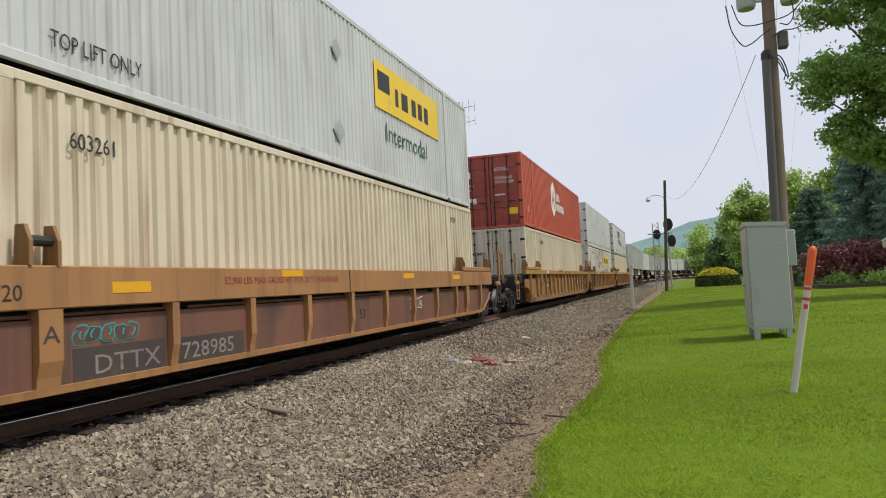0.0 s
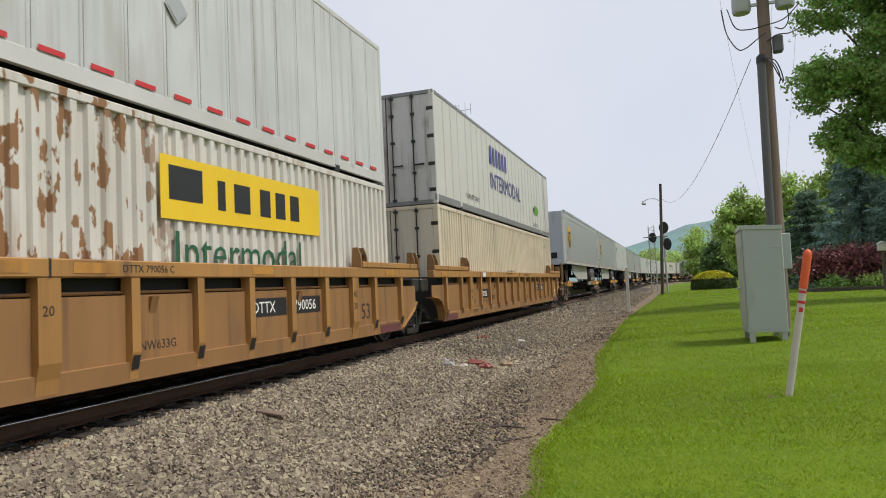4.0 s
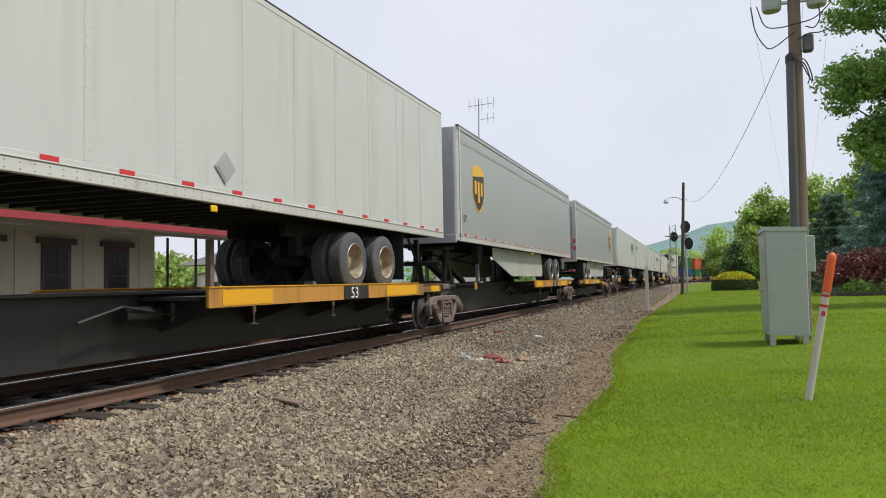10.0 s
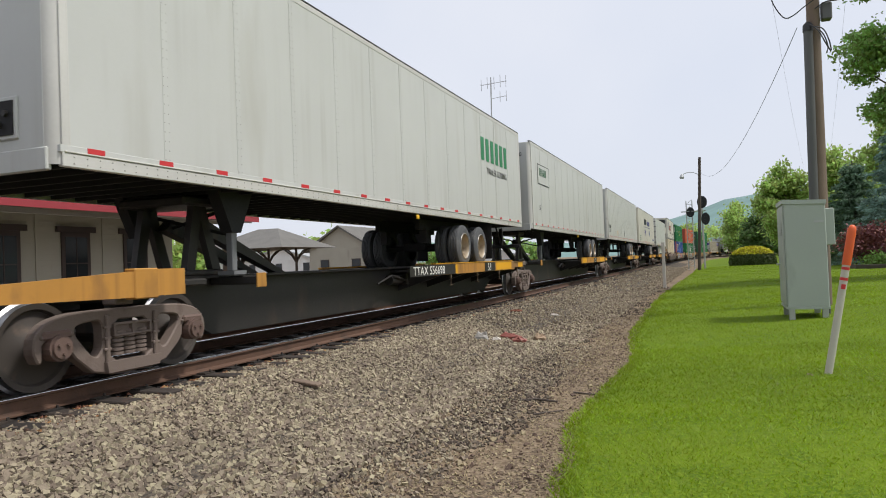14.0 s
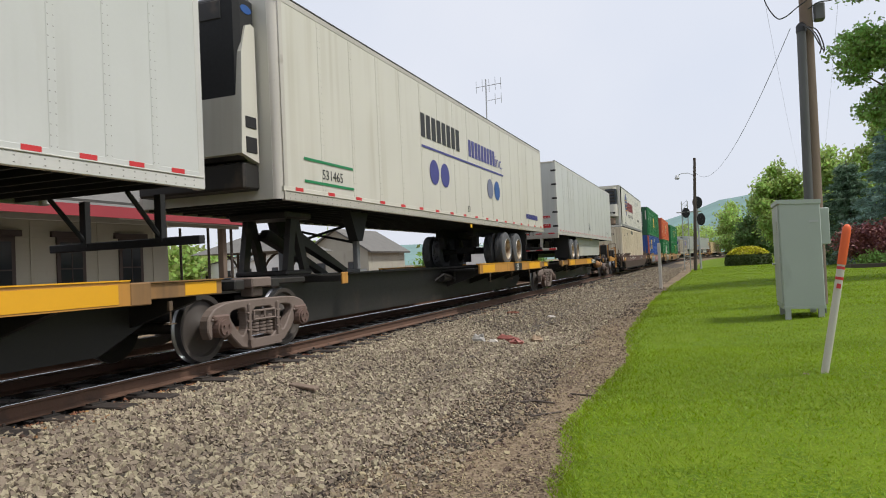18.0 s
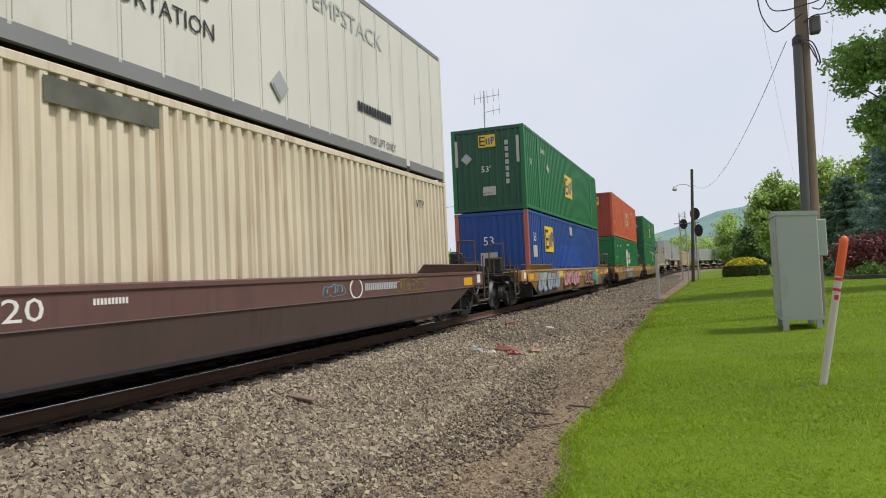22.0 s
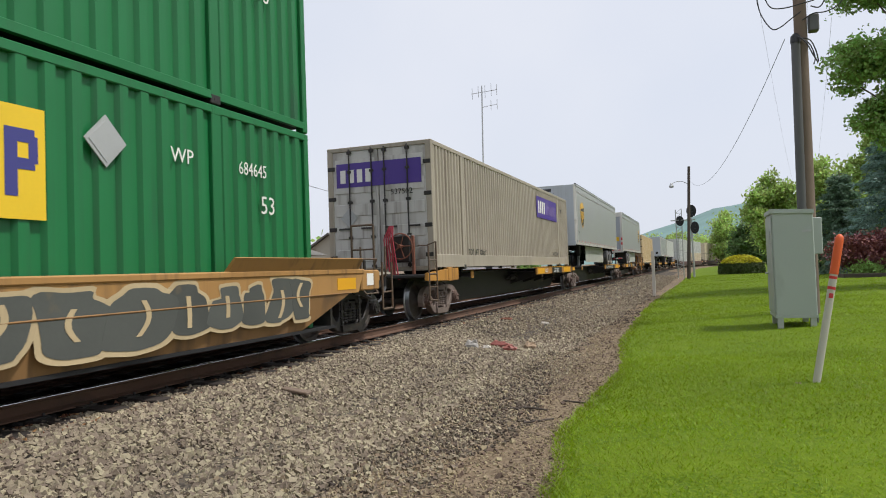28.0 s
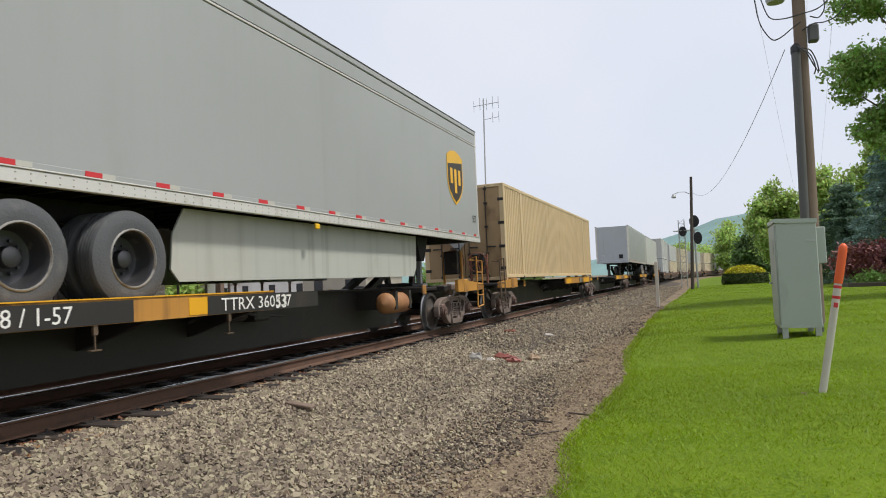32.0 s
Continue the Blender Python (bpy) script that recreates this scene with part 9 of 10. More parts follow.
lettering("53", 0.2, (S, -0.2, 1.4), SIDE, black_let, t)
bars(t, 5.72, 1.5, 0.16, 16, S, navy_let, gap=0.2)
t = ride(trailer("white van trailer with a faded name, rear doors closed", trailer_white, "rear", True, False, alu, rim_white, ribs=1.22, tape="pair", slide=0.5), 259.14, DECK)
bars(t, -6.44, 2.75, 0.46, 5, S, mat("ghost lettering", (0.60, 0.60, 0.575), 0.4, var=0.04), gap=1.2)
diamond(t, -0.22, 1.66, 0.2, S)
lettering("103249", 0.15, (S, 5.93, 1.47), SIDE, black_let, t)
lettering("103249", 0.17, (-1.05, -HALF - 0.006, 3.6), END, black_let, t)
end_diamond(t, -0.75, 1.95, 0.22, -HALF - 0.003)
end_plate(0.7, 1.0, 1.78, 1.88, -HALF - 0.003, tape_red, t, "caution_plate")
lettering("CAUTION", 0.06, (0.72, -HALF - 0.01, 1.8), END, white_let, t)
end_plate(0.7, 1.0, 1.4, 1.55, -HALF - 0.003, tape_red, t, "caution_plate")
lettering("WIDE\nTURNS", 0.06, (0.75, -HALF - 0.01, 1.49), END, white_let, t)

# four plain-sided well cars
c = ride(smooth_well_car("dark red-brown plain-sided well car with white lettering", maroon_top, maroon_car, maroon_top), 281.28)
X6 = 1.492
lettering("FEC 70720", 0.28, (X6, -4.1, 0.84), SIDE, white_let, c, 1.45)
bars(c, -8.6, 0.98, 0.05, 16, X6, white_let)
bars(c, -8.6, 0.9, 0.05, 14, X6, white_let)
lettering("48", 0.18, (X6, -6.9, 0.88), SIDE, white_let, c)
lettering("45", 0.18, (X6, -6.3, 0.88), SIDE, white_let, c)
lettering("40", 0.14, (X6, -5.25, 0.95), SIDE, white_let, c)
lettering("20", 0.14, (X6, -5.25, 0.79), SIDE, white_let, c)
bars(c, -4.95, 0.88, 0.05, 10, X6, white_let)
bars(c, -1.8, 0.94, 0.06, 10, X6, white_let)
bars(c, 3.6, 0.88, 0.12, 22, X6, grey_let, gap=0.1)
flat(ellipse(3.3, 0.93, 0.22, 0.17), X6, white_let, c, "emblem", "round white emblem")
flat(ellipse(3.3, 0.93, 0.18, 0.14), X6 + 0.003, maroon_top, c, "emblem_field")
olive = mat("olive spray", (0.22, 0.2, 0.02), 0.6)
scrawl(c, X6, 4.9, 6.3, 0.8, 1.06, olive, maroon_top, 12)
scrawl(c, X6, 2.3, 2.9, 0.82, 1.02, mat("pale blue spray", (0.12, 0.3, 0.4), 0.6), maroon_top, 13, n=3)
c = ride(smooth_well_car("dirty tan plain-sided well car covered with grey and pink scrawl", tan_car, brown_low, tan_car), 305.47)
ch = mat("grey spray", (0.20, 0.21, 0.21), 0.6, var=0.25)
pk = mat("pink spray", (0.50, 0.25, 0.28), 0.6, var=0.2)
dk = mat("dark spray", (0.03, 0.028, 0.03), 0.6, var=0.2)
wn2 = mat("chalky white spray", (0.48, 0.46, 0.42), 0.6, var=0.25)
steel_blue = mat("slate blue spray", (0.075, 0.11, 0.16), 0.6, var=0.25)
pale_blue = mat("pale blue-grey spray", (0.28, 0.33, 0.38), 0.6, var=0.3)
wine = mat("wine red spray", (0.14, 0.025, 0.035), 0.6, var=0.25)
red_sp = mat("red spray", (0.42, 0.06, 0.04), 0.6, var=0.2)
sea = mat("sea green spray", (0.02, 0.22, 0.13), 0.6, var=0.25)
for (y0, y1, z0, z1, m1, m2, sd, n) in ((-7.9, -4.4, 0.36, 1.1, steel_blue, pale_blue, 21, 5), (-3.5, -1.4, 0.42, 1.08, wine, pk, 22, 4), (-1.3, 0.0, 0.36, 1.08, dk, pk, 24, 2), (1.75, 4.2, 0.4, 1.08, wn2, wine, 23, 4), (4.25, 4.95, 0.45, 1.02, sea, teal, 25, 2), (4.95, 5.95, 0.3, 0.92, wn2, sea, 26, 2)):
    scrawl(c, X6, y0, y1, z0, z1, m1, m2, sd, n=n)
flat([(-0.1, 0.5), (0.12, 0.55), (0.3, 0.66), (0.18, 0.78), (0.32, 0.95), (0.1, 1.02), (-0.1, 0.9)], X6, red_sp, c, "painted_stroke")
scrawl(c, X6, 0.5, 1.6, 0.78, 1.0, teal, tan_car, 27, n=3)
scrawl(c, X6, 6.7, 7.5, 0.92, 1.06, mat("light blue spray", (0.1, 0.3, 0.36), 0.6), tan_car, 28, n=5)
plate(-4.4, -3.5, 0.84, 1.1, X6, emblem_yellow, c, "yellow_panel")
lettering("70351", 0.22, (X6 + 0.004, -4.3, 0.88), SIDE, white_let, c)
plate(5.2, 5.85, 0.93, 1.12, X6, emblem_yellow, c, "yellow_panel")
plate(0.2, 0.7, 0.84, 0.96, X6, emblem_yellow, c, "yellow_panel")
plate(6.85, 7.6, 0.8, 0.9, X6, bright_yellow, c, "yellow_panel")
plate(7.4, 7.9, 0.5, 0.72, 1.468, black_car, c, "number_panel")
lettering("53", 0.34, (1.468, 6.05, 0.5), SIDE, dk, c)
lettering("40", 0.16, (X6 + 0.004, 6.3, 0.98), SIDE, black_let, c)
lettering("20", 0.16, (X6 + 0.004, 6.3, 0.8), SIDE, black_let, c)
c = ride(smooth_well_car("tan and brown plain-sided well car with painted scrawl", tan_car, brown_low, tan_car), 329.16)
plate(-5.4, -3.05, 0.8, 1.04, X6, dk, c, "number_panel")
lettering("DTTX", 0.25, (X6 + 0.004, -5.3, 0.83), SIDE, white_let, c, 1.3)
lettering("471657", 0.22, (X6 + 0.004, -4.05, 0.84), SIDE, white_let, c)
scrawl(c, X6, -3.1, 1.3, 0.78, 1.08, dk, wn2, 31, n=7)
scrawl(c, X6 - 0.02, -3.3, 1.0, 0.32, 0.76, dk, ch, 32, n=6)
scrawl(c, X6, -7.4, -6.6, 0.8, 1.08, wn2, tan_car, 33, n=4)
c = ride(smooth_well_car("tan well car with large black and purple scrawl along its side", tan_car, brown_low, tan_car), 353.25)
cream_sp = mat("cream spray", (0.46, 0.36, 0.21), 0.6, var=0.25)
slate = mat("slate grey spray", (0.075, 0.08, 0.072), 0.6, var=0.35, dirt=(0.16, 0.12, 0.07), dirt_amt=0.3, dirt_scale=3)
mauve = mat("mauve spray", (0.20, 0.13, 0.15), 0.6, var=0.2)
for (y0, y1, z0, z1, m1, m2, sd, n) in ((-1.6, 0.8, 0.42, 1.06, mauve, tan_car, 41, 4), (1.2, 5.0, 0.32, 1.1, cream_sp, slate, 42, 5), (5.05, 7.9, 0.36, 1.08, cream_sp, slate, 43, 5)):
    scrawl(c, X6, y0, y1, z0, z1, m1, m2, sd, n=n)
bars(c, -6.4, 0.88, 0.2, 5, X6, white_let)

# their boxes
b = ride(container("cream ribbed container with black number, lower box", cream), 281.28, LOW)
lettering("606109", 0.25, (F, -5.0, 2.36), SIDE, black_let, b)
lettering("606109", 0.25, (0.0, -HALF - 0.004, 2.3), END, black_let, b)
lettering("VTP", 0.24, (F, -6.7, 2.2), SIDE, black_let, b)
lettering("VTP", 0.24, (F, 6.4, 2.2), SIDE, black_let, b)
part("bare_patch", Shape().box(F, F + 0.003, -2.1, -0.7, 2.5, 2.74), mat("flaked dark patch", (0.1, 0.1, 0.08), 0.7, var=0.5, scale=8), b)
eng = mat("grey-white insulated skin", (0.62, 0.60, 0.54), 0.45, var=0.06, dirt=(0.44, 0.40, 0.33), dirt_amt=0.3, dirt_scale=1, streak=4)
b = ride(container("white refrigerated container with cooling unit in open frame, upper box", eng, near="none", style="flat", rails=grey_rail), 281.28, STACK)
part("end_wall", Shape().box(-1.2, 1.2, -7.35, -7.3, 0.1, HIGH - 0.05), eng, b)
def rounded(x0, x1, y0, y1, r):
    """The plan of a box whose two front corners are round."""
    p = [(x1, y1), (x0, y1)]
    p += [(x0 + r - r * math.cos(a), y0 + r - r * math.sin(a)) for a in [math.pi / 2 * i / 6 for i in range(7)]]
    return p + [(x1 - r + r * math.sin(a), y0 + r - r * math.cos(a)) for a in [math.pi / 2 * i / 6 for i in range(7)]]


cowl = mat("dark blue-grey plastic cowl", (0.028, 0.036, 0.05), 0.4, var=0.2)
part("cooling_unit", Shape().prism(rounded(-1.02, 1.02, -8.1, -7.36, 0.3), 2, 0.74, 1.58), eng, b, "pale cooling unit with dark grilles", smooth=True)
part("unit_cowl", Shape().prism(rounded(-1.0, 1.0, -8.08, -7.36, 0.32), 2, 1.585, 2.66), cowl, b, smooth=True)
part("unit_top", Shape().prism(rounded(-0.98, 0.98, -8.04, -7.36, 0.34), 2, 2.664, HIGH - 0.1), eng, b, smooth=True)
part("unit_panel", Shape().box(-0.52, 0.28, -8.115, -8.0, 1.9, HIGH - 0.12, 0.02), eng, b)
part("control_panel", Shape().box(-0.48, 0.24, -8.125, -8.116, 1.72, 1.98), door_grey, b)
part("unit_badge", Shape().box(-0.32, 0.08, -8.122, -8.115, 2.1, 2.42), blue_dot, b)
part("badge_mark", Shape().box(-0.2, -0.04, -8.126, -8.122, 2.15, 2.36), white_let, b)
for x0, x1 in ((0.34, 0.92), (-0.93, -0.58)):
    for i in range(4):
        part("vent_slat", Shape().box(x0, x1, -8.11, -8.0, 1.72 + i * 0.23, 1.86 + i * 0.23, 0.03), black_car, b)
part("seam", Shape().box(-0.2, -0.19, -8.106, -8.09, 0.8, 1.55), door_grey, b)
part("intake", Shape().box(0.55, 0.9, -8.1, -8.0, 0.92, 1.05, 0.02), under, b)
part("fuel_tank", Shape().box(-0.75, 0.85, -8.05, -7.5, 0.16, 0.66, 0.08), mat("dusty brown tank", (0.28, 0.20, 0.14), 0.5, var=0.2), b)
for x in (-0.5, 0.45):
    part("tank_strap", Shape().box(x - 0.04, x + 0.04, -8.06, -7.49, 0.15, 0.67), steel_dark, b)
s = Shape()
for x in (-1.22, 1.22):
    s.cyl((x * 0.98, -8.12, 0.1), (x * 0.86, -7.45, HIGH - 0.3), 0.03, n=6).cyl((x * 0.98, -8.12, HIGH - 0.1), (x * 0.86, -7.45, 1.2), 0.03, n=6)
s.box(-1.25, 1.25, -HALF, -HALF + 0.1, HIGH - 0.09, HIGH).box(-1.25, 1.25, -HALF, -HALF + 0.1, 0, 0.12)
part("end_frame", s, eng, b, "open pale steel end frame")
for y, z, w, h, m in ((-4.85, 1.35, 0.5, 0.55, navy_let), (-4.95, 1.25, 0.7, 0.1, emblem_gold)):
    part("emblem", Shape().box(F, F + 0.003 + (0.002 if h < 0.2 else 0), y, y + w, z, z + h), m, b)
flat([(-5.3, 2.15), (-5.0, 2.3), (-4.6, 2.6), (-4.2, 2.3), (-3.9, 2.15), (-4.0, 1.5), (-4.6, 0.85), (-5.2, 1.5)], F, mat("heraldic blue", (0.05, 0.07, 0.2), 0.5), b, "emblem", "coat-of-arms emblem in blue, red and gold")
part("emblem_trim", Shape().box(F + 0.004, F + 0.006, -4.95, -4.25, 1.75, 1.83).box(F + 0.004, F + 0.006, -4.9, -4.3, 1.5, 1.58).box(F + 0.004, F + 0.006, -4.95, -4.25, 2.0, 2.08), emblem_gold, b)
bars(b, -3.8, 1.32, 0.66, 10, F, maroon_let, gap=0.2)
lettering("GLOBAL TRANSPORTATION", 0.3, (F, -3.56, 0.86), SIDE, black_let, b)
lettering("TEMPSTACK", 0.42, (F, 2.3, 2.12), SIDE, grey_let, b, 1.2)
lettering("TOP LIFT ONLY", 0.2, (F, -5.78, 0.28), SIDE, black_let, b, 0.7)
lettering("TOP LIFT ONLY", 0.2, (F, 4.4, 0.3), SIDE, black_let, b, 0.8)
bars(b, 4.0, 0.8, 0.17, 13, F, black_let, gap=0.2)
lettering("53'", 0.22, (F, -7.6, 0.6), SIDE, black_let, b)
diamond(b, 1.63, 0.64, 0.22, F)

b = ride(container("blue ribbed container with coral corner posts and yellow emblem", blue_box, post=coral, pitch=0.288, deep=0.05), 305.47, LOW)
square_emblem(b, -5.68, 1.5, 1.49, 0.95, F)
lettering("53", 0.42, (F, -7.5, 1.85), SIDE, white_let, b)
lettering("53", 0.42, (-0.3, -HALF - 0.004, 1.75), END, white_let, b)
plate(-7.6, -7.0, 1.3, 1.7, F, tape_white, b, "white_patch")
end_plate(-0.4, 0.2, 1.0, 1.5, -HALF - 0.004, tape_white, b, "white_patch")
fold = 12.02 / round(12.02 / 0.282)
part("blue_patch", corrugated(WIDE - 0.008, -6.01 + 10 * fold, -6.01 + 31 * fold, 0.95, 1.85, 0.045, fold), blue_patch, b, "brighter blue repainted patch")
plate(-0.6, 0.0, 2.3, 2.65, F, tape_white, b, "white_patch")
b = ride(container("green ribbed container with a yellow square emblem, upper box", green_box, near_skin=green_end_shaded, pitch=0.288, deep=0.05), 305.47, STACK)
square_emblem(b, -1.17, 1.05, 1.67, 0.95, F)
square_emblem(b, -0.3, 2.2, 0.6, 0.42, -HALF - 0.004, ends=True)
lettering("53", 0.3, (F, -7.5, 1.6), SIDE, white_let, b)
lettering("53'", 0.3, (-0.25, -HALF - 0.004, 1.35), END, white_let, b)
end_plate(-0.2, 0.25, 0.55, 0.85, -HALF - 0.004, tape_white, b, "weight_plate")
lettering("24,100 lbs", 0.08, (-0.18, -HALF - 0.009, 0.6), END, black_let, b)
end_diamond(b, -0.75, 1.85, 0.2, -HALF - 0.004)
diamond(b, -4.6, 1.77, 0.22, F)
lettering("264917", 0.24, (F, -5.7, 2.25), SIDE, white_let, b)
s = Shape()
for i in range(7):
    s.box(0.62, 0.74, -HALF - 0.008, -HALF - 0.004, 0.9 + i * 0.22, 1.06 + i * 0.22)
part("lettering", s, grey_let, b)
for x in (-1.16, 1.02):
    end_plate(x, x + 0.1, 1.6, 2.5, -HALF - 0.003, tape_white, b, "white_stripe")

b = ride(container("bright green ribbed container with white emblem, lower box", green_box, near="ribbed", pitch=0.288, deep=0.05), 329.16, LOW)
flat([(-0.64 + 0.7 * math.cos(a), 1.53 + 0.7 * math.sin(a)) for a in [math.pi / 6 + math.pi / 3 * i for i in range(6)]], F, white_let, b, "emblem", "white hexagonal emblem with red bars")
part("emblem_mark", Shape().box(F + 0.004, F + 0.006, -0.94, -0.8, 1.15, 1.9).box(F + 0.004, F + 0.006, -0.48, -0.34, 1.15, 1.9).box(F + 0.004, F + 0.006, -0.8, -0.48, 1.45, 1.6), maroon_let, b)
bars(b, 0.45, 1.55, 0.36, 3, F, white_let)
bars(b, 0.3, 1.1, 0.36, 5, F, white_let)
lettering("53", 0.34, (F, -7.3, 1.4), SIDE, white_let, b)
lettering("53'", 0.3, (-0.2, -HALF - 0.002, 1.05), END, white_let, b)
lettering("WARNING HIGH CUBE", 0.16, (-0.65, -HALF - 0.002, 1.68), END, white_let, b, 0.9)
lettering("511189", 0.25, (F, -5.0, 2.24), SIDE, white_let, b, 0.8)
lettering("WARNING HIGH CUBE", 0.17, (F, -0.6, 2.45), SIDE, white_let, b)
lettering("WP", 0.2, (F, -6.6, 2.2), SIDE, white_let, b)
part("emblem", Shape().prism([(-0.85 + 0.17 * math.cos(a), 2.22 + 0.19 * math.sin(a)) for a in [math.pi / 6 + math.pi / 3 * i for i in range(6)]], 1, -HALF - 0.01, -HALF - 0.002), white_let, b, "white hexagon emblem")
bars(b, -0.55, 2.15, 0.17, 5, -HALF - 0.002, white_let, ends=True)
b = ride(container("orange-red ribbed container with a yellow square emblem, upper box", orange_box, near_skin=red_end_shaded, pitch=0.288, deep=0.05), 329.16, STACK)
square_emblem(b, -0.2, 1.1, 1.2, 0.9, F)
plate(-1.8, 2.1, 0.85, 2.2, F - 0.0008, red_box, b, "red_patch", th=0.0006)
square_emblem(b, -0.45, 2.1, 0.9, 0.5, -HALF - 0.004, ends=True)
lettering("53'", 0.3, (-0.2, -HALF - 0.004, 1.3), END, white_let, b)
end_plate(-0.25, 0.2, 0.5, 0.8, -HALF - 0.004, tape_white, b, "weight_plate")
lettering("24,100 lbs", 0.08, (-0.23, -HALF - 0.009, 0.55), END, black_let, b)
lettering("53", 0.34, (F, -7.4, 0.85), SIDE, white_let, b)
lettering("206408", 0.25, (F, 6.2 - 2.0, 2.2), SIDE, white_let, b)

for z, mm in ((LOW, green_box), (STACK, green_box)):
    b = ride(container("green ribbed container with a yellow square emblem and darker doors", mm, near="doors", near_skin=green_end_shaded, ribbed_doors=True, pitch=0.288, deep=0.05), 353.25, z)
    square_emblem(b, 2.23 if z == LOW else -0.6, 1.35 if z == LOW else 1.0, 1.5, 0.98, F)
    square_emblem(b, -0.95, 2.0, 0.6, 0.42, -HALF - 0.004, ends=True)
    lettering("53", 0.34, (F, 6.95, 1.62), SIDE, white_let, b)
    lettering("53'", 0.28, (-0.8, -HALF - 0.004, 1.2), END, white_let, b)
    lettering("WARNING HIGH CUBE", 0.19, (F, -0.8, 2.28), SIDE, white_let, b)
    lettering("684645", 0.24, (F, 6.5, 2.1) if z == LOW else (F, 3.9, 2.3), SIDE, white_let, b, 0.85)
    lettering("WP", 0.24, (F, 5.3, 2.1), SIDE, white_let, b)
    diamond(b, 4.4, 2.17 if z == LOW else 1.86, 0.26, F)
    end_diamond(b, 0.62, 1.9, 0.2, -HALF - 0.004)
    lettering("270247", 0.17, (0.2, -HALF - 0.004, 2.3), END, white_let, b)
    end_plate(0.3, 0.6, 1.15, 1.3, -HALF - 0.004, emblem_yellow, b, "yellow_label")

# third skeleton set: a box, two trailers
sp3 = "black skeleton car with rusty yellow decks, third car set"
cars = spine_set([367.5, 385.4, 404.3, 421.2], [], sp3.replace(", third car set", " and white numbers"), [0, 0, 1])
lettering("360337", 0.19, (1.414, 0.9, 0.86), SIDE, white_let, cars[0], 1.1)
plate(2.3, 4.2, 0.815, 1.03, 1.409, black_car, cars[0], "number_panel")
lettering("2-28 / 1-57", 0.22, (1.416, 2.61, 0.85), SIDE, white_let, cars[0], 1.0)
plate(-0.1, 4.4, 0.815, 1.03, 1.409, black_car, cars[1], "number_panel")
lettering("2-28 - ALL PURPOSE SPINE CAR", 0.2, (1.416, 0.1, 0.85), SIDE, white_let, cars[1])
plate(-0.9, 1.5, 0.815, 1.03, 1.409, black_car, cars[2], "number_panel")
lettering("TTRX 360337", 0.22, (1.416, -0.67, 0.85), SIDE, white_let, cars[2], 1.15)
plate(-4.2, -2.0, 0.815, 1.03, 1.409, black_car, cars[2], "number_panel")
lettering("2-28 / 1-57", 0.22, (1.416, -3.7, 0.85), SIDE, white_let, cars[2], 1.0)
b = ride(container("dusty cream ribbed container with a purple panel, grimy grey doors", fed_white, near="doors", near_skin=door_grey, ribbed_doors=True, foot=0.34), 374.75, PLATE + 0.02)
plate(2.15, 5.78, 1.78, 2.55, F, purple, b, "purple_panel", "purple panel with white bars")
bars(b, 2.4, 1.95, 0.45, 4, F + 0.004, white_let)
bars(b, 3.75, 1.95, 0.38, 8, F + 0.004, mat("ghost mauve lettering", (0.16, 0.11, 0.32), 0.5), gap=0.2)
end_plate(-1.05, 1.05, 1.95, 2.5, -HALF - 0.004, purple, b, "purple_panel")
bars(b, -0.95, 2.05, 0.3, 4, -HALF - 0.009, white_let, ends=True)
lettering("537502", 0.18, (0.3, -HALF - 0.012, 1.72), END, black_let, b)
lettering("TOP LIFT ONLY", 0.22, (F, 4.78, 0.4), SIDE, black_let, b, 0.72)
lettering("TOP LIFT ONLY", 0.22, (F, -5.8, 0.35), SIDE, black_let, b)
lettering("WP", 0.24, (F, 6.6, 2.2), SIDE, black_let, b)
end_diamond(b, -0.75, 1.25, 0.22, -HALF - 0.004)
s = Shape()
for i in range(5):
    s.tube([(0.35 + 0.07 * i, -HALF - 0.45, 0.05 - 0.06 * i), (0.33 + 0.05 * i, -HALF - 0.5, 0.7), (0.45 + 0.02 * i, -HALF - 0.45, 0.98)], 0.016)
ride(part("strap_bundle", s, red_hose), 374.75, PLATE + 0.02)
tagged(bpy.data.objects["strap_bundle"], "bundle of red straps hung at the end of a car", "straps")
shield_trailer(393.85, num="185166", slide=0.1)
shield_trailer(414.51, near="rear", slide=0.25)

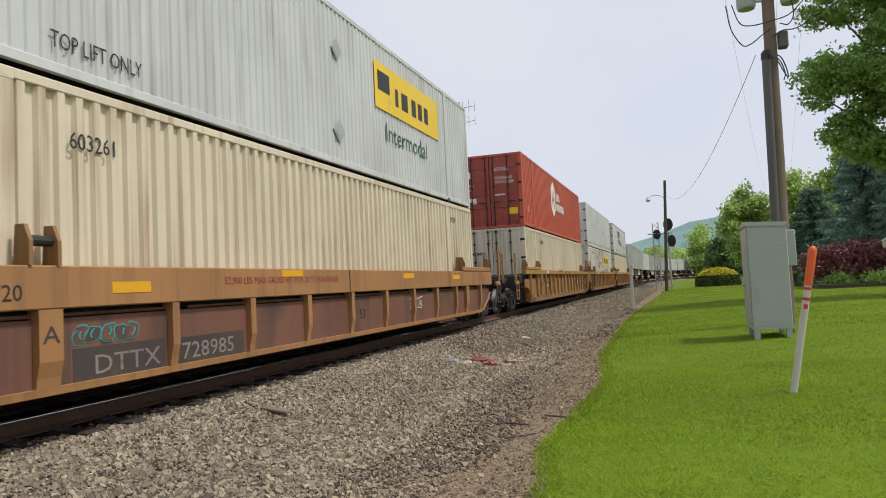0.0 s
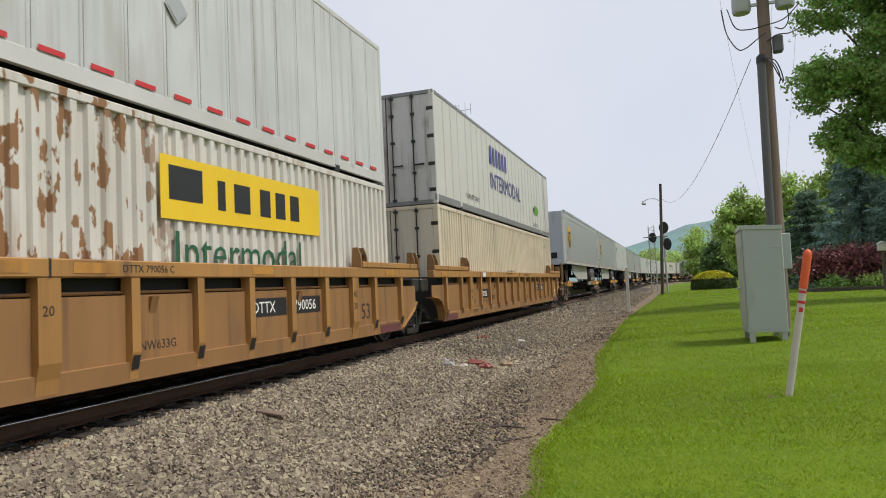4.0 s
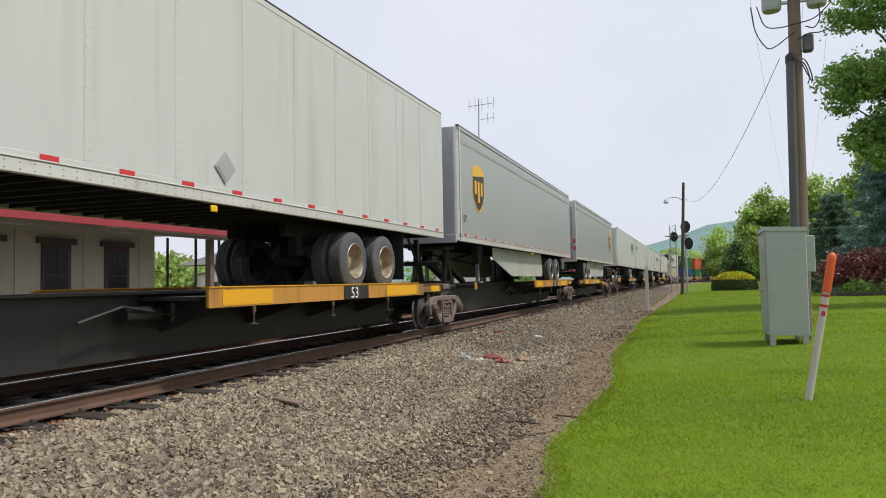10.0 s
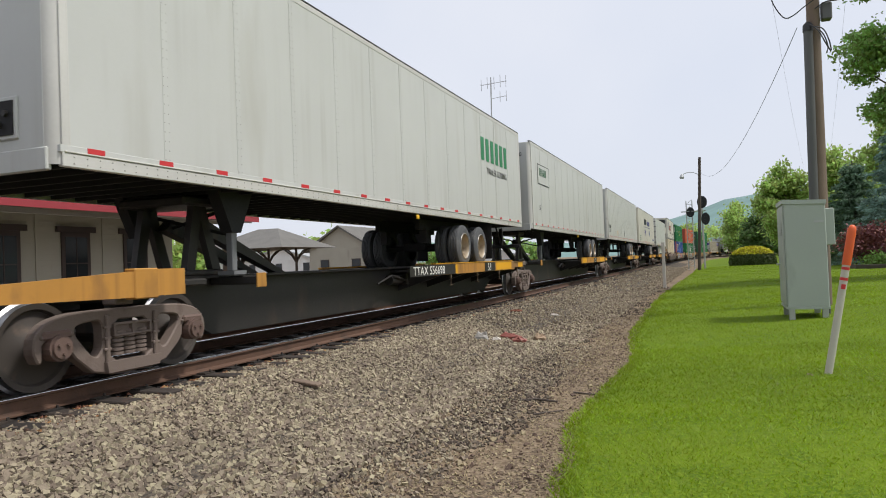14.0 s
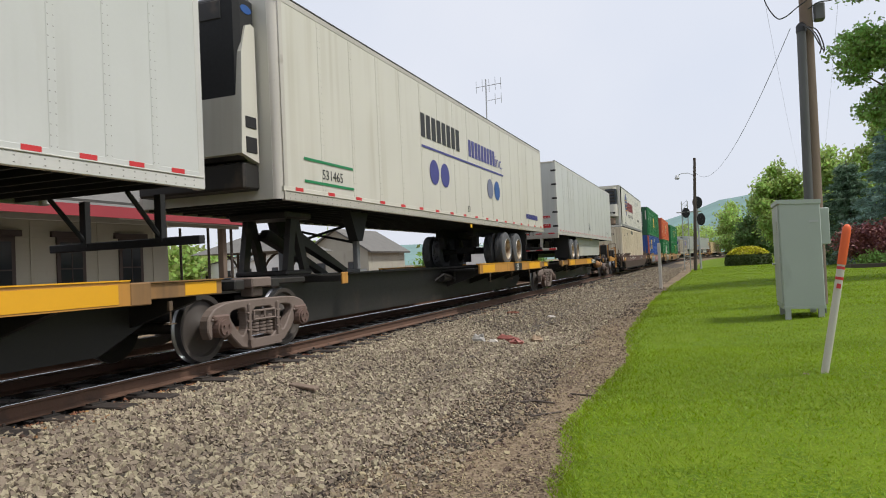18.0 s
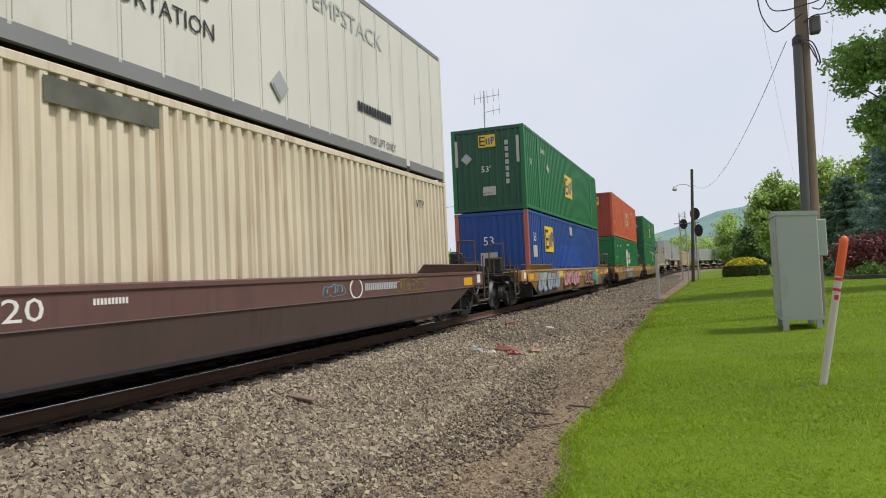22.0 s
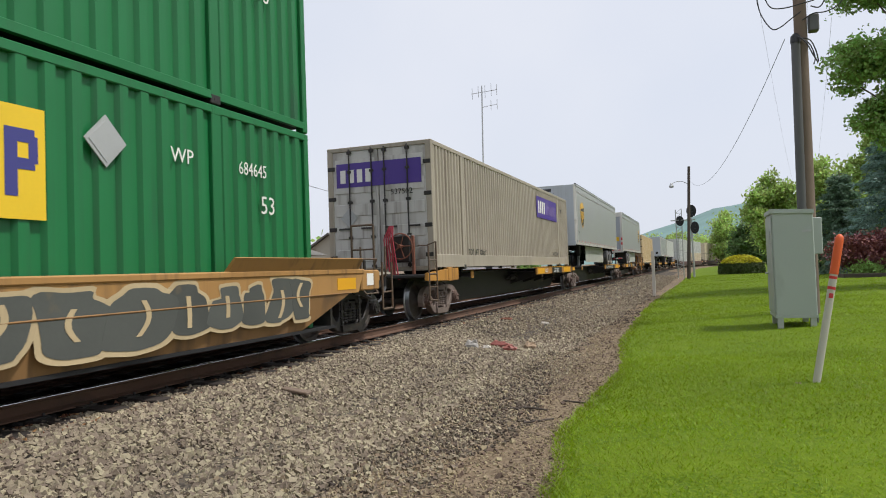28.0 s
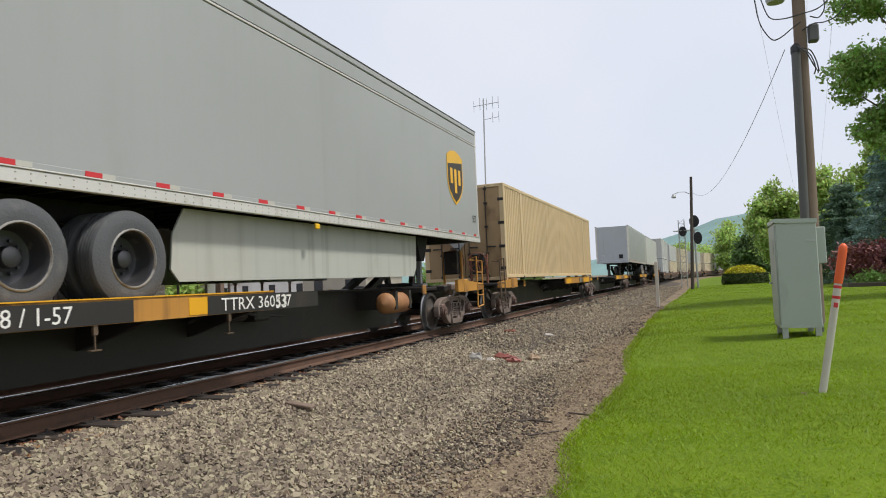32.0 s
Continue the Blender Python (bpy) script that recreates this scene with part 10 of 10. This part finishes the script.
# the rear of the train, far off
cars = spine_set([425.7, 442.6, 460.8, 478.6, 496.0], [], "black skeleton car with yellow decks in the train's rear", [0, 0, 0, 0])
b = ride(container("tan ribbed container with rust-stained doors on a skeleton car", tan_paint, near="doors", near_skin=mat("brown-stained tan doors", (0.34, 0.23, 0.12), 0.6, dirt=(0.12, 0.06, 0.03), dirt_amt=0.5)), 433.38, PLATE + 0.02)
end_diamond(b, -0.2, 1.2, 0.3, -HALF - 0.004)
ride(trailer("plain pale grey van trailer in the rear of the train", trailer_grey, "front", False, False, alu, rim_white, front_grey), 470.0, DECK)
ride(trailer("plain white van trailer in the rear of the train", trailer_white, "front", False, False, alu, rim_white), 487.8, DECK)
rear = (("white", offwhite, offwhite), ("cream and white", cream, offwhite), ("cream", cream, cream), ("white", cream, offwhite), ("cream", cream, cream), ("white", offwhite, offwhite), ("cream", cream, offwhite))
for i, (word, lo_m, hi_m) in enumerate(rear):
    s0 = 517.0 + i * 23.2
    ride(smooth_well_car("brown plain-sided well car in the rear of the train", maroon_top, maroon_car, maroon_top), s0)
    ride(container("pale ribbed container, lower box in the train's rear", lo_m), s0, LOW)
    ride(container("pale ribbed container, upper box in the train's rear", hi_m), s0, STACK)


def motions():
    times = [2.0 * i for i in range(17)]
    for ob, s, z in RIDING:
        walk(ob, [(t, line_pose(s - rolled(t), z)) for t in times])
    spots = {ob.name: s for ob, s, z in RIDING}
    for w, car, along, d in ROLLING:
        s = spots[car.name] + along
        if s > 445 or s < 5:
            continue
        rows = [(0.0, 0.0)]
        for i in range(961):
            t = i / 30
            if -1.5 < s - rolled(t) < 34:
                rows.append((t, rolled(t) / RAIL_R))
        rows[0] = (0.0, rows[1][1]) if len(rows) > 1 else (0.0, 0.0)
        if len(rows) > 1 and rows[1][0] == 0.0:
            rows.pop(0)
        if rows[-1][0] < 32.0:
            rows.append((32.0, rows[-1][1]))
        walk(w, [(t, Matrix.Translation((0, d, RAIL_R)) @ Matrix.Rotation(a, 4, "X")) for t, a in rows])


motions()
